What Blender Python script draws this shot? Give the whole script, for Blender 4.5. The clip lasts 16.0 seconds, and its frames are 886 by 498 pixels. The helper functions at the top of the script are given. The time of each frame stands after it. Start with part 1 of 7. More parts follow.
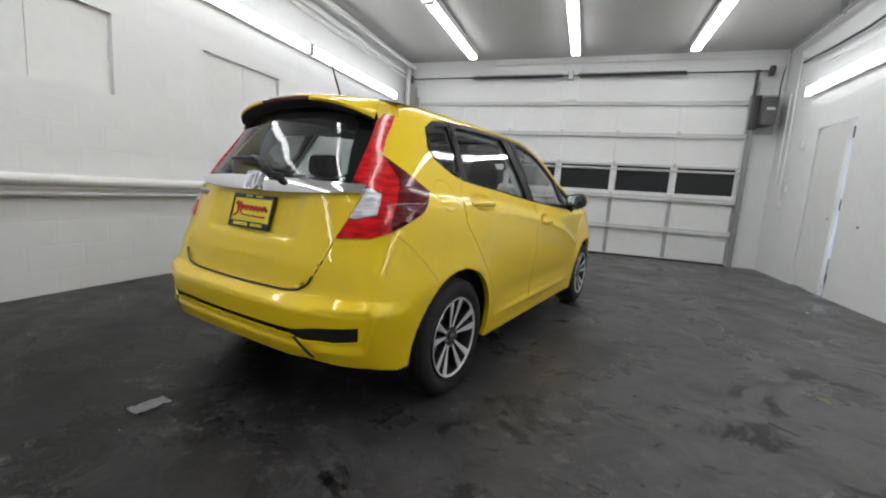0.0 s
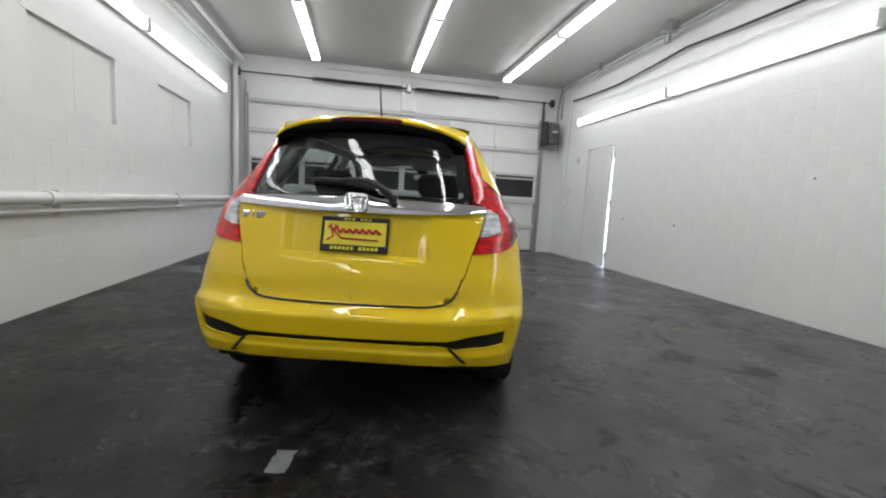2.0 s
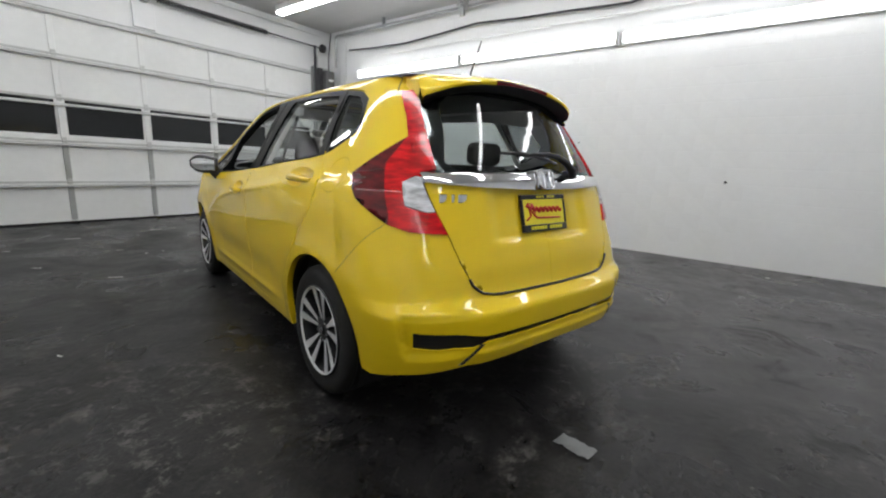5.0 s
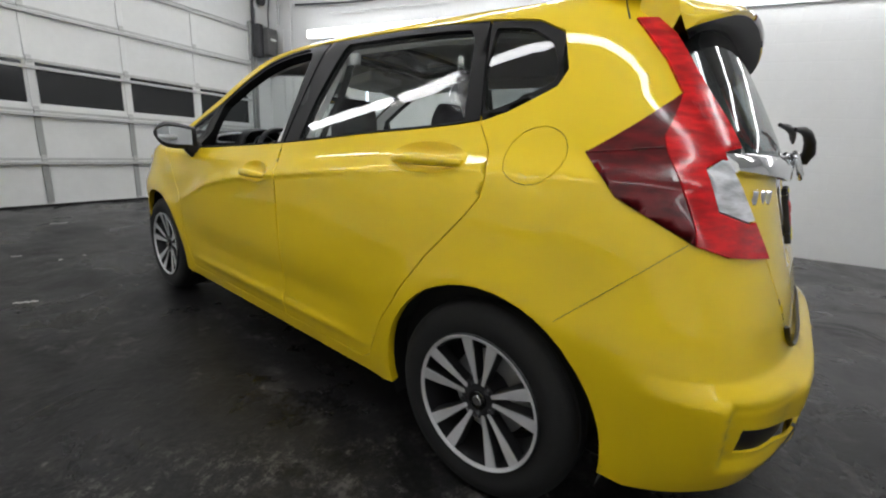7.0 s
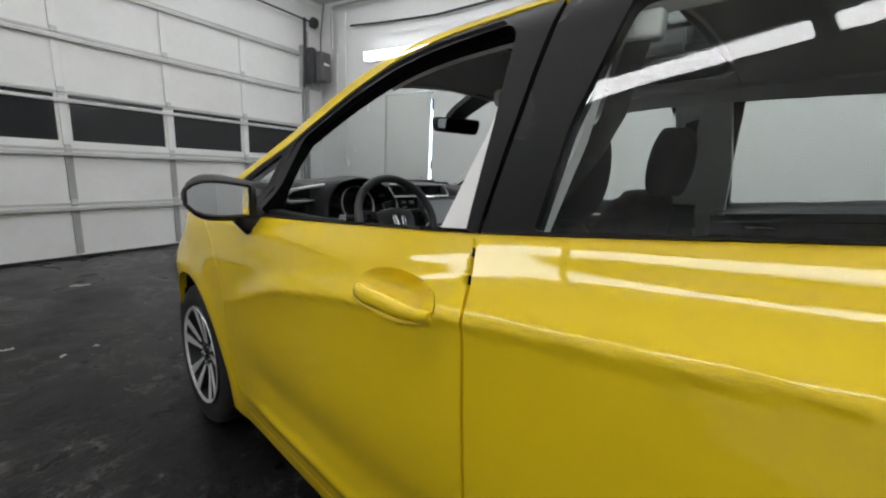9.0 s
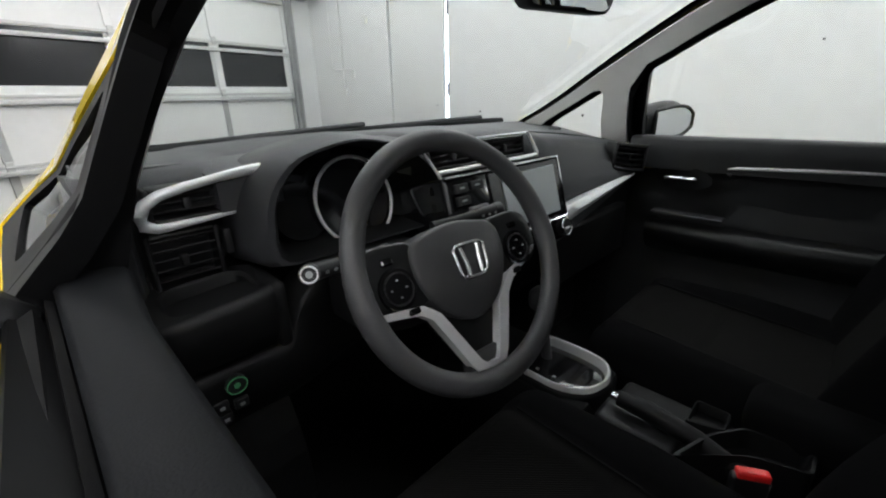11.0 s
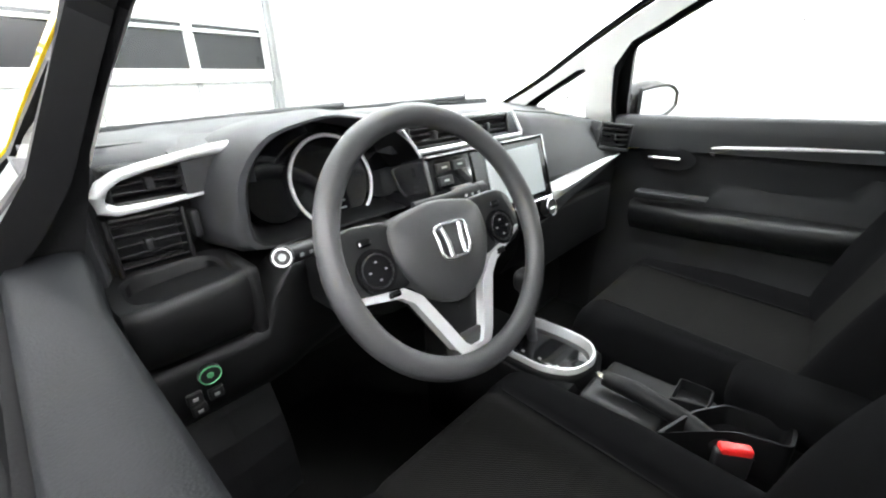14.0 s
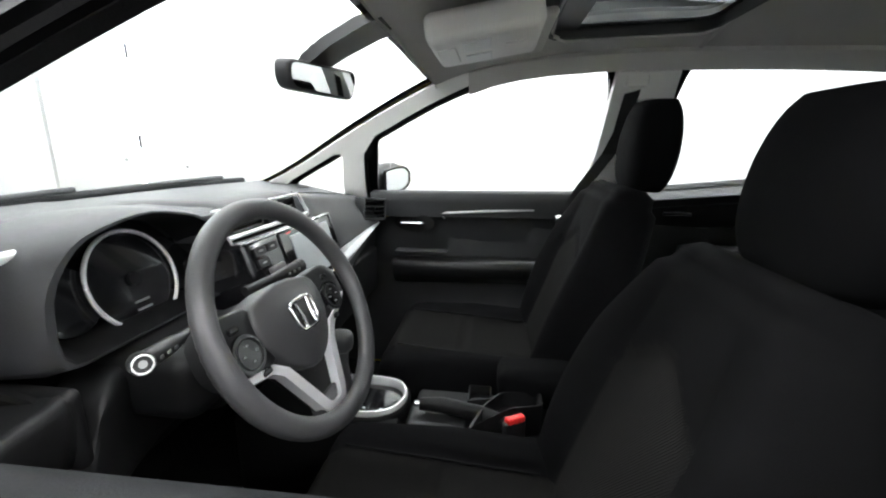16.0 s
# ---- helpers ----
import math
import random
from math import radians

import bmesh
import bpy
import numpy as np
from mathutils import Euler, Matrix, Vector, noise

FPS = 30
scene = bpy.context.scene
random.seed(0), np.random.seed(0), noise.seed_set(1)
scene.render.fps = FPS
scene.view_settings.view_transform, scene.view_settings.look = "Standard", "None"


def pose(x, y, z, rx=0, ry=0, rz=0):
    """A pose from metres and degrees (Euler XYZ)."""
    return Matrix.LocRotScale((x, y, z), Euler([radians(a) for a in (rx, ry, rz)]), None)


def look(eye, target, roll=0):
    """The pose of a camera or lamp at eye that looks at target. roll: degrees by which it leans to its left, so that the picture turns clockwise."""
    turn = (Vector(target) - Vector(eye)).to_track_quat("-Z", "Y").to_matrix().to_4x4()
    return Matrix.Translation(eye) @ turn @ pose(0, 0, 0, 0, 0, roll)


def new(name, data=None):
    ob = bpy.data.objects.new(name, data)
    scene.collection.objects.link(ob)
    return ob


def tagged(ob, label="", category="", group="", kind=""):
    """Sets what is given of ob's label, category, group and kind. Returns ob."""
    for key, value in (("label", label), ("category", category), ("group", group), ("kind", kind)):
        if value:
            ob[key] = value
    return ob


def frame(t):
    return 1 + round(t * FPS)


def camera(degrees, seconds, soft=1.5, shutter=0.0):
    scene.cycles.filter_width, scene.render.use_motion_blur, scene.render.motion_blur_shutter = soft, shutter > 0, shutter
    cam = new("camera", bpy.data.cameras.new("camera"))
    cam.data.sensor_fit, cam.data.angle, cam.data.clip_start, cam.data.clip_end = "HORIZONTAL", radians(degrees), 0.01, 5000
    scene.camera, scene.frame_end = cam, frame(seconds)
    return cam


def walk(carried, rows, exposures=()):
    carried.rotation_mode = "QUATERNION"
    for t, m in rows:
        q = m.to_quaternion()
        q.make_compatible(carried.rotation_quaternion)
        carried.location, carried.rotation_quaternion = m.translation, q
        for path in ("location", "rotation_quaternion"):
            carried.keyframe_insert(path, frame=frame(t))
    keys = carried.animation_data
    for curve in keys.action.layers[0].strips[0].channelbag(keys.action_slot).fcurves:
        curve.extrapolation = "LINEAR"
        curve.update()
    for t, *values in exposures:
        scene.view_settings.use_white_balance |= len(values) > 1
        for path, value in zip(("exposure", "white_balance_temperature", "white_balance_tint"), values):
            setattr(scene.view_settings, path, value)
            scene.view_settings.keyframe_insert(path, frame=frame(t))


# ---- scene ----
cam = camera(93.9, 16.0, soft=2.1)
PATH = [
    (0, (1.826, -1.796, 1.048), (0.784, -0.112, 0.77), 3.8),
    (0.5, (1.521, -2.041, 1.045), (0.703, -0.238, 0.759), 3.8),
    (1, (1.184, -2.226, 1.049), (0.536, -0.356, 0.757), 3.3),
    (1.5, (0.823, -2.369, 1.051), (0.469, -0.413, 0.834), 4.3),
    (2, (0.473, -2.507, 1.063), (0.41, -0.52, 0.839), 3.0),
    (2.5, (0.059, -2.526, 1.078), (0.2, -0.544, 0.85), 3.2),
    (3, (-0.315, -2.572, 1.106), (0.137, -0.639, 0.868), 3.2),
    (3.2, (-0.451, -2.542, 1.107), (0.119, -0.642, 0.849), 4.3),
    (5.3, (-1.645, -1.588, 1.079), (-0.337, -0.129, 0.676), 1.8),
    (5.5, (-1.679, -1.478, 1.076), (-0.35, -0.039, 0.672), 1.7),
    (6, (-1.7, -1.169, 1.062), (-0.33, 0.214, 0.602), 3.1),
    (6.5, (-1.754, -0.878, 1.049), (-0.292, 0.395, 0.558), 3.2),
    (7, (-1.738, -0.588, 1.028), (-0.225, 0.632, 0.557), 3.4),
    (7.5, (-1.641, -0.256, 1.068), (-0.251, 1.11, 0.618), 5.4),
    (8, (-1.603, 0.049, 1.082), (-0.168, 1.382, 0.679), 2.0),
    (8.2, (-1.575, 0.14, 1.086), (-0.14, 1.486, 0.728), 2.5),
    (10.3, (-0.826, 1.4, 1.153), (0.543, 2.764, 0.637), 0.3),
    (10.5, (-0.786, 1.429, 1.15), (0.571, 2.781, 0.574), -0.2),
    (11, (-0.732, 1.458, 1.137), (0.589, 2.787, 0.439), -1.2),
    (11.5, (-0.707, 1.468, 1.123), (0.587, 2.784, 0.351), -1.0),
    (12, (-0.704, 1.472, 1.116), (0.557, 2.802, 0.315), -1.1),
    (12.5, (-0.705, 1.473, 1.113), (0.549, 2.801, 0.297), -1.4),
    (13, (-0.706, 1.472, 1.114), (0.551, 2.8, 0.304), -1.5),
    (13.5, (-0.709, 1.469, 1.116), (0.563, 2.791, 0.319), -1.9),
    (14, (-0.716, 1.465, 1.123), (0.632, 2.73, 0.36), -1.3),
    (14.5, (-0.752, 1.479, 1.137), (0.786, 2.548, 0.436), -1.1),
    (15, (-0.803, 1.517, 1.148), (0.917, 2.318, 0.515), -0.9),
    (15.5, (-0.848, 1.526, 1.16), (1.007, 2.023, 0.601), 0.2),
    (16, (-0.881, 1.522, 1.167), (1.046, 1.761, 0.692), 0.5),
]
walk(cam, [(t, look(eye, target, roll)) for t, eye, target, roll in PATH], exposures=[(0, 0.16), (3.2, 0.18), (5.3, 0.26), (7.0, 0.20), (8.2, 0.18), (10.3, 0.0), (10.8, 0.5), (11.2, 1.25), (11.6, 1.7), (12.5, 2.4), (13.2, 2.9), (14.0, 3.1), (14.8, 3.1), (15.4, 2.8), (16.0, 2.35)])

# ---- light and exposure ----
world = bpy.data.worlds.new("world")
scene.world = world
world.use_nodes = True
world.node_tree.nodes["Background"].inputs[0].default_value = (0.75, 0.85, 1.0, 1)
world.node_tree.nodes["Background"].inputs[1].default_value = 0.6


# ---- materials ----
def mat(name, color, rough=0.5, metal=0.0, vary=0.0, scale=3.0, fine=40.0, bump=0.0, coat=0.0, spec=0.5, dark=None, rough_vary=0.0, flake=False):
    """A surface with variation at a coarse and a fine scale, and a fine relief."""
    m = bpy.data.materials.new(name)
    m.use_nodes = True
    nt = m.node_tree
    b = nt.nodes["Principled BSDF"]
    b.inputs["Base Color"].default_value = (*color, 1)
    b.inputs["Roughness"].default_value = rough
    b.inputs["Metallic"].default_value = metal
    b.inputs["Coat Weight"].default_value = coat
    b.inputs["Coat Roughness"].default_value = 0.03
    b.inputs["Specular IOR Level"].default_value = spec
    tc = nt.nodes.new("ShaderNodeTexCoord")
    if vary > 0:
        n1 = nt.nodes.new("ShaderNodeTexNoise")
        n1.inputs["Scale"].default_value = scale
        n1.inputs["Detail"].default_value = 6
        n2 = nt.nodes.new("ShaderNodeTexNoise")
        n2.inputs["Scale"].default_value = fine
        n2.inputs["Detail"].default_value = 4
        mx = nt.nodes.new("ShaderNodeMath")
        mx.operation = "MULTIPLY_ADD"
        mx.inputs[1].default_value = 0.4
        nt.links.new(tc.outputs["Object"], n1.inputs["Vector"])
        nt.links.new(tc.outputs["Object"], n2.inputs["Vector"])
        nt.links.new(n2.outputs["Fac"], mx.inputs[0])
        nt.links.new(n1.outputs["Fac"], mx.inputs[2])
        ramp = nt.nodes.new("ShaderNodeValToRGB")
        ramp.color_ramp.elements[0].position = 0.42
        ramp.color_ramp.elements[1].position = 0.95
        dk = dark or tuple(c * (1 - vary) for c in color)
        ramp.color_ramp.elements[0].color = (*dk, 1)
        ramp.color_ramp.elements[1].color = (*color, 1)
        nt.links.new(mx.outputs[0], ramp.inputs[0])
        nt.links.new(ramp.outputs[0], b.inputs["Base Color"])
        if rough_vary:
            mr = nt.nodes.new("ShaderNodeMapRange")
            mr.inputs[1].default_value, mr.inputs[2].default_value = 0.4, 1.0
            mr.inputs[3].default_value, mr.inputs[4].default_value = rough - rough_vary, rough + rough_vary
            nt.links.new(mx.outputs[0], mr.inputs[0])
            nt.links.new(mr.outputs[0], b.inputs["Roughness"])
    if bump > 0:
        nb = nt.nodes.new("ShaderNodeTexNoise")
        nb.inputs["Scale"].default_value = fine * 2.5
        nb.inputs["Detail"].default_value = 5
        nt.links.new(tc.outputs["Object"], nb.inputs["Vector"])
        bp = nt.nodes.new("ShaderNodeBump")
        bp.inputs["Strength"].default_value = bump
        bp.inputs["Distance"].default_value = 0.004
        nt.links.new(nb.outputs["Fac"], bp.inputs["Height"])
        nt.links.new(bp.outputs[0], b.inputs["Normal"])
    return m


def glass_mat(name, color=(1, 1, 1), rough=0.0):
    """Thin glass: see-through with a mirror gloss that grows at grazing angles."""
    m = bpy.data.materials.new(name)
    m.use_nodes = True
    nt = m.node_tree
    nt.nodes.remove(nt.nodes["Principled BSDF"])
    tr = nt.nodes.new("ShaderNodeBsdfTransparent")
    tr.inputs[0].default_value = (*color, 1)
    gl = nt.nodes.new("ShaderNodeBsdfGlossy")
    gl.inputs["Roughness"].default_value = rough
    fr = nt.nodes.new("ShaderNodeLayerWeight")
    fr.inputs[0].default_value = 0.5
    pw = nt.nodes.new("ShaderNodeMath")
    pw.operation = "POWER"
    pw.inputs[1].default_value = 4.0
    ma = nt.nodes.new("ShaderNodeMath")
    ma.operation = "MULTIPLY_ADD"
    ma.inputs[1].default_value, ma.inputs[2].default_value = 0.75, 0.055
    mx = nt.nodes.new("ShaderNodeMixShader")
    nt.links.new(fr.outputs["Facing"], pw.inputs[0])
    nt.links.new(pw.outputs[0], ma.inputs[0])
    nt.links.new(ma.outputs[0], mx.inputs[0])
    nt.links.new(tr.outputs[0], mx.inputs[1])
    nt.links.new(gl.outputs[0], mx.inputs[2])
    nt.links.new(mx.outputs[0], nt.nodes["Material Output"].inputs[0])
    return m


def glow_mat(name, color, strength):
    m = bpy.data.materials.new(name)
    m.use_nodes = True
    nt = m.node_tree
    nt.nodes.remove(nt.nodes["Principled BSDF"])
    e = nt.nodes.new("ShaderNodeEmission")
    e.inputs[0].default_value = (*color, 1)
    e.inputs[1].default_value = strength
    nt.links.new(e.outputs[0], nt.nodes["Material Output"].inputs[0])
    return m


def lens_mat(name, color, rough=0.16):
    """Coloured lamp plastic over a ribbed reflector."""
    m = mat(name, color, rough, coat=0.35, spec=0.35)
    nt = m.node_tree
    tc = nt.nodes["Texture Coordinate"]
    w = nt.nodes.new("ShaderNodeTexVoronoi")
    w.inputs["Scale"].default_value = 75.0
    nt.links.new(tc.outputs["Object"], w.inputs["Vector"])
    bp = nt.nodes.new("ShaderNodeBump")
    bp.inputs["Strength"].default_value = 0.10
    bp.inputs["Distance"].default_value = 0.002
    nt.links.new(w.outputs["Distance"], bp.inputs["Height"])
    b = nt.nodes["Principled BSDF"]
    nt.links.new(bp.outputs[0], b.inputs["Normal"])
    # stretched noise paints the reflector's highlights and dark parts into the lens colour
    n = nt.nodes.new("ShaderNodeTexNoise")
    n.inputs["Scale"].default_value, n.inputs["Detail"].default_value = 16.0, 3.0
    mp = nt.nodes.new("ShaderNodeMapping")
    mp.inputs["Scale"].default_value = (1.0, 1.0, 3.5)
    mp.inputs["Rotation"].default_value = (0.5, 0.3, 0.0)
    nt.links.new(tc.outputs["Object"], mp.inputs["Vector"])
    nt.links.new(mp.outputs[0], n.inputs["Vector"])
    r = nt.nodes.new("ShaderNodeValToRGB")
    r.color_ramp.elements[0].position, r.color_ramp.elements[1].position = 0.36, 0.66
    r.color_ramp.elements[0].color = (*[c * 0.6 for c in color], 1)
    r.color_ramp.elements[1].color = (*[min(1.0, c * 1.25) for c in color], 1)
    nt.links.new(n.outputs["Fac"], r.inputs[0])
    nt.links.new(r.outputs[0], b.inputs["Base Color"])
    return m


M_PAINT = mat("yellow_paint", (0.84, 0.595, 0.011), 0.45, coat=1.0, vary=0.03, scale=0.8, fine=900.0, spec=0.12)
M_WALL = mat("white_wall_paint", (0.74, 0.75, 0.75), 0.55, vary=0.08, scale=0.7, fine=14.0, bump=0.08)
M_WALL2 = mat("white_metal_paint", (0.74, 0.75, 0.74), 0.4, vary=0.10, scale=1.5, fine=12.0)
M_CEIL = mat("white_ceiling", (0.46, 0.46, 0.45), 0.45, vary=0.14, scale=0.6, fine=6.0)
M_GREYMETAL = mat("galvanised_metal", (0.42, 0.43, 0.43), 0.45, metal=0.6, vary=0.25, scale=6.0, fine=60.0)
M_DARKMETAL = mat("dark_metal", (0.05, 0.05, 0.055), 0.5, metal=0.3, vary=0.3, scale=8.0, fine=60.0)
M_BLACK = mat("black_plastic", (0.012, 0.012, 0.013), 0.45, vary=0.2, scale=8.0, fine=120.0, bump=0.12)
M_GLOSSBLACK = mat("gloss_black", (0.01, 0.01, 0.011), 0.08, coat=0.6)
M_RUBBER = mat("tyre_rubber", (0.009, 0.009, 0.009), 0.8, vary=0.3, scale=9.0, fine=90.0, bump=0.3)
M_ALLOY = mat("machined_alloy", (0.78, 0.78, 0.79), 0.32, metal=0.45, vary=0.08, scale=20.0, fine=200.0)
M_ALLOYDARK = mat("dark_alloy", (0.012, 0.012, 0.013), 0.4)
M_CHROME = mat("chrome", (0.82, 0.83, 0.85), 0.08, metal=1.0)
M_SILVER = mat("satin_silver", (0.86, 0.87, 0.88), 0.30, metal=0.35, vary=0.05, scale=30.0, fine=250.0)
M_RED = lens_mat("red_lens", (0.62, 0.006, 0.010))
M_REDDARK = lens_mat("dark_red_lens", (0.12, 0.004, 0.007))
M_CLEAR = lens_mat("clear_lens", (0.62, 0.63, 0.65), 0.15)
M_GLASS = glass_mat("window_glass", (0.86, 0.90, 0.89))
M_GLASSREAR = glass_mat("rear_glass", (0.55, 0.60, 0.60))
M_GLASSQUARTER = glass_mat("quarter_glass", (0.30, 0.33, 0.33))
M_SUNGLASS = glass_mat("sunroof_glass", (0.03, 0.033, 0.033))
M_TRIM = mat("window_surround_black", (0.004, 0.004, 0.0045), 0.42, vary=0.2, scale=8.0, fine=120.0, spec=0.14)
M_SEALRUBBER = mat("corner_rubber", (0.010, 0.010, 0.011), 0.5, vary=0.2, scale=10.0, fine=90.0)
M_MIRROR = mat("mirror_silver", (0.85, 0.87, 0.88), 0.02, metal=1.0)
M_TUBE = glow_mat("lamp_tube", (0.975, 0.98, 1.0), 14.0)
M_TUBEWALL = glow_mat("wall_lamp_tube", (0.975, 0.98, 1.0), 8.5)
M_DAY = glow_mat("daylight", (0.78, 0.84, 1.0), 4.0)


# ---- mesh helpers ----
def part(name, bm, material, parent=None, label="", matrix=None, smooth=None):
    """Links a bmesh as one mesh object under a thing or a part."""
    me = bpy.data.meshes.new(name)
    bm.to_mesh(me)
    bm.free()
    for m in (material if isinstance(material, (list, tuple)) else [material]):
        me.materials.append(m)
    if smooth is not None:
        for p in me.polygons:
            p.use_smooth = True
        me.set_sharp_from_angle(angle=radians(smooth))
    ob = new(name, me)
    if parent is not None:
        ob.parent = parent
    if matrix is not None:
        ob.matrix_basis = matrix
    if label:
        ob["label"] = label
    return ob


def empty(name, label="", category="", group="", matrix=None):
    ob = tagged(new(name), label, category, group)
    ob.empty_display_size = 0.1
    if matrix is not None:
        ob.matrix_basis = matrix
    return ob


def box(bm, x0, x1, y0, y1, z0, z1, bevel=0.0, m=None, seg=2):
    """Adds a box, with rounded edges where bevel is given."""
    r = bmesh.ops.create_cube(bm, size=1)
    vs = r["verts"]
    bmesh.ops.scale(bm, vec=(x1 - x0, y1 - y0, z1 - z0), verts=vs)
    bmesh.ops.translate(bm, vec=((x0 + x1) / 2, (y0 + y1) / 2, (z0 + z1) / 2), verts=vs)
    if bevel > 0:
        es = list({e for v in vs for e in v.link_edges})
        out = bmesh.ops.bevel(bm, geom=es, offset=bevel, segments=seg, affect="EDGES", profile=0.5)
        vs = list({v for f in out["faces"] for v in f.verts} | {v for v in vs if v.is_valid})
    if m is not None:
        bmesh.ops.transform(bm, matrix=m, verts=vs)
    return vs


def boxbm(*a, **k):
    bm = bmesh.new()
    box(bm, *a, **k)
    return bm


def cyl(bm, p, q, r, n=16, r2=None, cap=True):
    """Adds a round bar from p to q."""
    p, q = Vector(p), Vector(q)
    d = q - p
    res = bmesh.ops.create_cone(bm, cap_ends=cap, segments=n, radius1=r, radius2=r if r2 is None else r2, depth=d.length)
    m = Matrix.Translation((p + q) / 2) @ d.to_track_quat("Z", "Y").to_matrix().to_4x4()
    bmesh.ops.transform(bm, matrix=m, verts=res["verts"])
    return res["verts"]


def tube(bm, pts, r, n=10, closed=False, flat=1.0):
    """Adds a bar swept along points; r may be one radius or one for each point."""
    pts = [Vector(p) for p in pts]
    k = len(pts)
    rs = r if isinstance(r, (list, tuple)) else [r] * k
    rings = []
    up = Vector((0.13, 0.21, 0.97))
    for i, p in enumerate(pts):
        a = pts[(i - 1) % k] if (closed or i) else p
        b = pts[(i + 1) % k] if (closed or i < k - 1) else p
        t = (b - a).normalized()
        s = t.cross(up).normalized()
        w = s.cross(t).normalized()
        rings.append([bm.verts.new(p + rs[i] * (math.cos(2 * math.pi * j / n) * s + flat * math.sin(2 * math.pi * j / n) * w)) for j in range(n)])
    for i in range(k if closed else k - 1):
        a, b = rings[i], rings[(i + 1) % k]
        for j in range(n):
            bm.faces.new((a[j], a[(j + 1) % n], b[(j + 1) % n], b[j]))
    if not closed:
        bm.faces.new(rings[0][::-1])
        bm.faces.new(rings[-1])
    bmesh.ops.recalc_face_normals(bm, faces=bm.faces[:])
    return rings


def spl(xs, ys):
    """A smooth curve through knots, monotone between them."""
    xs, ys = np.array(xs, float), np.array(ys, float)
    h = np.diff(xs)
    d = np.diff(ys) / h
    m = np.zeros(len(xs))
    m[0], m[-1] = d[0], d[-1]
    for i in range(1, len(xs) - 1):
        if d[i - 1] * d[i] > 0:
            w1, w2 = 2 * h[i] + h[i - 1], h[i] + 2 * h[i - 1]
            m[i] = (w1 + w2) / (w1 / d[i - 1] + w2 / d[i])

    def curve(x):
        x = min(max(x, xs[0]), xs[-1])
        i = min(max(int(np.searchsorted(xs, x)) - 1, 0), len(h) - 1)
        t = (x - xs[i]) / h[i]
        return float((1 + 2 * t) * (1 - t) ** 2 * ys[i] + t * (1 - t) ** 2 * h[i] * m[i] + t * t * (3 - 2 * t) * ys[i + 1] + t * t * (t - 1) * h[i] * m[i + 1])
    return curve

# ---- the garage ----
ROOM = pose(0, 0, 0, 0, 0, 13.3)
U0, U1, V0, V1, ZC = -2.70, 4.40, -6.0, 6.75, 3.82


def rpart(name, bm, material, parent=None, label="", kind="", category="", smooth=None):
    ob = part(name, bm, material, parent, label, None if parent else ROOM, smooth)
    if kind or category:
        tagged(ob, label, category, kind=kind)
    return ob


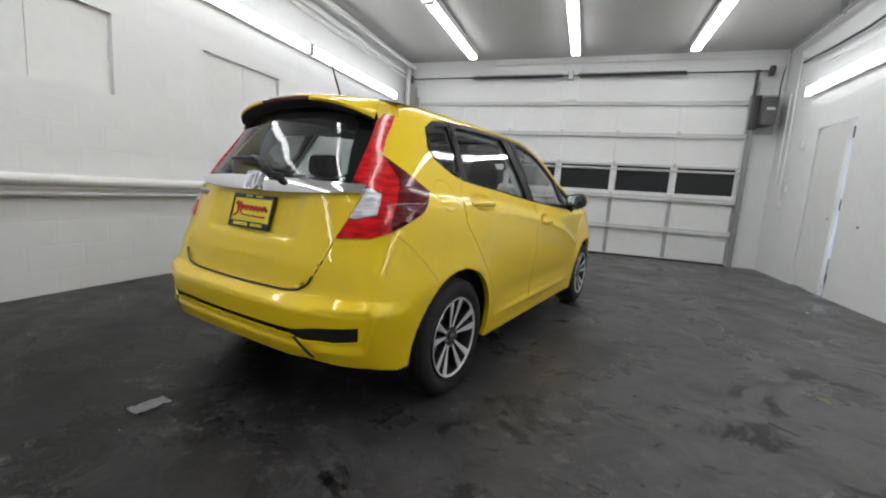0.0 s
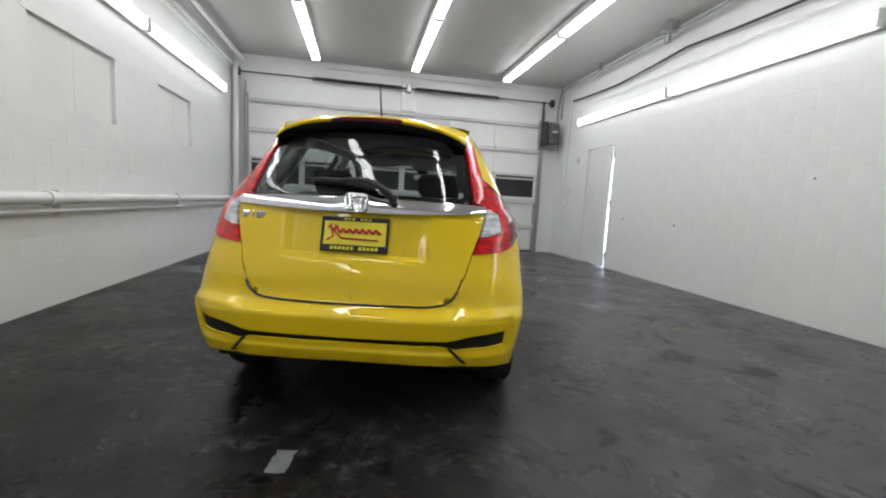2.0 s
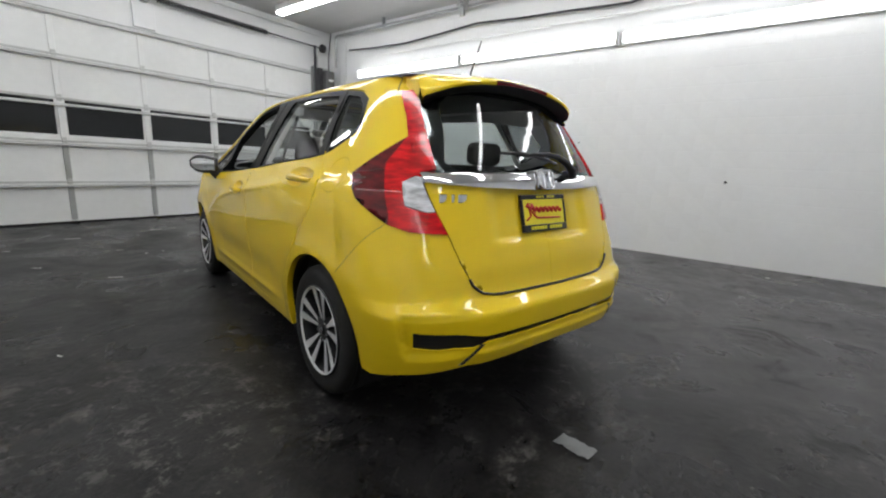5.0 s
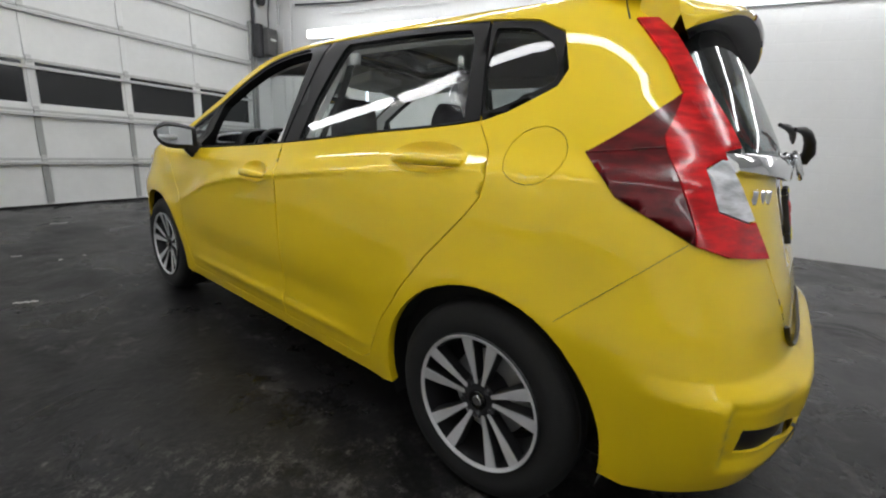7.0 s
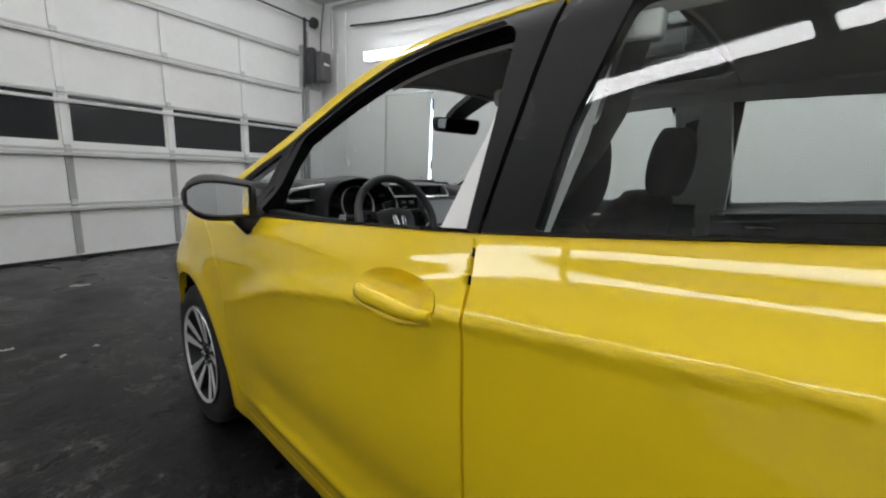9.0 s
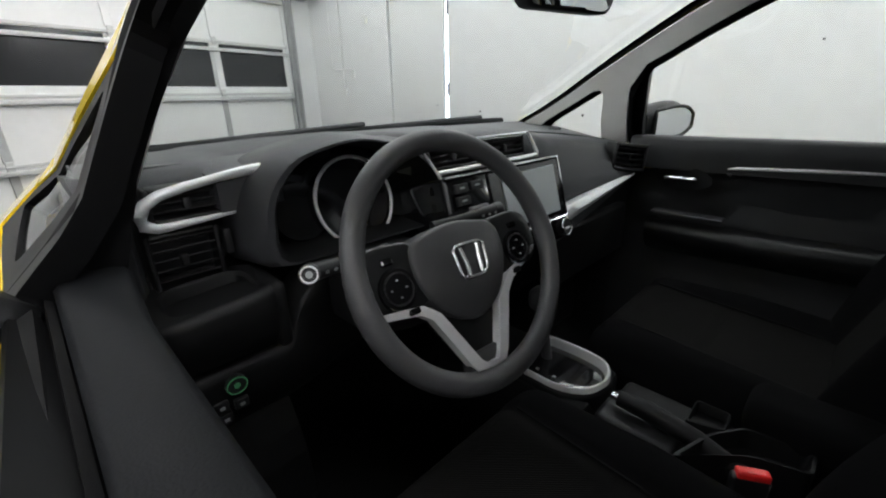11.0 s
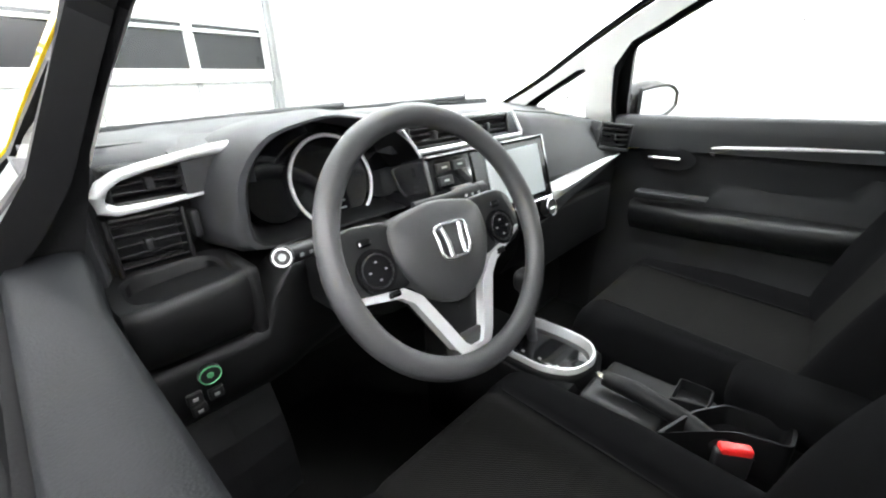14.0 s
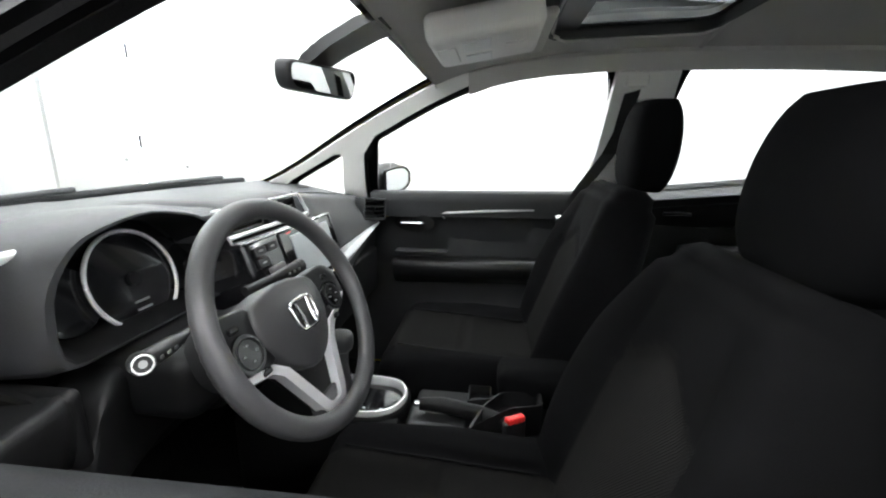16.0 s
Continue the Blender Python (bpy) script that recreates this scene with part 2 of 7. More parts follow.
def floor_mat():
    """Sealed black concrete: dark and smooth towards one side, dusty grey where cars turn, with scuffs, spots and smooth wet-looking patches."""
    m = mat("stained_black_floor", (0.03, 0.03, 0.03), 0.4, spec=0.16)
    nt = m.node_tree
    b, tc = nt.nodes["Principled BSDF"], nt.nodes["Texture Coordinate"]

    def noise_node(scale, detail=6.0, rough=0.6, dist=0.0, stretch=None):
        n = nt.nodes.new("ShaderNodeTexNoise")
        n.inputs["Scale"].default_value, n.inputs["Detail"].default_value = scale, detail
        n.inputs["Roughness"].default_value, n.inputs["Distortion"].default_value = rough, dist
        if stretch:
            mp = nt.nodes.new("ShaderNodeMapping")
            mp.inputs["Rotation"].default_value = (0, 0, radians(stretch[1]))
            mp.inputs["Scale"].default_value = (1, stretch[0], 1)
            nt.links.new(tc.outputs["Object"], mp.inputs["Vector"])
            nt.links.new(mp.outputs[0], n.inputs["Vector"])
        else:
            nt.links.new(tc.outputs["Object"], n.inputs["Vector"])
        return n.outputs["Fac"]

    def ramp(src, p0, p1, c0, c1):
        r = nt.nodes.new("ShaderNodeValToRGB")
        r.color_ramp.elements[0].position, r.color_ramp.elements[1].position = p0, p1
        r.color_ramp.elements[0].color, r.color_ramp.elements[1].color = (*c0, 1), (*c1, 1)
        nt.links.new(src, r.inputs[0])
        return r.outputs[0]

    def mixc(fac, a, c):
        x = nt.nodes.new("ShaderNodeMix")
        x.data_type = "RGBA"
        nt.links.new(fac, x.inputs[0])
        nt.links.new(a, x.inputs[6])
        if isinstance(c, tuple):
            x.inputs[7].default_value = (*c, 1)
        else:
            nt.links.new(c, x.inputs[7])
        return x.outputs[2]

    sep = nt.nodes.new("ShaderNodeSeparateXYZ")
    nt.links.new(tc.outputs["Object"], sep.inputs[0])
    big = noise_node(0.35, 4.0, 0.6, 0.8)
    add = nt.nodes.new("ShaderNodeMath")
    add.operation = "MULTIPLY_ADD"
    add.inputs[1].default_value = 3.2
    nt.links.new(big, add.inputs[0])
    nt.links.new(sep.outputs[0], add.inputs[2])
    dusty = nt.nodes.new("ShaderNodeMapRange")
    dusty.inputs[1].default_value, dusty.inputs[2].default_value = 1.5, 3.7
    nt.links.new(add.outputs[0], dusty.inputs[0])
    dark = ramp(noise_node(4.5, 12.0, 0.74, 0.3), 0.38, 0.68, (0.0035, 0.0035, 0.0038), (0.020, 0.0195, 0.0198))
    grey = ramp(noise_node(3.2, 12.0, 0.74, 0.4), 0.36, 0.70, (0.045, 0.044, 0.046), (0.110, 0.107, 0.110))
    col = mixc(dusty.outputs[0], dark, grey)
    scuff = ramp(noise_node(1.6, 11.0, 0.78, 0.5, (1.7, 35)), 0.56, 0.70, (0, 0, 0), (0.8, 0.8, 0.8))
    col = mixc(scuff, col, (0.032, 0.030, 0.029))
    # dry dust dragged into streaks, in patches
    zone = ramp(noise_node(1.1, 6.0, 0.65, 0.8), 0.45, 0.57, (0, 0, 0), (1, 1, 1))
    grit = ramp(noise_node(8.5, 14.0, 0.86), 0.515, 0.585, (0, 0, 0), (1, 1, 1))
    dust = nt.nodes.new("ShaderNodeMix")
    dust.data_type = "RGBA"
    dust.blend_type = "MULTIPLY"
    dust.inputs[0].default_value = 1.0
    nt.links.new(zone, dust.inputs[6])
    nt.links.new(grit, dust.inputs[7])
    col = mixc(dust.outputs[2], col, (0.090, 0.085, 0.081))
    fine = ramp(noise_node(42.0, 8.0, 0.75), 0.50, 0.72, (0, 0, 0), (0.55, 0.55, 0.55))
    col = mixc(fine, col, (0.040, 0.038, 0.037))
    spots = ramp(noise_node(17.0, 3.0, 0.5), 0.70, 0.74, (0, 0, 0), (0.7, 0.7, 0.7))
    col = mixc(spots, col, (0.12, 0.115, 0.105))
    oil = ramp(noise_node(2.4, 9.0, 0.72, 0.9), 0.56, 0.62, (0, 0, 0), (0.9, 0.9, 0.9))
    col = mixc(oil, col, (0.004, 0.004, 0.004))
    nt.links.new(col, b.inputs["Base Color"])
    rr = ramp(noise_node(1.6, 7.0, 0.65, 0.4), 0.3, 0.8, (0.17, 0.17, 0.17), (0.56, 0.56, 0.56))
    nt.links.new(rr, b.inputs["Roughness"])
    bp = nt.nodes.new("ShaderNodeBump")
    bp.inputs["Strength"].default_value, bp.inputs["Distance"].default_value = 0.5, 0.005
    nt.links.new(noise_node(30.0, 8.0, 0.7), bp.inputs["Height"])
    nt.links.new(bp.outputs[0], b.inputs["Normal"])
    return m


M_FLOOR = floor_mat()
rpart("floor", boxbm(U0 - 0.3, U1 + 4, V0 - 0.3, V1 + 4, -0.2, 0), M_FLOOR, label="black stained and scuffed concrete floor", kind="structure")
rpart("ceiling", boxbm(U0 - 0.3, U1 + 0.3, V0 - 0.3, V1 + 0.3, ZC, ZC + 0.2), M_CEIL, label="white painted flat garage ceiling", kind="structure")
rpart("wall_south", boxbm(U0 - 0.3, U1 + 0.3, V0 - 0.3, V0, 0, ZC), M_WALL, label="white painted block wall", kind="structure")

# the side wall with the blind windows
bm = bmesh.new()
WINS = [(-2.75, -1.6), (-0.68, 0.5), (1.42, 2.6), (3.57, 4.6)]
WZ0, WZ1 = 1.70, 2.38
box(bm, U0 - 0.3, U0, V0, V1, 0, WZ0)
box(bm, U0 - 0.3, U0, V0, V1, WZ1, ZC)
v = V0
for a, b in WINS:
    box(bm, U0 - 0.3, U0, v, a, WZ0, WZ1)
    v = b
box(bm, U0 - 0.3, U0, v, V1, WZ0, WZ1)
wall_w = rpart("wall_west", bm, M_WALL, label="white painted concrete block wall with boarded windows", kind="structure")
for i, (a, b) in enumerate(WINS):
    w = tagged(empty("window_%d" % (i + 1), "recessed window boarded up and painted white", "window", matrix=ROOM), kind="structure")
    mid = (a + b) / 2
    part("board", boxbm(U0 - 0.10, U0 - 0.042, a, mid - 0.003, WZ0, WZ1, 0.004), M_WALL2, w)
    part("board", boxbm(U0 - 0.10, U0 - 0.044, mid + 0.003, b, WZ0, WZ1, 0.004), M_WALL2, w)
    part("lintel", boxbm(U0 - 0.04, U0 + 0.003, a - 0.06, b + 0.06, WZ1 + 0.002, WZ1 + 0.05, 0.0015), M_WALL2, w)

# the side wall with the door that stands ajar
D0, D1, DZ = 4.42, 5.34, 2.28
bm = bmesh.new()
box(bm, U1, U1 + 0.3, V0, D0, 0, ZC)
box(bm, U1, U1 + 0.3, D1, V1, 0, ZC)
box(bm, U1, U1 + 0.3, D0, D1, DZ, ZC)
wall_e = rpart("wall_east", bm, M_WALL, label="white painted concrete block wall", kind="structure")
door = tagged(empty("door_1", "white painted metal side door standing slightly ajar", "door", matrix=ROOM), kind="structure")
part("leaf", boxbm(0.0, 0.05, -0.85, 0, 0.02, DZ - 0.02, 0.004, m=Matrix.Translation((U1 + 0.02, D1 - 0.01, 0)) @ Matrix.Rotation(radians(-4.5), 4, "Z") @ Matrix.Rotation(radians(0.6), 4, "X")), M_WALL2, door)
for q in ((U1 + 0.085, U1 + 0.13, D1 - 0.07, D1, 0.0, DZ), (U1 + 0.1, U1 + 0.15, D0, D1 - 0.07, DZ - 0.08, DZ)):
    part("door_stop", boxbm(*q), M_WALL2, door)
part("door_handle", boxbm(U1 - 0.05, U1 + 0.03, D0 + 0.13, D0 + 0.16, 1.0, 1.03, 0.005), M_GREYMETAL, door)
for z in (0.25, 1.2, 2.1):
    part("hinge", boxbm(U1 - 0.008, U1 + 0.02, D0 - 0.005, D0 + 0.02, z - 0.07, z + 0.07, 0.003), M_DARKMETAL, door)
rpart("backdrop", boxbm(U1 + 1.6, U1 + 1.65, 2.5, 7.5, 0.0, 3.2), M_DAY, label="bright daylight outside the side door", kind="structure")

# the front wall round the garage door
G0, G1, GZ = -2.42, 3.93, 2.97
bm = bmesh.new()
box(bm, U0 - 0.3, G0, V1, V1 + 0.3, 0, ZC)
box(bm, G1, U1 + 0.3, V1, V1 + 0.3, 0, ZC)
box(bm, G0, G1, V1, V1 + 0.3, GZ, ZC)
rpart("wall_north", bm, M_WALL, label="white painted front wall over the garage door", kind="structure")


def garage_door():
    g = tagged(empty("garage_door", "white sectional overhead garage door with dark windows", "garage door", matrix=ROOM), kind="structure")
    n, rows = 6, 5
    pw, ph = (G1 - G0) / n, (GZ - 0.02) / rows
    for r in range(rows):
        z0 = 0.02 + r * ph
        for c in range(n):
            u0 = G0 + c * pw
            if r == 2:
                bm = bmesh.new()
                box(bm, u0, u0 + pw, V1 + 0.02, V1 + 0.06, z0, z0 + 0.085)
                box(bm, u0, u0 + pw, V1 + 0.02, V1 + 0.06, z0 + ph - 0.025, z0 + ph)
                box(bm, u0, u0 + 0.06, V1 + 0.02, V1 + 0.06, z0 + 0.085, z0 + ph - 0.025)
                box(bm, u0 + pw - 0.06, u0 + pw, V1 + 0.02, V1 + 0.06, z0 + 0.085, z0 + ph - 0.025)
                part("window_panel", bm, M_WALL2, g)
                part("pane", boxbm(u0 + 0.06, u0 + pw - 0.06, V1 + 0.035, V1 + 0.042, z0 + 0.085, z0 + ph - 0.025), M_DARKPANE, g, "dark window pane")
            else:
                part("panel", boxbm(u0 + 0.003, u0 + pw - 0.003, V1 + 0.02, V1 + 0.06, z0 + 0.003, z0 + ph - 0.003, 0.006, seg=1), M_WALL2, g)
        drop = 0.035 if r == 2 else 0.0
        part("strut", boxbm(G0, G1, V1 - 0.035, V1 + 0.018, z0 - 0.075 + ph - drop, z0 - 0.035 + ph - drop, 0.008), M_DOORSTRUT, g)
        part("edge_rail", boxbm(G0, G1, V1 + 0.005, V1 + 0.022, z0 + ph - 0.015, z0 + ph + 0.012, 0.003), M_DOORSTRUT, g)
        for c in range(n + 1):
            u = G0 + c * pw
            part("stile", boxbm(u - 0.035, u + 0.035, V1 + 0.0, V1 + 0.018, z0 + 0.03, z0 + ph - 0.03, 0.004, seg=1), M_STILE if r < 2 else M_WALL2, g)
            if 0 < c < n and r:
                bm = boxbm(u - 0.03, u + 0.03, V1 - 0.014, V1 + 0.0, z0 - 0.04, z0 + 0.05, 0.006)
                cyl(bm, (u - 0.035, V1 - 0.014, z0), (u + 0.035, V1 - 0.014, z0), 0.01, 8)
                part("hinge", bm, M_DOORSTRUT, g)
    for u in (G0 - 0.02, G1 + 0.05):
        bm = boxbm(u - 0.04, u + 0.04, V1 - 0.06, V1 - 0.01, 0, GZ + 0.1, 0.006)
        box(bm, u - 0.012, u + 0.012, V1 - 0.13, V1 - 0.06, 0, GZ + 0.3, 0.004)
        part("track", bm, M_GREYMETAL, g)
    part("bottom_seal", boxbm(G0, G1, V1 - 0.0, V1 + 0.06, 0.0, 0.03, 0.005), M_RUBBER, g)
    # torsion bar with its two springs
    z = 3.44
    part("torsion_bar", (lambda b: (cyl(b, (G0 - 0.1, V1 - 0.12, z), (G1 + 0.15, V1 - 0.12, z), 0.014, 10), b)[1])(bmesh.new()), M_DARKMETAL, g)
    for a, b in ((-1.15, 0.68), (0.98, 2.85)):
        bm = bmesh.new()
        turns = 46
        pts = [(a + (b - a) * i / (turns * 8), V1 - 0.12 + 0.036 * math.cos(i * math.pi / 4), z + 0.036 * math.sin(i * math.pi / 4)) for i in range(turns * 8 + 1)]
        tube(bm, pts, 0.011, 5)
        part("torsion_spring", bm, M_DARKMETAL, g, "black coiled torsion spring", smooth=60)
    part("centre_bracket", boxbm(0.78, 0.88, V1 - 0.16, V1 - 0.05, z - 0.08, z + 0.08, 0.01), M_GREYMETAL, g)
    part("post", boxbm(0.68, 0.98, V1 - 0.05, V1 - 0.003, GZ + 0.02, ZC, 0.004), M_WALL, g)
    for u in (G0 - 0.15, G1 + 0.2):
        bm = bmesh.new()
        cyl(bm, (u - 0.03, V1 - 0.12, z), (u + 0.03, V1 - 0.12, z), 0.085, 20)
        part("cable_drum", bm, M_DARKMETAL, g, smooth=40)


M_DARKPANE = mat("dark_window_pane", (0.012, 0.013, 0.015), 0.12, vary=0.3, scale=4.0, fine=30.0)
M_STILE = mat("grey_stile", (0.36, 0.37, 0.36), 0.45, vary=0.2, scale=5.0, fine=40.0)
M_DOORSTRUT = mat("door_strut", (0.55, 0.56, 0.55), 0.4, metal=0.3, vary=0.2, scale=4.0, fine=30.0)
garage_door()


def opener():
    o = empty("door_opener", "grey electric garage door opener on the wall", "door opener", matrix=ROOM)
    part("motor_box", boxbm(3.99, 4.21, V1 - 0.42, V1 - 0.08, 2.5, 2.95, 0.02), mat("opener_grey", (0.09, 0.09, 0.09), 0.5, vary=0.2), o, smooth=40)
    part("label_plate", boxbm(4.05, 4.17, V1 - 0.424, V1 - 0.418, 2.74, 2.78), M_WALL2, o)
    bm = boxbm(3.9, 4.0, V1 - 0.3, V1 - 0.12, 2.45, 3.0, 0.015)
    cyl(bm, (3.9, V1 - 0.2, 2.5), (3.99, V1 - 0.2, 2.5), 0.06, 14)
    cyl(bm, (3.93, V1 - 0.12, 3.0), (3.93, V1 - 0.12, 3.46), 0.025, 10)
    part("gear_case", bm, M_DARKMETAL, o, smooth=40)
    part("mount_plate", boxbm(3.9, 4.3, V1 - 0.08, V1 - 0.004, 2.4, 3.05, 0.004), M_GREYMETAL, o)


opener()


def lamp_row(name, u, z, v_from, v_to, step, wall=0):
    """A row of fluorescent strip lamps; wall: -1 or 1 for a row on a side wall."""
    v = v_from
    while v > v_to:
        o = empty(name, "white fluorescent strip lamp, lit" + (" on the wall" if wall else " under the ceiling"), "lamp", "strip lamps", ROOM)
        a, b = v - step + 0.06, v
        if wall:
            part("housing", boxbm(*sorted((u, u - wall * 0.05)), a, b, z - 0.085, z + 0.085, 0.006), M_WALL2, o)
            bm = boxbm(*sorted((u - wall * 0.05, u - wall * 0.10)), a + 0.02, b - 0.02, z - 0.06, z + 0.06, 0.02)
        else:
            part("housing", boxbm(u - 0.085, u + 0.085, a, b, z, ZC, 0.006), M_WALL2, o)
            bm = boxbm(u - 0.07, u + 0.07, a + 0.02, b - 0.02, z - 0.05, z, 0.02)
        part("diffuser", bm, M_TUBEWALL if wall else M_TUBE, o, "bright glowing diffuser")
        for e in (a, b - 0.018):
            if wall:
                part("end_cap", boxbm(*sorted((u - wall * 0.05, u - wall * 0.104)), e, e + 0.018, z - 0.08, z + 0.08, 0.004), M_WALL2, o)
            else:
                part("end_cap", boxbm(u - 0.078, u + 0.078, e, e + 0.018, z - 0.054, z, 0.004), M_WALL2, o)
        v -= step


for u in (-1.05, 0.9, 2.85):
    lamp_row("ceiling_lamp", u, 3.72, 6.2, -3.5, 2.55)
lamp_row("wall_lamp", U1, 2.88, 5.72, -4.6, 2.64, 1)
lamp_row("wall_lamp", U0, 2.95, 6.02, -4.0, 2.9, -1)

# ---- the car: the shape of its skin ----
# y runs forward from the rear axle, x to the car's right side, z up
prof_w = spl([0.0, 0.16, 0.2, 0.26, 0.34, 0.48, 0.64, 0.8, 0.9, 1.0, 1.116, 1.24, 1.36, 1.43, 1.47, 1.50],
             [0.70, 0.775, 0.80, 0.812, 0.822, 0.838, 0.845, 0.839, 0.825, 0.785, 0.728, 0.662, 0.594, 0.548, 0.508, 0.46])
prof_rear = spl([0.0, 0.16, 0.24, 0.32, 0.42, 0.52, 0.545, 0.565, 0.585, 0.70, 0.80, 0.97, 1.06, 1.2, 1.3, 1.42, 1.5],
                [-0.55, -0.60, -0.66, -0.705, -0.735, -0.742, -0.735, -0.705, -0.683, -0.66, -0.63, -0.583, -0.562, -0.495, -0.44, -0.365, -0.31])
prof_front = spl([0.0, 0.16, 0.3, 0.5, 0.7, 0.85, 1.0], [3.1, 3.25, 3.33, 3.34, 3.28, 3.16, 3.10])
crease_z = spl([-0.4, -0.2, 0.08, 0.45, 1.08, 1.4, 1.7, 2.05, 2.3], [0.972, 0.972, 0.970, 0.944, 0.876, 0.836, 0.782, 0.668, 0.60])
YA, YB = 0.6, 2.2


def wide(y, z):
    """Half the car's width at a place of its side."""
    w = prof_w(z)
    up = min(1.0, max(0.0, (z - 0.55) / 0.4))
    w *= 1 - (0.045 + 0.055 * up) * max(0.0, (0.35 - y) / 0.9) ** 2 - 0.08 * max(0.0, (y - 2.2) / 1.0) ** 2
    w *= 1 - 0.085 * min(1.0, max(0.0, (z - 0.92) / 0.12)) * min(1.0, max(0.0, (y - 1.15) / 0.9)) ** 1.6
    d = z - crease_z(y)
    fade = min(1.0, max(0.0, (2.2 - y) / 0.5)) * min(1.0, max(0.0, (y + 0.45) / 0.3))
    w += fade * (0.020 * math.exp(-(d / 0.04) ** 2) if d > 0 else 0.020 * math.exp(-abs(d) / 0.022) + 0.006 * math.exp(-(d / 0.13) ** 2) - 0.006 * math.exp(-(d / 0.02) ** 2))
    mid = min(1.0, max(0.0, (y - 0.42) / 0.25)) * min(1.0, max(0.0, (2.12 - y) / 0.3))
    w += mid * (0.009 * math.exp(-((z - 0.325) / 0.022) ** 2) - 0.012 * math.exp(-((z - 0.44) / 0.07) ** 2))
    for yc in (0.0, 2.53):
        r = math.hypot(y - yc, z - 0.305)
        w += 0.010 * math.exp(-((r - 0.37) / 0.06) ** 2) if z < 0.8 else 0.0
    return w


def outline(z, rear=True):
    """The plan of the skin at a height, from the centre line to the flat of the side."""
    pts = []
    if rear:
        y0, depth = prof_rear(z), 0.46
        n = 3.7 if z < 0.6 else 3.7 - 0.9 * min(1, (z - 0.6) / 0.6)
    else:
        y0, depth, n = prof_front(z), -0.75, 2.5
    yc = y0 + depth
    w = wide(yc, z)
    for i in range(41):
        a = math.pi / 2 * i / 40
        x = w * math.sin(a) ** (2 / n)
        y = yc - depth * max(0.0, math.cos(a)) ** (2 / n)
        pts.append((x, y))
    end = YA if rear else YB
    m = 24
    for i in range(1, m + 1):
        y = yc + (end - yc) * i / m
        pts.append((wide(y, z), y))
    return pts


QR = 1.75
TABLE = {}


def contour(z, rear):
    key = (round(z, 3), rear)
    if key not in TABLE:
        p = np.array(outline(key[0], rear))
        d = np.concatenate([[0], np.cumsum(np.hypot(*np.diff(p, axis=0).T))])
        TABLE[key] = (p, d / d[-1])
    return TABLE[key]


def skin_pt(q, z):
    """A place of the skin: q runs from the middle of the rear round the side to the middle of the front."""
    if 0 <= q <= YB - YA:
        return Vector((wide(YA + q, z), YA + q, z))
    rear = q < 0
    k = (q + QR) / QR if rear else (YB - YA + QR - q) / QR
    zl = math.floor(z * 50) / 50
    f = (z - zl) * 50
    out = Vector((0, 0, z))
    for zz, wt in ((zl, 1 - f), (zl + 0.02, f)):
        p, s = contour(zz, rear)
        out.x += wt * float(np.interp(k, s, p[:, 0]))
        out.y += wt * float(np.interp(k, s, p[:, 1]))
    return out


def on_side(y, z):
    """The skin coordinates of a place of the side."""
    if y < YA:
        p, s = contour(z, True)
        return (-QR + QR * float(np.interp(y, p[:, 1], s)), z)
    if y > YB:
        p, s = contour(z, False)
        return (YB - YA + QR - QR * float(np.interp(-y, -p[:, 1], s)), z)
    return (y - YA, z)


def on_rear(x, z):
    """The skin coordinates of a place of the rear."""
    p, s = contour(z, True)
    k = int(np.argmax(p[:41, 0])) + 1
    return (-QR + QR * float(np.interp(x, p[:k, 0], s[:k])), z)


def skin_normal(q, z, e=0.006):
    a = skin_pt(q + e, z) - skin_pt(q - e, z)
    b = skin_pt(q, z + e) - skin_pt(q, z - e)
    n = a.cross(b)
    if n.length < 1e-9:
        return Vector((1, 0, 0))
    n.normalize()
    if n.x * skin_pt(q, z).x + n.y * (skin_pt(q, z).y - 1.2) < 0:
        n.negate()
    return n


def area2(p):
    return sum(p[i][0] * p[(i + 1) % len(p)][1] - p[(i + 1) % len(p)][0] * p[i][1] for i in range(len(p))) / 2


def inside(p, x, y):
    c = False
    j = len(p) - 1
    for i in range(len(p)):
        (xi, yi), (xj, yj) = p[i], p[j]
        if (yi > y) != (yj > y) and x < (xj - xi) * (y - yi) / (yj - yi) + xi:
            c = not c
        j = i
    return c


def inset(p, d):
    """Moves a closed outline inwards by d."""
    if area2(p) < 0:
        p = p[::-1]
    out = []
    n = len(p)
    for i in range(n):
        a, b, c = Vector(p[i - 1]), Vector(p[i]), Vector(p[(i + 1) % n])
        u, v = (b - a).normalized(), (c - b).normalized()
        n1, n2 = Vector((-u.y, u.x)), Vector((-v.y, v.x))
        k = 1 + n1.dot(n2)
        out.append(tuple(b + d * (n1 + n2) / max(k, 0.35)))
    return out


def fillet(p, r):
    """Rounds the corners of a closed outline."""
    out = []
    n = len(p)
    for i in range(n):
        a, b, c = Vector(p[i - 1]), Vector(p[i]), Vector(p[(i + 1) % n])
        l1, l2 = (a - b).length, (c - b).length
        s = min(r, l1 * 0.45, l2 * 0.45)
        p1, p2 = b + (a - b).normalized() * s, b + (c - b).normalized() * s
        for t in (0, 0.33, 0.67, 1):
            out.append(tuple((1 - t) ** 2 * p1 + 2 * t * (1 - t) * b + t * t * p2))
    return out


def resample(p, step):
    out = []
    for i in range(len(p)):
        a, b = p[i], p[(i + 1) % len(p)]
        n = max(1, int(math.hypot(b[0] - a[0], b[1] - a[1]) / step))
        for k in range(n):
            out.append((a[0] + (b[0] - a[0]) * k / n, a[1] + (b[1] - a[1]) * k / n))
    return out


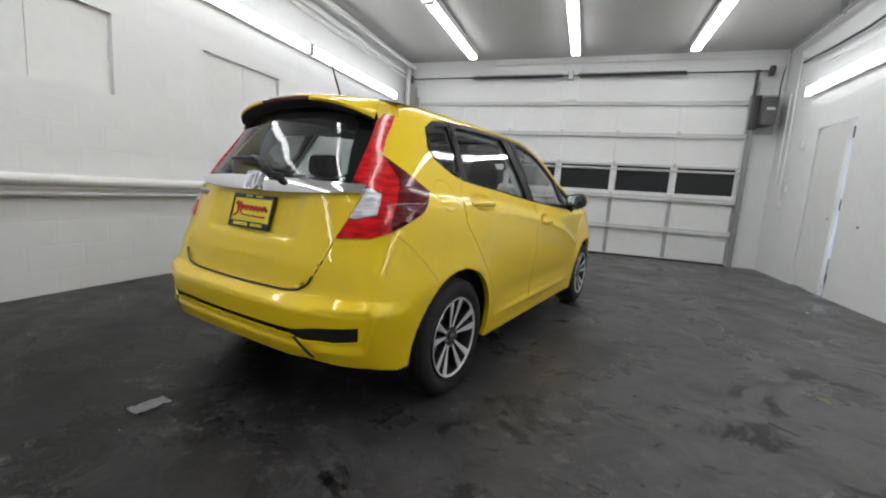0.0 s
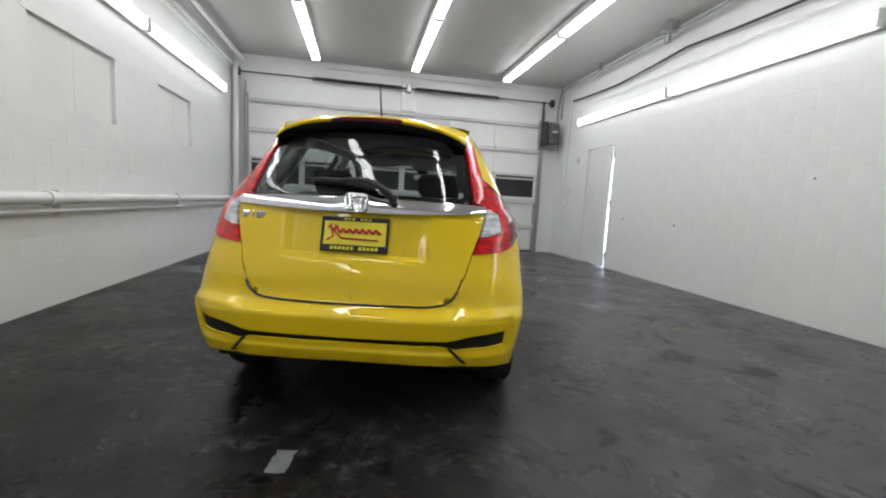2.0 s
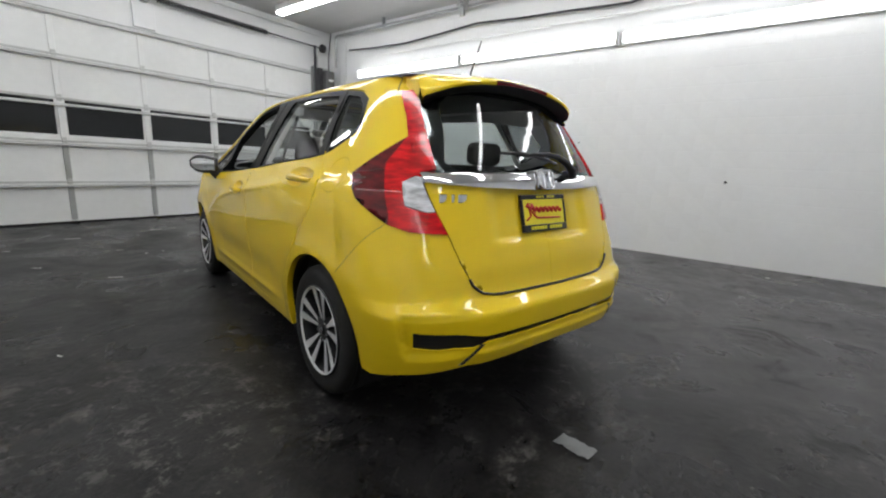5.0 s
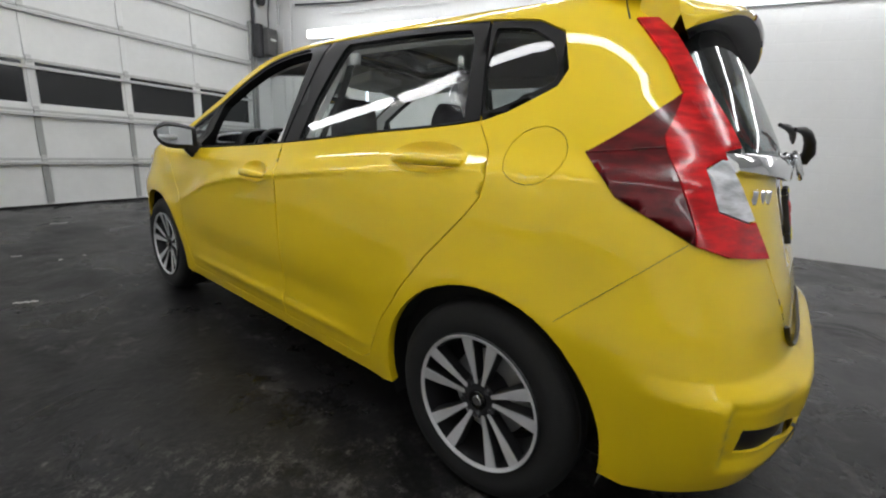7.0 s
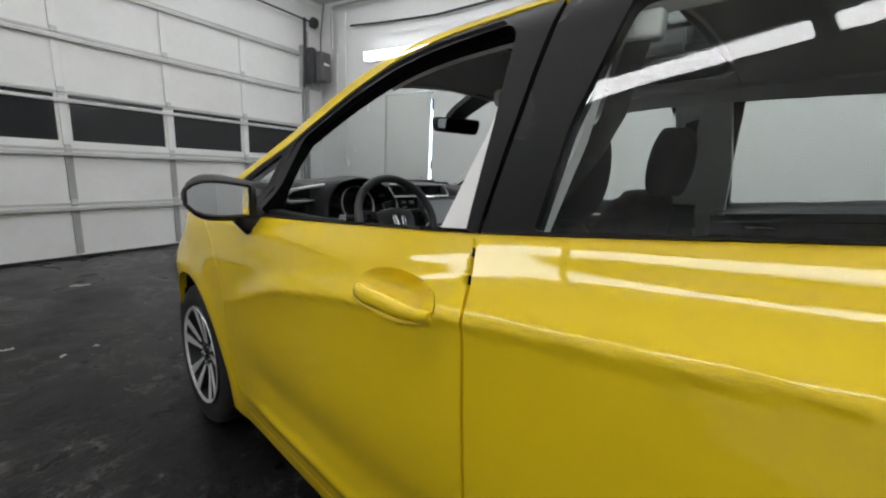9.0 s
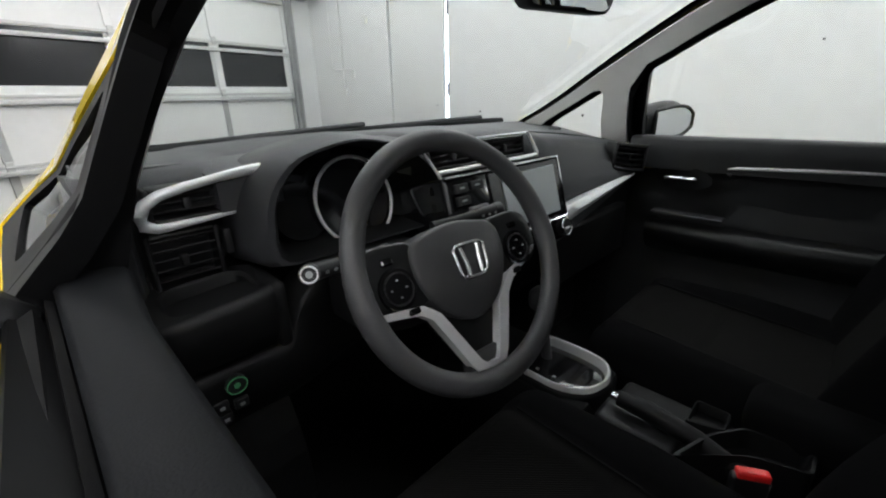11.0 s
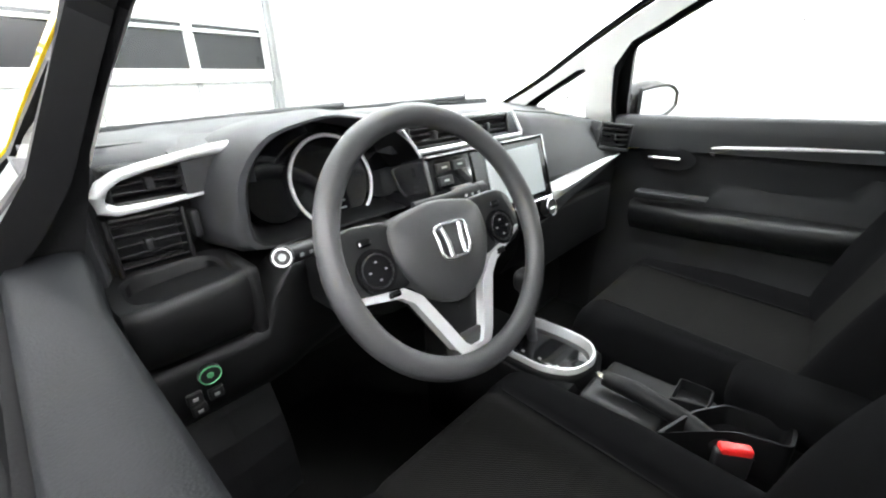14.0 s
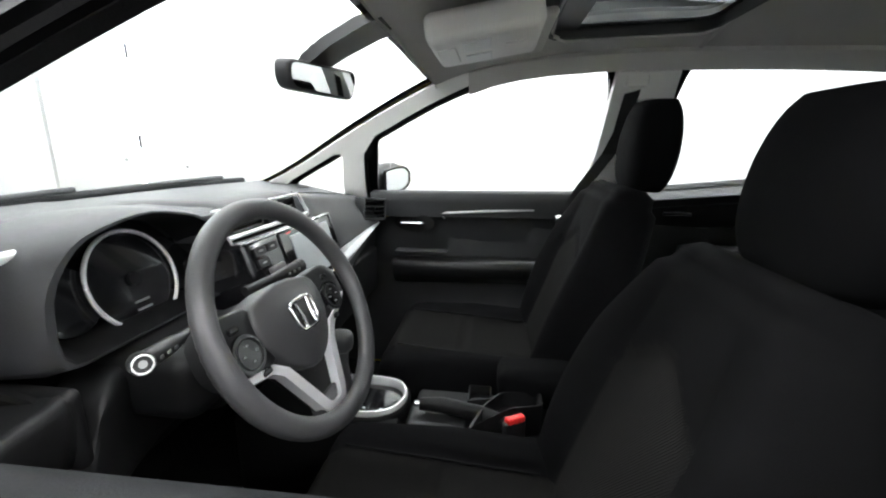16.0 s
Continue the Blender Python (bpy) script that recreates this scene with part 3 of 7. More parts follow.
from mathutils.geometry import delaunay_2d_cdt


def skin(outer, holes=(), off=0.0, thick=0.014, step=0.03, place=None, back=False):
    """A curved sheet of the car's skin between an outer outline and holes, in skin coordinates, off metres outside the skin.
    Returns vertices, faces and the normals of each face's corners."""
    place = place or (lambda q, z: (skin_pt(q, z), skin_normal(q, z)))
    loops = [resample(l, step) for l in (outer, *holes)]
    pts, edges = [], []
    for l in loops:
        s = len(pts)
        pts += l
        edges += [(s + i, s + (i + 1) % len(l)) for i in range(len(l))]
    x0, x1 = min(p[0] for p in outer), max(p[0] for p in outer)
    y0, y1 = min(p[1] for p in outer), max(p[1] for p in outer)
    bp = np.array(pts)
    ny = max(1, int((y1 - y0) / (step * 0.87)))
    nx = max(1, int((x1 - x0) / step))
    for j in range(1, ny):
        for i in range(nx + 1):
            x, y = x0 + (i + 0.5 * (j % 2)) * step, y0 + (y1 - y0) * j / ny
            if np.min(np.hypot(bp[:, 0] - x, bp[:, 1] - y)) > step * 0.55 and inside(loops[0], x, y) and not any(inside(h, x, y) for h in loops[1:]):
                pts.append((x, y))
    vs, es, fs, *_ = delaunay_2d_cdt([Vector(p) for p in pts], edges, [], 0, 1e-6)
    tris = []
    for f in fs:
        cx, cy = sum(vs[i].x for i in f) / 3, sum(vs[i].y for i in f) / 3
        if inside(loops[0], cx, cy) and not any(inside(h, cx, cy) for h in loops[1:]):
            tris.append(tuple(f))
    pos, nor = [], []
    for v in vs:
        p, n = place(v.x, v.y)
        pos.append(p + n * off)
        nor.append(n)
    verts = list(pos)
    faces, norms = [], []
    count = {}
    for t in tris:
        a, b, c = (pos[i] for i in t)
        if (b - a).cross(c - a).dot(nor[t[0]]) < 0:
            t = t[::-1]
        faces.append(t)
        norms.append([nor[i] for i in t])
        for i in range(3):
            count[(t[i], t[(i + 1) % 3])] = 1
    if thick:
        k = len(pos)
        inner = {}
        for (i, j) in list(count):
            if (j, i) in count or (abs(pos[i].x) < 1e-4 and abs(pos[j].x) < 1e-4):
                continue
            for m in (i, j):
                if m not in inner:
                    inner[m] = len(verts)
                    verts.append(pos[m] - nor[m] * thick)
            faces.append((j, i, inner[i], inner[j]))
            fn = (pos[i] - pos[j]).cross(nor[i]).normalized() * -1
            norms.append([fn] * 4)
        if back:
            for m in range(k):
                if m not in inner:
                    inner[m] = len(verts)
                    verts.append(pos[m] - nor[m] * thick)
            for t, nn in zip(faces[:len(tris)], norms[:len(tris)]):
                faces.append(tuple(inner[i] for i in t[::-1]))
                norms.append([-v for v in nn[::-1]])
    return verts, faces, norms


def sheet(name, data, material, parent, label="", side=1, both=False):
    """Links a sheet as one mesh; side -1 mirrors it, both joins it with its mirror image."""
    verts, faces, norms = data
    V, F, N = [], [], []
    for s in ((1, -1) if both else (side,)):
        k = len(V)
        V += [(s * v.x, v.y, v.z) for v in verts]
        for f, n in zip(faces, norms):
            if s > 0:
                F.append(tuple(k + i for i in f))
                N += [(m.x, m.y, m.z) for m in n]
            else:
                F.append(tuple(k + i for i in f[::-1]))
                N += [(-m.x, m.y, m.z) for m in n[::-1]]
    me = bpy.data.meshes.new(name)
    me.from_pydata(V, [], F)
    me.materials.append(material)
    for p in me.polygons:
        p.use_smooth = True
    me.update()
    me.normals_split_custom_set(N)
    ob = new(name, me)
    ob.parent = parent
    if label:
        ob["label"] = label
    return ob


car = empty("car", "bright yellow five-door hatchback parked on the garage floor", "car")
S, R = on_side, on_rear
GAP = 0.0025

# outlines of the side, in metres along and above the ground
rail = spl([-0.36, -0.2, 0.0, 0.3, 0.7, 1.07, 1.37, 1.55, 1.68, 1.80, 1.90, 2.0, 2.1, 2.25, 2.42, 2.5], [1.435, 1.452, 1.462, 1.475, 1.485, 1.487, 1.472, 1.446, 1.410, 1.360, 1.312, 1.260, 1.206, 1.124, 1.045, 1.015])
dlo_top = spl([-0.02, 0.09, 0.3, 0.7, 1.07, 1.37, 1.55, 1.675, 1.80, 1.9, 2.0, 2.1, 2.2, 2.33, 2.42], [1.375, 1.398, 1.425, 1.446, 1.45, 1.434, 1.402, 1.357, 1.300, 1.248, 1.200, 1.152, 1.104, 1.036, 0.985])
belt = spl([-0.1, 0.12, 0.6, 1.09, 1.5, 1.88, 2.06, 2.42], [1.20, 1.112, 1.062, 1.012, 0.983, 0.96, 0.953, 0.95])
sill_z = 0.235


def line(fn, a, b, n=10):
    return [(a + (b - a) * i / n, fn(a + (b - a) * i / n)) for i in range(n + 1)]


def arc(yc, r, a0, a1, n=14, zc=0.305):
    return [(yc + r * math.cos(radians(a0 + (a1 - a0) * i / n)), zc + r * math.sin(radians(a0 + (a1 - a0) * i / n))) for i in range(n + 1)]


# door cuts
B_CUT = [(1.09, 1.012), (1.058, 0.89), (1.05, 0.75), (1.035, 0.55), (1.045, 0.375), (1.05, 0.255)]
C_CUT = [(0.12, 1.112), (0.055, 1.03), (0.034, 0.96), (0.038, 0.905), (0.078, 0.85), (0.20, 0.715), (0.30, 0.585), (0.385, 0.46), (0.45, 0.33), (0.475, 0.275), (0.515, 0.255)]
A_CUT = [(2.42, 0.95), (2.25, 0.84), (2.15, 0.7), (2.13, 0.55), (2.12, 0.40), (2.07, 0.255)]
TOP = 0.014
low_f = line(belt, 2.42, 1.09, 14) + B_CUT[1:] + A_CUT[::-1][:-1]
low_r = line(belt, 1.09, 0.12, 10) + C_CUT[1:] + B_CUT[::-1][:-1]
frame_f = line(lambda y: dlo_top(y) + TOP, 2.40, 1.105, 22) + line(lambda y: belt(y) + 0.003, 1.09, 2.41, 14)
frame_r = line(lambda y: dlo_top(y) + TOP, 1.095, 0.235, 12) + line(lambda y: belt(y) + 0.003, 0.12, 1.085, 12)
whole_f = line(lambda y: dlo_top(y) + TOP, 2.40, 1.10, 22) + B_CUT[1:] + A_CUT[::-1]
whole_r = line(lambda y: dlo_top(y) + TOP, 1.10, 0.23, 12) + C_CUT + B_CUT[::-1][:-1]
quarter_all = line(lambda y: dlo_top(y) + TOP, 0.23, 0.05, 5) + [(-0.04, 1.36), (-0.09, 1.25), (-0.075, 1.205), (0.05, 1.135), (0.118, 1.112)]
front_win = line(lambda y: dlo_top(y) - 0.022, 1.945, 1.21, 16) + [(1.185, 1.40), (1.145, 1.2), (1.12, 1.022)] + line(lambda y: belt(y) + 0.012, 1.12, 1.985, 10)
sail_win = [(2.37, 0.990), (2.28, 1.045), (2.18, 1.098), (2.075, 1.152), (2.105, 0.972)]
rear_win = [(0.985, 1.035), (0.985, 1.2), (0.955, 1.41)] + line(lambda y: dlo_top(y) - 0.018, 0.945, 0.29, 10) + [(0.262, 1.365), (0.185, 1.125)] + line(lambda y: belt(y) + 0.012, 0.19, 0.97, 8)
quarter_win = line(lambda y: dlo_top(y) - 0.014, 0.195, 0.06, 4) + [(-0.015, 1.335), (-0.062, 1.25), (-0.058, 1.22), (0.05, 1.163), (0.115, 1.14), (0.165, 1.25)]
tail_lamp = [S(-0.205, 1.037), S(-0.355, 1.187), S(-0.30, 1.27), S(-0.205, 1.38), R(0.475, 1.385), R(0.53, 1.2), R(0.575, 1.06), R(0.60, 1.03), R(0.588, 0.93), R(0.552, 0.825), S(-0.52, 0.835), S(-0.45, 0.862), S(-0.30, 0.945)]
fuel = [S(-0.08 + 0.083 * math.cos(a), 1.025 + 0.075 * math.sin(a)) for a in [2 * math.pi * i / 20 for i in range(20)]]
low_f, low_r, frame_f, frame_r, whole_f, whole_r, quarter_all, front_win, sail_win, rear_win, quarter_win = (
    [S(*p) for p in l] for l in (low_f, low_r, frame_f, frame_r, whole_f, whole_r, quarter_all, front_win, sail_win, rear_win, quarter_win))
low_f, low_r = fillet(low_f, 0.012), fillet(low_r, 0.012)
front_win, rear_win, quarter_win, sail_win = fillet(front_win, 0.02), fillet(rear_win, 0.02), fillet(quarter_win, 0.02), fillet(sail_win, 0.012)

# the body side: rocker, wheel arches, rear quarter, roof rail and pillars
side_outer = ([S(*p) for p in arc(0, 0.362, -14, 118, 18)] +
              [S(-0.21, 0.63), S(-0.34, 0.747), S(-0.455, 0.862), S(-0.30, 0.945), S(-0.205, 1.037), S(-0.355, 1.187), S(-0.30, 1.27), S(-0.205, 1.38)] +
              [S(*p) for p in line(rail, -0.19, 2.42, 38)] + [S(2.6, 0.975), S(2.85, 0.89), S(3.0, 0.82), S(3.0, 0.62), S(2.92, 0.55)] +
              [S(*p) for p in arc(2.53, 0.362, 38, 194, 20)] + [S(*p) for p in line(lambda y: 0.205, 2.14, 0.40, 20)])
body_side = skin(side_outer, [whole_f, whole_r, inset(quarter_all, -0.002), fuel], thick=0.03)
HANDLES = ((1.235, 0.872, 0.115), (0.26, 0.99, 0.145))
grip = [[S(y + L * math.cos(a), z + 0.012 + 0.045 * math.sin(a)) for a in [2 * math.pi * i / 28 for i in range(28)]] for y, z, L in HANDLES]
door_f = skin(inset(low_f, GAP * 1.3), [grip[0]], thick=0.012, step=0.014)
door_r = skin(inset(low_r, GAP * 1.3), [grip[1]], thick=0.012, step=0.014)
trim_f = skin(inset(frame_f, 0.002), [inset(front_win, -0.002), inset(sail_win, -0.002)], off=-0.003, thick=0.03)
trim_r = skin(inset(frame_r, 0.002), [inset(rear_win, -0.002)], off=-0.003, thick=0.03)
trim_q = skin(inset(quarter_all, 0.002), [inset(quarter_win, -0.002)], off=-0.003, thick=0.02)
glass_f, glass_s = skin(front_win, off=-0.010, thick=0.004, step=0.06), skin(sail_win, off=-0.008, thick=0.004, step=0.06)
glass_r, glass_q = skin(rear_win, off=-0.010, thick=0.004, step=0.06), skin(quarter_win, off=-0.008, thick=0.004, step=0.06)
fuel_lid = skin(inset(fuel, 0.002), thick=0.01)
jamb_f, jamb_r = (skin(inset(l, -0.007), [inset(l, 0.010)], off=-0.009, thick=0.0, step=0.03) for l in (low_f, low_r))

# the rear: bumper, hatch, lamps, glass
C0 = -QR
hatch_edge = [R(0.60, 1.03), R(0.588, 0.93), R(0.552, 0.825), R(0.52, 0.72), R(0.47, 0.625), R(0.42, 0.595), R(0.34, 0.586)]
slot = [R(0.735, 0.482), R(0.728, 0.416), R(0.64, 0.405), R(0.50, 0.405), R(0.43, 0.420), (C0, 0.420), (C0, 0.440), R(0.45, 0.446), R(0.54, 0.462)]
bumper_outer = ([S(-0.21, 0.63), S(-0.34, 0.747), S(-0.455, 0.862), S(-0.52, 0.835)] + hatch_edge[2:] + [(C0, 0.580), (C0, 0.440)] +
                [R(0.45, 0.446), R(0.54, 0.462), R(0.735, 0.482), R(0.728, 0.416), R(0.64, 0.405), R(0.50, 0.405), R(0.43, 0.420), (C0, 0.420), (C0, 0.335), R(0.45, 0.33)] +
                [S(-0.56, 0.30), S(-0.42, 0.262)] + [S(*p) for p in arc(0, 0.362, 186, 118, 10)])


def step01(a, b, v):
    t = min(1.0, max(0.0, (v - a) / (b - a)))
    return t * t * (3 - 2 * t)


def pressed(depth):
    """The skin with a pressed-in relief."""
    def fn(q, z):
        return skin_pt(q, z) - skin_normal(q, z) * depth(skin_pt(q, z))

    def at(q, z, e=0.004):
        n = (fn(q + e, z) - fn(q - e, z)).cross(fn(q, z + e) - fn(q, z - e))
        n = n.normalized() if n.length > 1e-9 else Vector((0, -1, 0))
        ref = skin_normal(q, z)
        return fn(q, z), (n if n.dot(ref) > 0 else -n)
    return at


# the hollow panel round the slot, and the hollow round the plate
hollow = pressed(lambda p: 0.016 * step01(0.556, 0.538, p.z) * step01(0.36, 0.40, p.z) * step01(0.48, 0.60, p.x) * step01(-0.585, -0.605, p.y) - 0.012 * step01(0.40, 0.375, p.z) * step01(0.52, 0.44, p.x) * step01(-0.5, -0.56, p.y))
dish = pressed(lambda p: 0.014 * step01(0.36, 0.28, abs(p.x)) * step01(0.775, 0.80, p.z))
bumper = skin(bumper_outer, thick=0.008, step=0.018, place=hollow)
filler = skin([(C0, 0.572), R(0.34, 0.576), R(0.43, 0.588), R(0.49, 0.62), R(0.54, 0.72), R(0.575, 0.825), R(0.555, 0.825), R(0.52, 0.73), R(0.46, 0.64), R(0.41, 0.604), R(0.34, 0.596), (C0, 0.592)], off=-0.007, thick=0.0, step=0.03)
slot_sheet = skin(slot, off=-0.022, thick=0.0, step=0.03)
under = skin([(C0, 0.20), R(0.5, 0.20), S(-0.42, 0.20), S(-0.40, 0.265), S(-0.56, 0.303), R(0.45, 0.334), (C0, 0.338)], off=-0.09, thick=0.01)
rib = skin([R(0.475, 0.412), R(0.455, 0.414), R(0.53, 0.335), R(0.55, 0.335)], off=0.003, thick=0.01, step=0.02)
hatch = skin(inset([(C0 - 0.004, 0.580), R(0.34, 0.586), R(0.42, 0.595), R(0.47, 0.625), R(0.52, 0.72), R(0.552, 0.825), R(0.588, 0.93), R(0.602, 1.025), (C0 - 0.004, 1.015)], 0.0045), thick=0.008, step=0.02, place=dish)
glass_edge = [R(0.595, 1.056), R(0.53, 1.2), R(0.475, 1.385), R(0.40, 1.42), R(0.30, 1.43), (C0, 1.435)]
glass_b = skin([(C0, 1.05), *glass_edge], off=-0.004, thick=0.005, step=0.04)
band = skin([R(0.595, 1.056), R(0.53, 1.2), R(0.475, 1.385), R(0.40, 1.42), R(0.30, 1.43), (C0, 1.435), (C0, 1.395), R(0.28, 1.39), R(0.38, 1.375), R(0.425, 1.34), R(0.46, 1.2), R(0.50, 1.10), R(0.46, 1.075), (C0, 1.075), (C0, 1.05)], off=-0.0095, thick=0, step=0.03)
# the lamp: a red strip that rises beside the glass, a dark red outer lens, a clear block and a red foot
kink = S(-0.355, 1.187)
lamp_up = skin([kink, S(-0.30, 1.27), S(-0.205, 1.38), R(0.475, 1.385), R(0.515, 1.25), R(0.545, 1.066), R(0.602, 1.054)], off=0.007, thick=0.03, step=0.02)
lamp_out = skin([S(-0.205, 1.037), kink, S(-0.353, 1.083), S(-0.367, 1.048), S(-0.455, 0.889), S(-0.462, 0.858), S(-0.30, 0.945)], off=0.005, thick=0.03, step=0.02)
lamp_red = skin([kink, R(0.602, 1.052), R(0.605, 1.036), R(0.62, 1.038), S(-0.44, 1.014), S(-0.482, 0.926), R(0.612, 0.902), R(0.583, 0.906), R(0.552, 0.825), S(-0.52, 0.835), S(-0.462, 0.858), S(-0.455, 0.889), S(-0.367, 1.048), S(-0.353, 1.083)], off=0.008, thick=0.03, step=0.02)
lamp_clear = skin([R(0.606, 1.033), R(0.62, 1.035), S(-0.442, 1.011), S(-0.481, 0.929), R(0.613, 0.906), R(0.586, 0.909)], off=0.009, thick=0.03, step=0.015)

# the front, seen only in passing
front_bumper = skin([S(2.92, 0.55), S(3.0, 0.62), S(3.0, 0.72), (YB - YA + QR, 0.72), (YB - YA + QR, 0.2)] + [S(3.05, 0.2), S(2.9, 0.22)] + [S(*p) for p in arc(2.53, 0.362, -10, 38, 6)], thick=0.02, step=0.06)

roof_mid = spl([-0.40, -0.2, 0.0, 0.4, 0.8, 1.2, 1.45, 1.6, 1.78], [1.475, 1.50, 1.516, 1.532, 1.536, 1.53, 1.512, 1.488, 1.445])


def roof_pt(x, y):
    zr = rail(y)
    xe = wide(y, zr)
    return Vector((x, y, roof_mid(y) - (roof_mid(y) - zr) * min(1.3, abs(x) / xe) ** 2.3))


def surface(fn):
    """Place and outward normal of a surface given by two numbers."""
    def at(a, b, e=0.004):
        n = (fn(a + e, b) - fn(a - e, b)).cross(fn(a, b + e) - fn(a, b - e)).normalized()
        return fn(a, b), (n if n.z > 0 else -n)
    return at


edge = lambda y: wide(y, rail(y)) + 0.001
sun = [(0.0, 1.42), (0.36, 1.40), (0.40, 1.36), (0.40, 0.99), (0.36, 0.95), (0.0, 0.95)]
roof_front = [(edge(y), y) for y, _ in line(rail, 0.95, 1.70, 14)] + [(0.3, 1.75), (0.0, 1.765), (0.0, 1.42), (0.36, 1.40), (0.40, 1.36), (0.40, 0.99), (0.36, 0.95)]
roof_back = [(edge(y), y) for y, _ in line(rail, -0.215, 0.95, 18)] + [(0.36, 0.95), (0.0, 0.95), (0.0, -0.225), (0.3, -0.222)]
roof = [skin(o, place=surface(roof_pt), thick=0.0, step=0.035) for o in (roof_front, roof_back)]
sunroof = skin(inset(sun, 0.004), place=surface(roof_pt), off=-0.002, thick=0.006, step=0.06)


def screen_pt(f, s):
    """The windscreen: f from the middle to the pillar, s from its foot to its head."""
    y = 2.50 - 0.80 * s
    zr = rail(y) + 0.002
    xe = wide(y, rail(y)) - 0.004
    bow = (1 - abs(f) ** 2.2)
    return Vector((xe * f, y + 0.14 * bow * (1 - 0.54 * s), zr + 0.047 * bow * s - 0.005 * bow * (1 - s)))


screen = skin([(0, 0), (0.5, 0), (0.985, 0), (0.985, 1), (0.5, 1), (0, 1)], place=surface(screen_pt), thick=0.005, step=0.08)


def hood_pt(f, y):
    z = spl([2.45, 2.6, 2.85, 3.1, 3.3], [0.975, 0.945, 0.875, 0.79, 0.70])(y)
    xe = 0.93 * wide(min(y, 3.0), min(z, 0.9)) * (1 if y < 2.9 else 1 - ((y - 2.9) / 0.55) ** 2)
    return Vector((xe * f, y + 0.1 * (1 - f * f), z + 0.045 * (1 - abs(f) ** 2.5)))


hood = skin([(0, 2.5), (1, 2.5), (1, 2.8), (1, 3.2), (0, 3.22)], place=surface(hood_pt), thick=0.01, step=0.09)

screen_band = skin([(0.965, 0.0), (0.985, 0.0), (0.985, 1.0), (0.5, 1.0), (0.0, 1.0), (0.0, 0.955), (0.5, 0.955), (0.95, 0.94)], place=surface(screen_pt), off=-0.008, thick=0.0, step=0.05)
screen_foot = skin([(0.0, 0.0), (0.92, 0.0), (0.92, 0.05), (0.0, 0.05)], place=surface(screen_pt), off=-0.008, thick=0.0, step=0.08)

# assemble the skin
sheet("hood", hood, M_PAINT, car, both=True)
sheet("front_bumper", front_bumper, M_PAINT, car, both=True)
sheet("windscreen", screen, M_GLASS, car, "clear windscreen", both=True)
k = len(roof[0][0])
roof = (roof[0][0] + roof[1][0], roof[0][1] + [tuple(i + k for i in f) for f in roof[1][1]], roof[0][2] + roof[1][2])
sheet("roof", roof, M_PAINT, car, both=True)
sheet("sunroof_glass", sunroof, M_SUNGLASS, car, "dark glass sunroof panel", both=True)
sheet("bumper", bumper, M_PAINT, car, "yellow rear bumper", both=True)
sheet("bumper_slot", slot_sheet, M_BLACK, car, "black recessed slot", both=True)
sheet("underbody_valance", under, M_BLACK, car, both=True)
sheet("bumper_rib", rib, M_BLACK, car, side=1)
sheet("bumper_rib", rib, M_BLACK, car, side=-1)
tailgate = sheet("tailgate", hatch, M_PAINT, car, both=True)
secs = []
for x in np.linspace(-0.606, 0.606, 61):
    zb, zt = 0.992 + 0.022 * (x / 0.6) ** 2, 1.066 - 0.012 * (x / 0.6) ** 2 + 0.014 * math.exp(-(x / 0.075) ** 4)
    y0, y1 = skin_pt(*R(abs(x), zb)).y, skin_pt(*R(abs(x), min(zt, 1.066))).y
    secs.append([Vector((x, y0 + 0.012, zb)), Vector((x, y0 - 0.012, zb)), Vector((x, y0 - 0.018, zb + 0.004)), Vector((x, y0 * 0.5 + y1 * 0.5 - 0.024, (zb + zt) / 2)), Vector((x, y1 - 0.016, zt - 0.006)), Vector((x, y1 - 0.008, zt)), Vector((x, y1 + 0.012, zt))])
bm = bmesh.new()
rows = [[bm.verts.new(v) for v in r] for r in secs]
for a, b in zip(rows, rows[1:]):
    for k in range(7):
        bm.faces.new((a[k], a[(k + 1) % 7], b[(k + 1) % 7], b[k]))
bm.faces.new(rows[0])
bm.faces.new(rows[-1])
bmesh.ops.recalc_face_normals(bm, faces=bm.faces[:])
part("garnish", bm, M_CHROME, tailgate, "polished chrome garnish bar", smooth=40)
sheet("joint_filler", filler, M_BLACK, car, both=True)
corner_top = skin([S(-0.203, 1.381), S(-0.19, rail(-0.19) - 0.002), S(-0.26, rail(-0.26) - 0.003), S(-0.33, rail(-0.33) - 0.003), R(0.40, 1.43), R(0.475, 1.387)], off=-0.002, thick=0.0, step=0.03)
for s in (1, -1):
    sheet("roof_corner", corner_top, M_PAINT, tailgate, side=s)
sheet("rear_window", glass_b, M_GLASSREAR, tailgate, "dark tinted rear window", both=True)
sheet("window_band", band, M_GLOSSBLACK, tailgate, both=True)
sheet("screen_band", screen_band, M_GLOSSBLACK, car, both=True)
sheet("screen_foot", screen_foot, M_GLOSSBLACK, car, both=True)
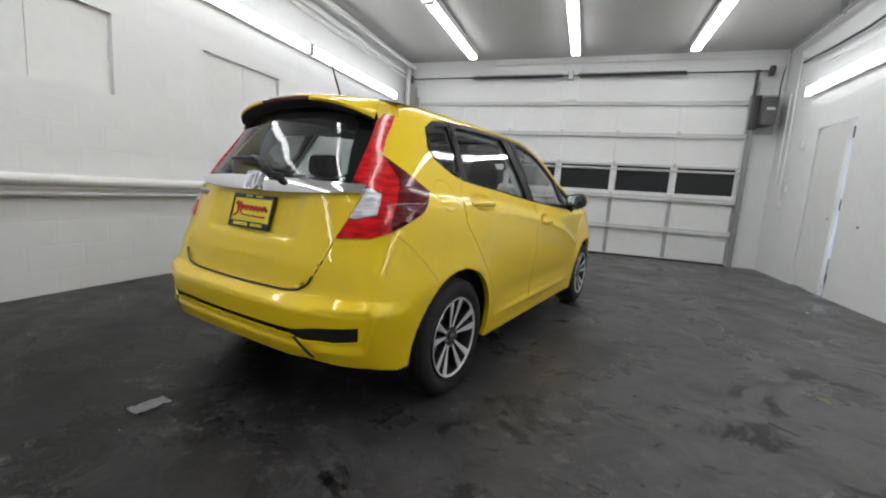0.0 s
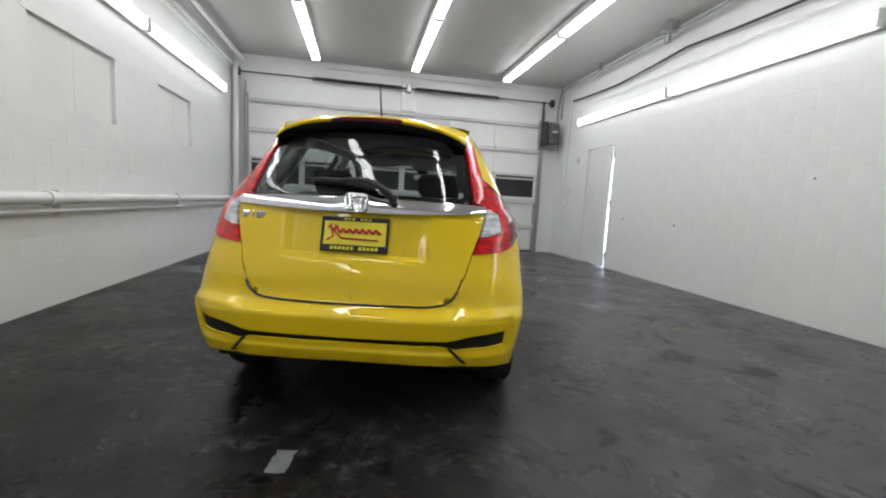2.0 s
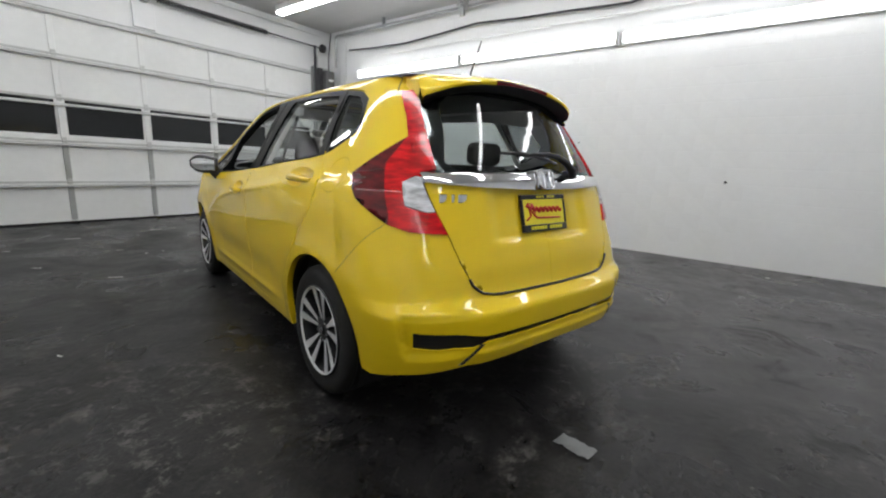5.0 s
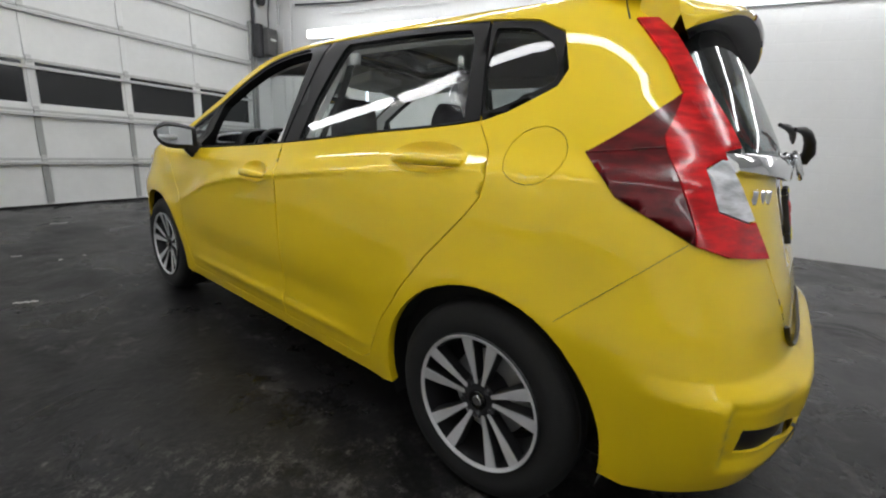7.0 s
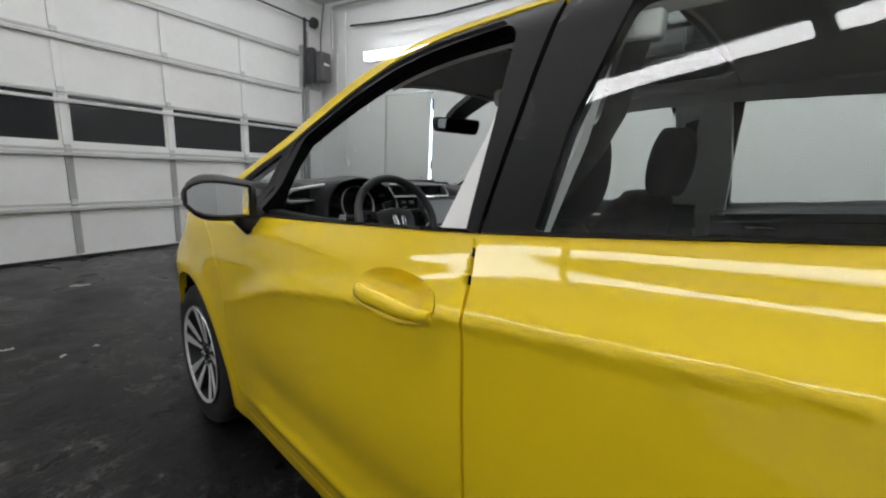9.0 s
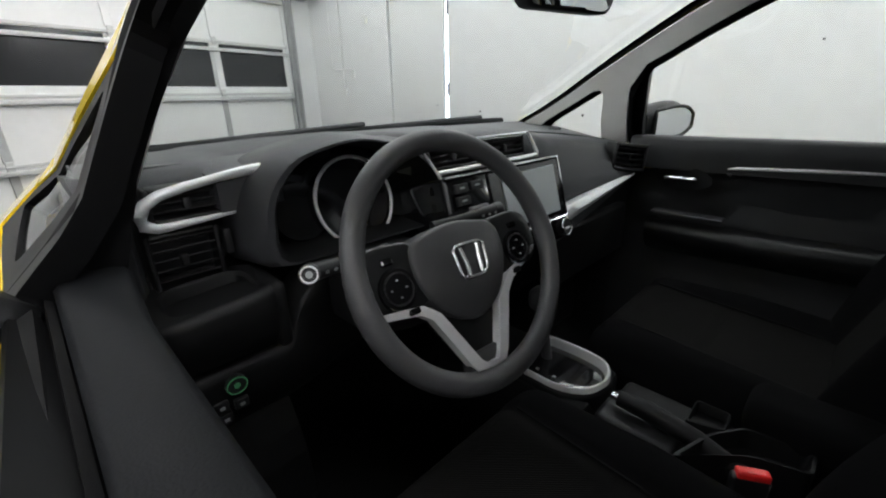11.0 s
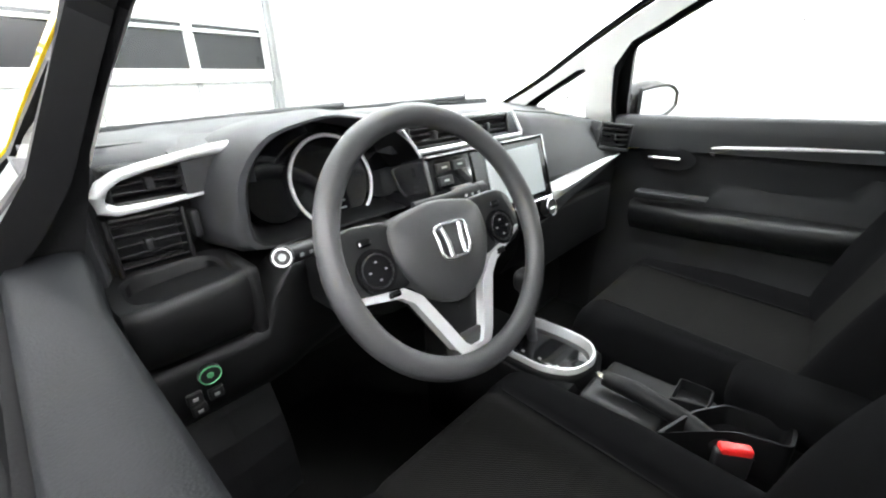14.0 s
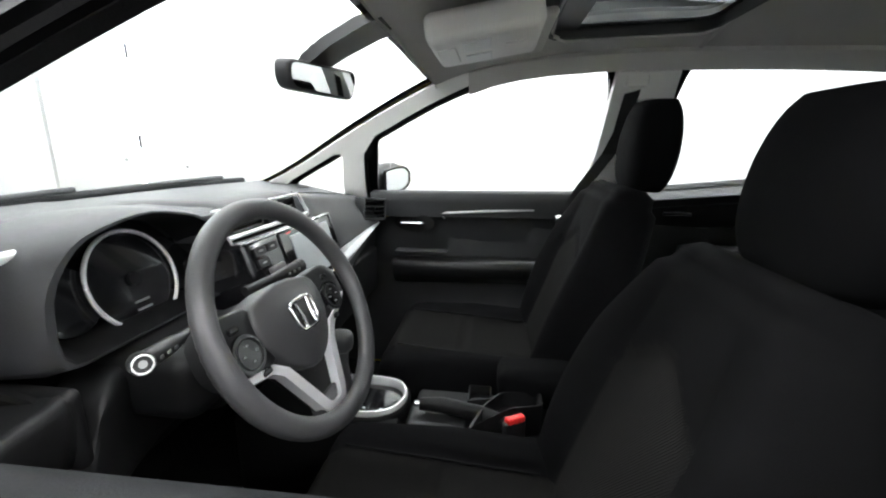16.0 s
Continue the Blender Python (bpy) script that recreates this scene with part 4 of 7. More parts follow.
for s in (1, -1):
    sheet("body_side", body_side, M_PAINT, car, side=s)
    lid = sheet("fuel_lid", fuel_lid, M_PAINT, car, side=s) if s < 0 else sheet("blank_lid", fuel_lid, M_PAINT, car, side=s)
    d = sheet("front_door", door_f, M_PAINT, car, side=s)
    sheet("window_frame", trim_f, M_TRIM, d, side=s)
    sheet("sail_window", glass_s, M_GLASS, d, side=s)
    if s > 0:
        sheet("window", glass_f, M_GLASS, d, side=s)
    d2 = sheet("rear_door", door_r, M_PAINT, car, side=s)
    sheet("door_jamb", jamb_f, M_PAINT, car, side=s)
    sheet("door_jamb", jamb_r, M_PAINT, car, side=s)
    sheet("window_frame", trim_r, M_TRIM, d2, side=s)
    sheet("window", glass_r, M_GLASS, d2, side=s)
    sheet("quarter_trim", trim_q, M_TRIM, car, side=s)
    sheet("quarter_window", glass_q, M_GLASSQUARTER, car, side=s)
    t = sheet("tail_lamp", lamp_out, M_REDDARK, car, "dark red and bright red tail lamp", side=s)
    sheet("upper_lens", lamp_up, M_RED, t, "bright red upper lens", side=s)
    sheet("lower_lens", lamp_red, M_RED, t, "bright red lens", side=s)
    sheet("reversing_lens", lamp_clear, M_CLEAR, t, "clear ribbed lens", side=s)


def seam(name, pts, parent, r=0.0022):
    """A dark joint between two panels."""
    bm = bmesh.new()
    tube(bm, pts, r, 6)
    return part(name, bm, M_BLACK, parent, smooth=60)


for s in (1, -1):
    m = Matrix.Diagonal((s, 1, 1, 1))
    pts = [S(y, z) for y, z in line(lambda y: 0.632 + (y + 0.21) / -0.242 * 0.228, -0.452, -0.215, 16)]
    seam("panel_joint", [m @ (skin_pt(*p) + skin_normal(*p) * 0.0002) for p in pts], car, 0.0007)
    seam('hatch_joint', [m @ (skin_pt(*R(x, z)) + Vector((0, -0.005, 0.001))) for x, z in ((0.0, 0.581), (0.06, 0.5815), (0.12, 0.582), (0.18, 0.583), (0.24, 0.584), (0.30, 0.586), (0.35, 0.588), (0.39, 0.592), (0.43, 0.600), (0.455, 0.615), (0.475, 0.632), (0.49, 0.66))], car, 0.0055)
    pts = [skin_pt(*S(-0.19 + 0.03 * i / 3, 1.383 + 0.06 * i / 3)) for i in range(4)] + [roof_pt(edge(-0.15) * f, -0.15 + 0.03 * (1 - f)) for f in (0.98, 0.9, 0.8, 0.6, 0.4, 0.2, 0.0)]
    seam("roof_joint", [m @ p for p in pts], car)
    pts = [skin_pt(*S(y, z)) + skin_normal(*S(y, z)) * 0.006 for y, z in ((-0.207, 1.037), (-0.26, 1.043), (-0.31, 1.049), (-0.362, 1.056))]
    t = [o for o in bpy.data.objects if o.name.startswith("tail_lamp") and (o.data.vertices[0].co.x > 0) == (s > 0)][0]
    bm = bmesh.new()
    tube(bm, [m @ p for p in pts], 0.0028, 8)
    part("lens_ridge", bm, M_REDDARK, t, smooth=60)

# ---- wheels ----
def wheel(name, x, y, s):
    """s: 1 on the car's right side, -1 on its left. The wheel is built facing +x."""
    base = Matrix.Translation((x, y, 0.305)) @ Matrix.Diagonal((s, 1, 1, 1))
    w = empty(name + "_tmp")
    bpy.data.objects.remove(w)

    def ring(profile, n=64, closed=True):
        bm = bmesh.new()
        rows = [[bm.verts.new(base @ Vector((px, pr * math.cos(2 * math.pi * j / n), pr * math.sin(2 * math.pi * j / n)))) for px, pr in profile] for j in range(n)]
        for j in range(n):
            a, b = rows[j], rows[(j + 1) % n]
            for i in range(len(profile) - (0 if closed else 1)):
                k = (i + 1) % len(profile)
                bm.faces.new((a[i], a[k], b[k], b[i]))
        bmesh.ops.recalc_face_normals(bm, faces=bm.faces[:])
        return bm

    tyre_bm = ring([(-0.175, 0.215), (-0.19, 0.25), (-0.188, 0.28), (-0.172, 0.300), (-0.13, 0.305), (-0.096, 0.305), (-0.094, 0.299), (-0.088, 0.299), (-0.086, 0.305), (-0.05, 0.305), (-0.048, 0.299),
                    (-0.042, 0.299), (-0.040, 0.304), (-0.018, 0.298), (-0.004, 0.283), (0.002, 0.255), (-0.002, 0.235), (-0.006, 0.222), (-0.012, 0.207)])
    tyre = part("wheel", tyre_bm, M_RUBBER, car, "black tyre on a two-tone alloy wheel", smooth=35)
    part("rim", ring([(-0.012, 0.208), (-0.006, 0.212), (0.0, 0.208), (-0.006, 0.196), (-0.02, 0.193), (-0.15, 0.18), (-0.16, 0.17), (-0.165, 0.205), (-0.03, 0.206)]), M_ALLOYDARK, tyre, smooth=35)
    part("rim_lip", ring([(-0.004, 0.2085), (0.0025, 0.206), (-0.002, 0.197), (-0.010, 0.196)]), M_ALLOY, tyre, smooth=35)
    part("brake_disc", ring([(-0.09, 0.06), (-0.09, 0.135), (-0.105, 0.135), (-0.105, 0.06)]), M_GREYMETAL, tyre, smooth=35)
    part("hub_back", ring([(-0.03, 0.0), (-0.03, 0.062), (-0.09, 0.075), (-0.09, 0.0)]), M_ALLOYDARK, tyre, smooth=35)

    def bar(prof, a, rise, thick):
        """A spoke with the given outline of (radius, offset) pairs, turned by a."""
        bm = bmesh.new()
        top = [bm.verts.new(base @ Vector((rise(r) - 0.001, r * math.cos(a) - o * math.sin(a), r * math.sin(a) + o * math.cos(a)))) for r, o in prof]
        bot = [bm.verts.new(base @ Vector((rise(r) - thick, r * math.cos(a) - o * 1.15 * math.sin(a), r * math.sin(a) + o * 1.15 * math.cos(a)))) for r, o in prof]
        bm.faces.new(top)
        n = len(prof)
        for i in range(n):
            bm.faces.new((top[i], top[(i + 1) % n], bot[(i + 1) % n], bot[i]))
        bmesh.ops.recalc_face_normals(bm, faces=bm.faces[:])
        return bm

    rise = lambda r: -0.030 + 0.028 * (r / 0.2) ** 1.2
    for k in range(5):
        for e in (-1, 1):
            a = 2 * math.pi * k / 5 + math.pi / 2 + e * radians(13)
            prof = [(0.045, -0.005), (0.10, -0.009), (0.15, -0.015), (0.199, -0.018), (0.199, 0.018), (0.15, 0.014), (0.10, 0.008), (0.045, 0.005)]
            part("spoke", bar(prof, a, rise, 0.028), M_ALLOY, tyre)
            part("spoke_back", bar([(r, o * 1.25 + 0.0) for r, o in prof], a, lambda r: rise(r) - 0.004, 0.035), M_ALLOYDARK, tyre)
        a = 2 * math.pi * k / 5 + math.pi / 2 + math.pi / 5
        bm = bmesh.new()
        cyl(bm, base @ Vector((-0.05, 0.05 * math.cos(a), 0.05 * math.sin(a))), base @ Vector((-0.018, 0.05 * math.cos(a), 0.05 * math.sin(a))), 0.0095, 6)
        part("wheel_nut", bm, M_CHROME, tyre)
    part("hub", ring([(-0.03, 0.0), (-0.022, 0.04), (-0.03, 0.062), (-0.06, 0.066), (-0.06, 0.0)]), M_ALLOYDARK, tyre, smooth=35)
    part("hub_cap", ring([(-0.018, 0.0), (-0.017, 0.022), (-0.02, 0.03), (-0.03, 0.031), (-0.03, 0.0)], 24), M_GLOSSBLACK, tyre, smooth=35)
    part("cap_badge", ring([(-0.0155, 0.0), (-0.0155, 0.014), (-0.019, 0.016), (-0.019, 0.0)], 12), M_CHROME, tyre, smooth=35)


for y in (0.0, 2.53):
    for s in (1, -1):
        wheel("wheel", s * 0.825, y, s)
        # the dark wheel housing
        bm = bmesh.new()
        n = 24
        a = [[bm.verts.new((s * x, y + r * math.cos(math.pi * (-0.12 + 1.24 * j / n)), 0.305 + r * math.sin(math.pi * (-0.12 + 1.24 * j / n)))) for x, r in ((0.80, 0.368), (0.55, 0.372), (0.45, 0.36), (0.45, 0.0))] for j in range(n + 1)]
        for j in range(n):
            for i in range(3):
                bm.faces.new((a[j][i], a[j][i + 1], a[j + 1][i + 1], a[j + 1][i]))
        part("wheel_housing", bm, M_BLACK, car)
part("floor_pan", boxbm(-0.66, 0.66, -0.40, 3.0, 0.20, 0.25, 0.02), M_BLACK, car)

# ---- fittings of the car's outside ----
def grid_mesh(rows, closed_u=False, closed_v=False):
    """A bmesh from rows of points."""
    bm = bmesh.new()
    v = [[bm.verts.new(p) for p in r] for r in rows]
    n, m = len(v), len(v[0])
    for i in range(n if closed_u else n - 1):
        for j in range(m if closed_v else m - 1):
            a, b, c, d = v[i][j], v[(i + 1) % n][j], v[(i + 1) % n][(j + 1) % m], v[i][(j + 1) % m]
            if len({a, b, c, d}) == 4:
                bm.faces.new((a, b, c, d))
    return bm


def loft(sections, cap=True):
    """A closed solid through rings of points."""
    bm = grid_mesh(sections, closed_v=True)
    bm.verts.ensure_lookup_table()
    m = len(sections[0])
    if cap:
        bm.faces.new([bm.verts[i] for i in range(m)][::-1])
        k = len(bm.verts)
        bm.faces.new([bm.verts[k - m + i] for i in range(m)])
    bmesh.ops.recalc_face_normals(bm, faces=bm.faces[:])
    return bm


def pad(x0, x1, y0, y1, z0, z1, r=0.03, m=None, seg=4):
    """A soft block with well rounded edges."""
    return boxbm(x0, x1, y0, y1, z0, z1, min(r, 0.49 * min(x1 - x0, y1 - y0, z1 - z0)), m=m, seg=seg)


# roof spoiler with a black underside
secs = []
for i in range(31):
    x = -0.494 + 0.988 * i / 30
    e = abs(x) / 0.494
    tip = -0.430 + 0.03 * e ** 2 + 0.06 * e ** 8
    zt = 1.458 - 0.072 * e ** 2.3 - 0.012 * e ** 8
    z0, z1 = roof_pt(x, -0.20).z + 0.0025 - 0.018 * e ** 10, roof_pt(x, -0.28).z - 0.016 * e ** 8
    zm = z1 * 0.55 + (zt + 0.03) * 0.45 + 0.004
    secs.append([(x, -0.20, z0), (x, -0.29, zm), (x, tip + 0.04, zt + 0.017), (x, tip + 0.008, zt + 0.004), (x, tip, zt - 0.006), (x, tip + 0.004, zt - 0.017), (x, tip + 0.06, zt - 0.040), (x, -0.33, zt - 0.048), (x, -0.26, zt - 0.03), (x, -0.20, z0 - 0.03)])
spoiler = part("spoiler", loft(secs), [M_PAINT, M_BLACK], tailgate, "yellow roof spoiler with a black underside", smooth=50)
for i, q in enumerate(spoiler.data.polygons):
    if i < 300 and i % 10 >= 5:
        q.material_index = 1
part("brake_lamp", loft([[(x, -0.433 + 0.03 * (abs(x) / 0.485) ** 2 + dy, 1.458 - 0.072 * (abs(x) / 0.485) ** 2.3 + dz) for dy, dz in ((0.006, 0.002), (0.0, -0.004), (0.002, -0.016), (0.012, -0.018))] for x in np.linspace(-0.175, 0.175, 9)]), M_REDDARK, spoiler, "dark high-level brake lamp", smooth=40)

# wiper: arm that arches over the garnish, blade on the glass
bm = bmesh.new()
tube(bm, [(-0.10, -0.572, 1.143), (0.0, -0.592, 1.148), (0.06, -0.606, 1.140), (0.11, -0.617, 1.118), (0.155, -0.622, 1.085), (0.172, -0.612, 1.058)], [0.006, 0.011, 0.014, 0.016, 0.019, 0.017], 10)
cyl(bm, (0.172, -0.57, 1.062), (0.172, -0.625, 1.066), 0.02, 14)
wiper = part("wiper", bm, M_BLACK, tailgate, "black rear wiper arm", smooth=50)
bm = bmesh.new()
tube(bm, [(-0.26, -0.540, 1.143), (-0.15, -0.556, 1.144), (-0.05, -0.568, 1.138), (0.05, -0.572, 1.122), (0.10, -0.574, 1.112)], [0.005, 0.009, 0.010, 0.008, 0.004], 8)
part("wiper_blade", bm, M_BLACK, wiper, smooth=50)

# emblem: a plain chrome frame with two upright bars
def emblem(name, m, w, h, t, parent, label=""):
    """A plain rounded chrome badge, built in its own plane (x across, z up, facing -y)."""
    bm = bmesh.new()
    loop = [(w * 0.5 * (0.86 + 0.14 * (0.5 + zz)) * sx, zz * h) for sx, zz in ((-1, -0.5), (1, -0.5), (1, 0.5), (-1, 0.5))]
    f = fillet(loop, w * 0.22)
    tube(bm, [m @ Vector((x, 0, z)) for x, z in f], t, 8, closed=True)
    for sx in (-1, 1):
        tube(bm, [m @ Vector((sx * w * 0.2, -t * 0.3, -h * 0.42)), m @ Vector((sx * w * 0.22, -t * 0.4, 0)), m @ Vector((sx * w * 0.30, -t * 0.3, h * 0.42))], t * 1.5, 8)
    return part(name, bm, M_CHROME, parent, label, smooth=50)


emblem("emblem", Matrix.Translation((0, -0.600, 1.040)) @ Matrix.Rotation(radians(-20), 4, "X"), 0.105, 0.085, 0.006, tailgate, "plain chrome badge")
# the model badge, as plain chrome bars
for x, w in ((-0.545, 0.034), (-0.505, 0.012), (-0.464, 0.044)):
    bm = bmesh.new()
    p = skin_pt(*on_rear(abs(x), 0.958))
    box(bm, x - w / 2, x + w / 2, p.y - 0.005, p.y + 0.008, 0.942, 0.976, 0.004, seg=2)
    part("badge_bar", bm, M_CHROME, tailgate, "small chrome badge bar")

# number plate in its holder
M_PLATE = mat("plate_yellow", (0.85, 0.75, 0.03), 0.35, vary=0.08, scale=30.0, fine=200.0)
M_PLATERED = mat("plate_red", (0.55, 0.02, 0.02), 0.4)
PM = Matrix.Translation((0, -0.604, 0.892)) @ Matrix.Rotation(radians(-14), 4, "X")
plate = part("plate_holder", (lambda b: (box(b, -0.158, 0.158, -0.006, 0.01, 0.062, 0.082, 0.004, PM), box(b, -0.158, 0.158, -0.006, 0.01, -0.082, -0.05, 0.004, PM),
             box(b, -0.158, -0.146, -0.006, 0.01, -0.05, 0.062, 0.004, PM), box(b, 0.146, 0.158, -0.006, 0.01, -0.05, 0.062, 0.004, PM), b)[-1])(bmesh.new()), M_BLACK, tailgate, "black plate holder")
part("plate", boxbm(-0.15, 0.15, -0.001, 0.008, -0.076, 0.076, m=PM), M_PLATE, plate, "yellow dealer plate with a red script shape")
bm = bmesh.new()
pts = [PM @ Vector((-0.125 + 0.245 * i / 40, -0.004, 0.012 + 0.010 * math.sin(i * 1.25) + 0.012 * (1 - i / 40) * (i < 8) + 0.004)) for i in range(41)]
tube(bm, pts, 0.0058, 6)
tube(bm, [PM @ Vector(p) for p in ((-0.13, -0.004, -0.03), (-0.10, -0.004, -0.012), (-0.115, -0.004, 0.045), (-0.085, -0.004, 0.04), (-0.095, -0.004, 0.01), (-0.06, -0.004, -0.02), (0.11, -0.004, -0.024))], 0.0042, 6)
part("script_shape", bm, M_PLATERED, plate, smooth=50)
for x in np.arange(-0.11, 0.11, 0.019):
    if abs(x - 0.0) > 0.012:
        part("writing_bar", boxbm(x, x + 0.013, -0.0085, -0.005, -0.073, -0.058, m=PM), M_PLATE, plate)
        if abs(x) < 0.07:
            part("writing_bar", boxbm(x, x + 0.012, -0.0085, -0.005, 0.067, 0.077, m=PM), M_PLATE, plate)

# aerial
bm = bmesh.new()
cyl(bm, (0, -0.05, 1.515), (0, -0.05, 1.532), 0.022, 16, 0.012)
tube(bm, [(0, -0.05, 1.53), (0, -0.085, 1.60), (0, -0.13, 1.70)], [0.0065, 0.005, 0.003], 8)
part("aerial", bm, M_BLACK, car, "short black roof aerial", smooth=50)

# mirrors and handles, on both sides
for s in (1, -1):
    m = Matrix.Translation((-0.03 if s > 0 else 0, 0.05 if s > 0 else 0, 0.022 if s > 0 else 0)) @ Matrix.Diagonal((s, 1, 1, 1)) @ Matrix.Translation((0.84, 1.95, 0)) @ Matrix.Rotation(radians(-22 if s > 0 else 13), 4, "Z") @ Matrix.Translation((-0.84, -1.95, 0))
    secs = []
    for i in range(13):
        u = i / 12
        x = 0.80 + 0.19 * u
        k = (1 - (2 * u - 0.9) ** 4 * 0.55) if u > 0.45 else (0.78 + 0.22 * (u / 0.45) ** 0.7)
        k *= 1 if u < 0.97 else 0.8
        cy, cz = 1.955 - 0.01 * u, 1.008 + 0.012 * u
        secs.append([m @ Vector((x, cy + 0.085 * k * (math.cos(a) if math.cos(a) > 0 else 0.55 * math.cos(a)), cz + 0.068 * k * math.sin(a))) for a in [2 * math.pi * j / 20 for j in range(20)]])
    mir = part("door_mirror", loft(secs), [M_PAINT, M_BLACK], car, "yellow door mirror with black foot", smooth=50)
    for p in mir.data.polygons:
        c = m.inverted() @ p.center
        if c.z < 0.985 or c.y < 1.966 or c.x < 0.83:
            p.material_index = 1
    gl = []
    for i in range(9):
        u = 0.1 + 0.86 * i / 8
        k = (1 - (2 * u - 0.9) ** 4 * 0.55) if u > 0.45 else (0.78 + 0.22 * (u / 0.45) ** 0.7)
        gl.append([m @ Vector((0.80 + 0.19 * u, 1.955 - 0.01 * u - 0.049, 1.008 + 0.012 * u + 0.053 * k * q)) for q in (-0.94, -0.8, 0.8, 0.94)])
    bm = grid_mesh(gl)
    bmesh.ops.recalc_face_normals(bm, faces=bm.faces[:])
    part("mirror_glass", bm, M_MIRROR, mir, "silver mirror glass")
    bm = bmesh.new()
    tube(bm, [r[3] for r in gl] + [gl[-1][1]] + [r[0] for r in gl[::-1]] + [gl[0][2]], 0.006, 8, closed=True)
    part("mirror_rim", bm, M_BLACK, mir, smooth=60)
    bm = bmesh.new()
    tube(bm, [m @ Vector(p) for p in ((0.84, 1.96, 0.975), (0.815, 1.965, 0.955), (0.80, 1.97, 0.935), (0.795, 1.98, 0.91))], [0.03, 0.034, 0.036, 0.028], 12, flat=1.4)
    part("mirror_foot", bm, M_BLACK, mir, smooth=50)
    for y0, z0, L in HANDLES:
        # recess rim, scooped dish and pull bar
        d = [o for o in bpy.data.objects if o.name.startswith("front_door" if y0 > 1 else "rear_door") and (o.data.vertices[0].co.x > 0) == (s > 0)][0]
        rows = []
        for j in range(7):
            f = j / 6
            rows.append([(lambda p: Vector((s * (p.x + (0.0025 if j == 0 else 0.004) - (0.026 * math.sin(f * math.pi / 2) if f > 0.1 else 0)), p.y, p.z)))(skin_pt(*on_side(y0 + L * 1.02 * (1 - f) * math.cos(a), z0 + 0.012 + 0.046 * (1 - f) * math.sin(a)))) for a in [2 * math.pi * i / 28 for i in range(28)]])
        bm = grid_mesh(rows, closed_v=True)
        bmesh.ops.recalc_face_normals(bm, faces=bm.faces[:])
        secs = []
        for i in range(15):
            u = -1 + 2 * i / 14
            y = y0 + u * L * 0.96
            z = z0 + 0.004 - 0.004 * u * u
            p = skin_pt(*on_side(y, z))
            out = 0.010 + 0.024 * max(0.0, 1 - u ** 4)
            hh = 0.010 + 0.007 * (1 - u * u)
            secs.append([Vector((s * (p.x + out - 0.012 + 0.012 * math.cos(a)), y, z + hh * math.sin(a))) for a in [2 * math.pi * j / 12 for j in range(12)]])
        part("handle", loft(secs), M_PAINT, d, "yellow pull handle", smooth=60)
        part("handle_rim", bm, M_PAINT, d, smooth=60)

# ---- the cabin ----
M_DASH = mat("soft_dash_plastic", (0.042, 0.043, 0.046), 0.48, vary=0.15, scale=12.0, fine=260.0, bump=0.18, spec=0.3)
# lower dash plastic, with the shade of the footwell put into its colour
M_LOW_SHADED = mat("lower_dash_plastic", (0.0075, 0.0076, 0.0080), 0.52, vary=0.2, scale=12.0, fine=220.0, bump=0.12, spec=0.22)
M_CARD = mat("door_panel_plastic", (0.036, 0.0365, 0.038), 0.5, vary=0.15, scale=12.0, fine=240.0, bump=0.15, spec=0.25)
# hard plastic, its tone lowered as well for shade low in the cabin
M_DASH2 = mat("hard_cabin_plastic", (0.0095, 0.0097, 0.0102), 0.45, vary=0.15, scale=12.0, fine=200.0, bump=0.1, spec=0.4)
M_PIANO = mat("piano_black", (0.008, 0.008, 0.009), 0.1, coat=0.4)
# black cloth, darkened further in colour for blocked light at the driver's window
M_CLOTH = mat("black_seat_cloth", (0.0042, 0.0042, 0.0046), 0.95, vary=0.25, scale=15.0, fine=500.0, bump=0.35, spec=0.06)
M_LINER = mat("grey_headliner", (0.55, 0.54, 0.52), 0.85, vary=0.06, scale=8.0, fine=400.0, bump=0.2)
M_PILLAR = mat("grey_pillar_trim", (0.80, 0.79, 0.77), 0.55, vary=0.06, scale=8.0, fine=200.0, bump=0.1)
M_CARPET = mat("black_carpet", (0.012, 0.012, 0.012), 0.95, vary=0.3, scale=10.0, fine=400.0, bump=0.5, spec=0.1)
M_GRIP = mat("moulded_wheel_rubber", (0.048, 0.048, 0.050), 0.42, vary=0.12, scale=20.0, fine=350.0, bump=0.15)
# switched-off screen; the bright window's reflection is painted as its pale grey
M_SCREEN_REFLECTION = mat("touch_screen", (0.50, 0.54, 0.55), 0.22, vary=0.05)
M_REDPLASTIC = mat("red_buckle_plastic", (0.75, 0.02, 0.02), 0.35)
M_WHITE = mat("white_marking", (0.75, 0.75, 0.75), 0.5)
M_GREENMARK = mat("green_marking", (0.1, 0.35, 0.16), 0.4)
M_SEAL = mat("matt_black_seal", (0.005, 0.005, 0.0055), 0.7, vary=0.2, scale=12.0, fine=150.0, bump=0.1, spec=0.15)
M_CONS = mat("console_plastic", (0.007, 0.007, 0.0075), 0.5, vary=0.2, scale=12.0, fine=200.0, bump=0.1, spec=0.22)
M_BELT = mat("belt_webbing", (0.02, 0.02, 0.02), 0.7, vary=0.2, scale=40.0, fine=600.0)


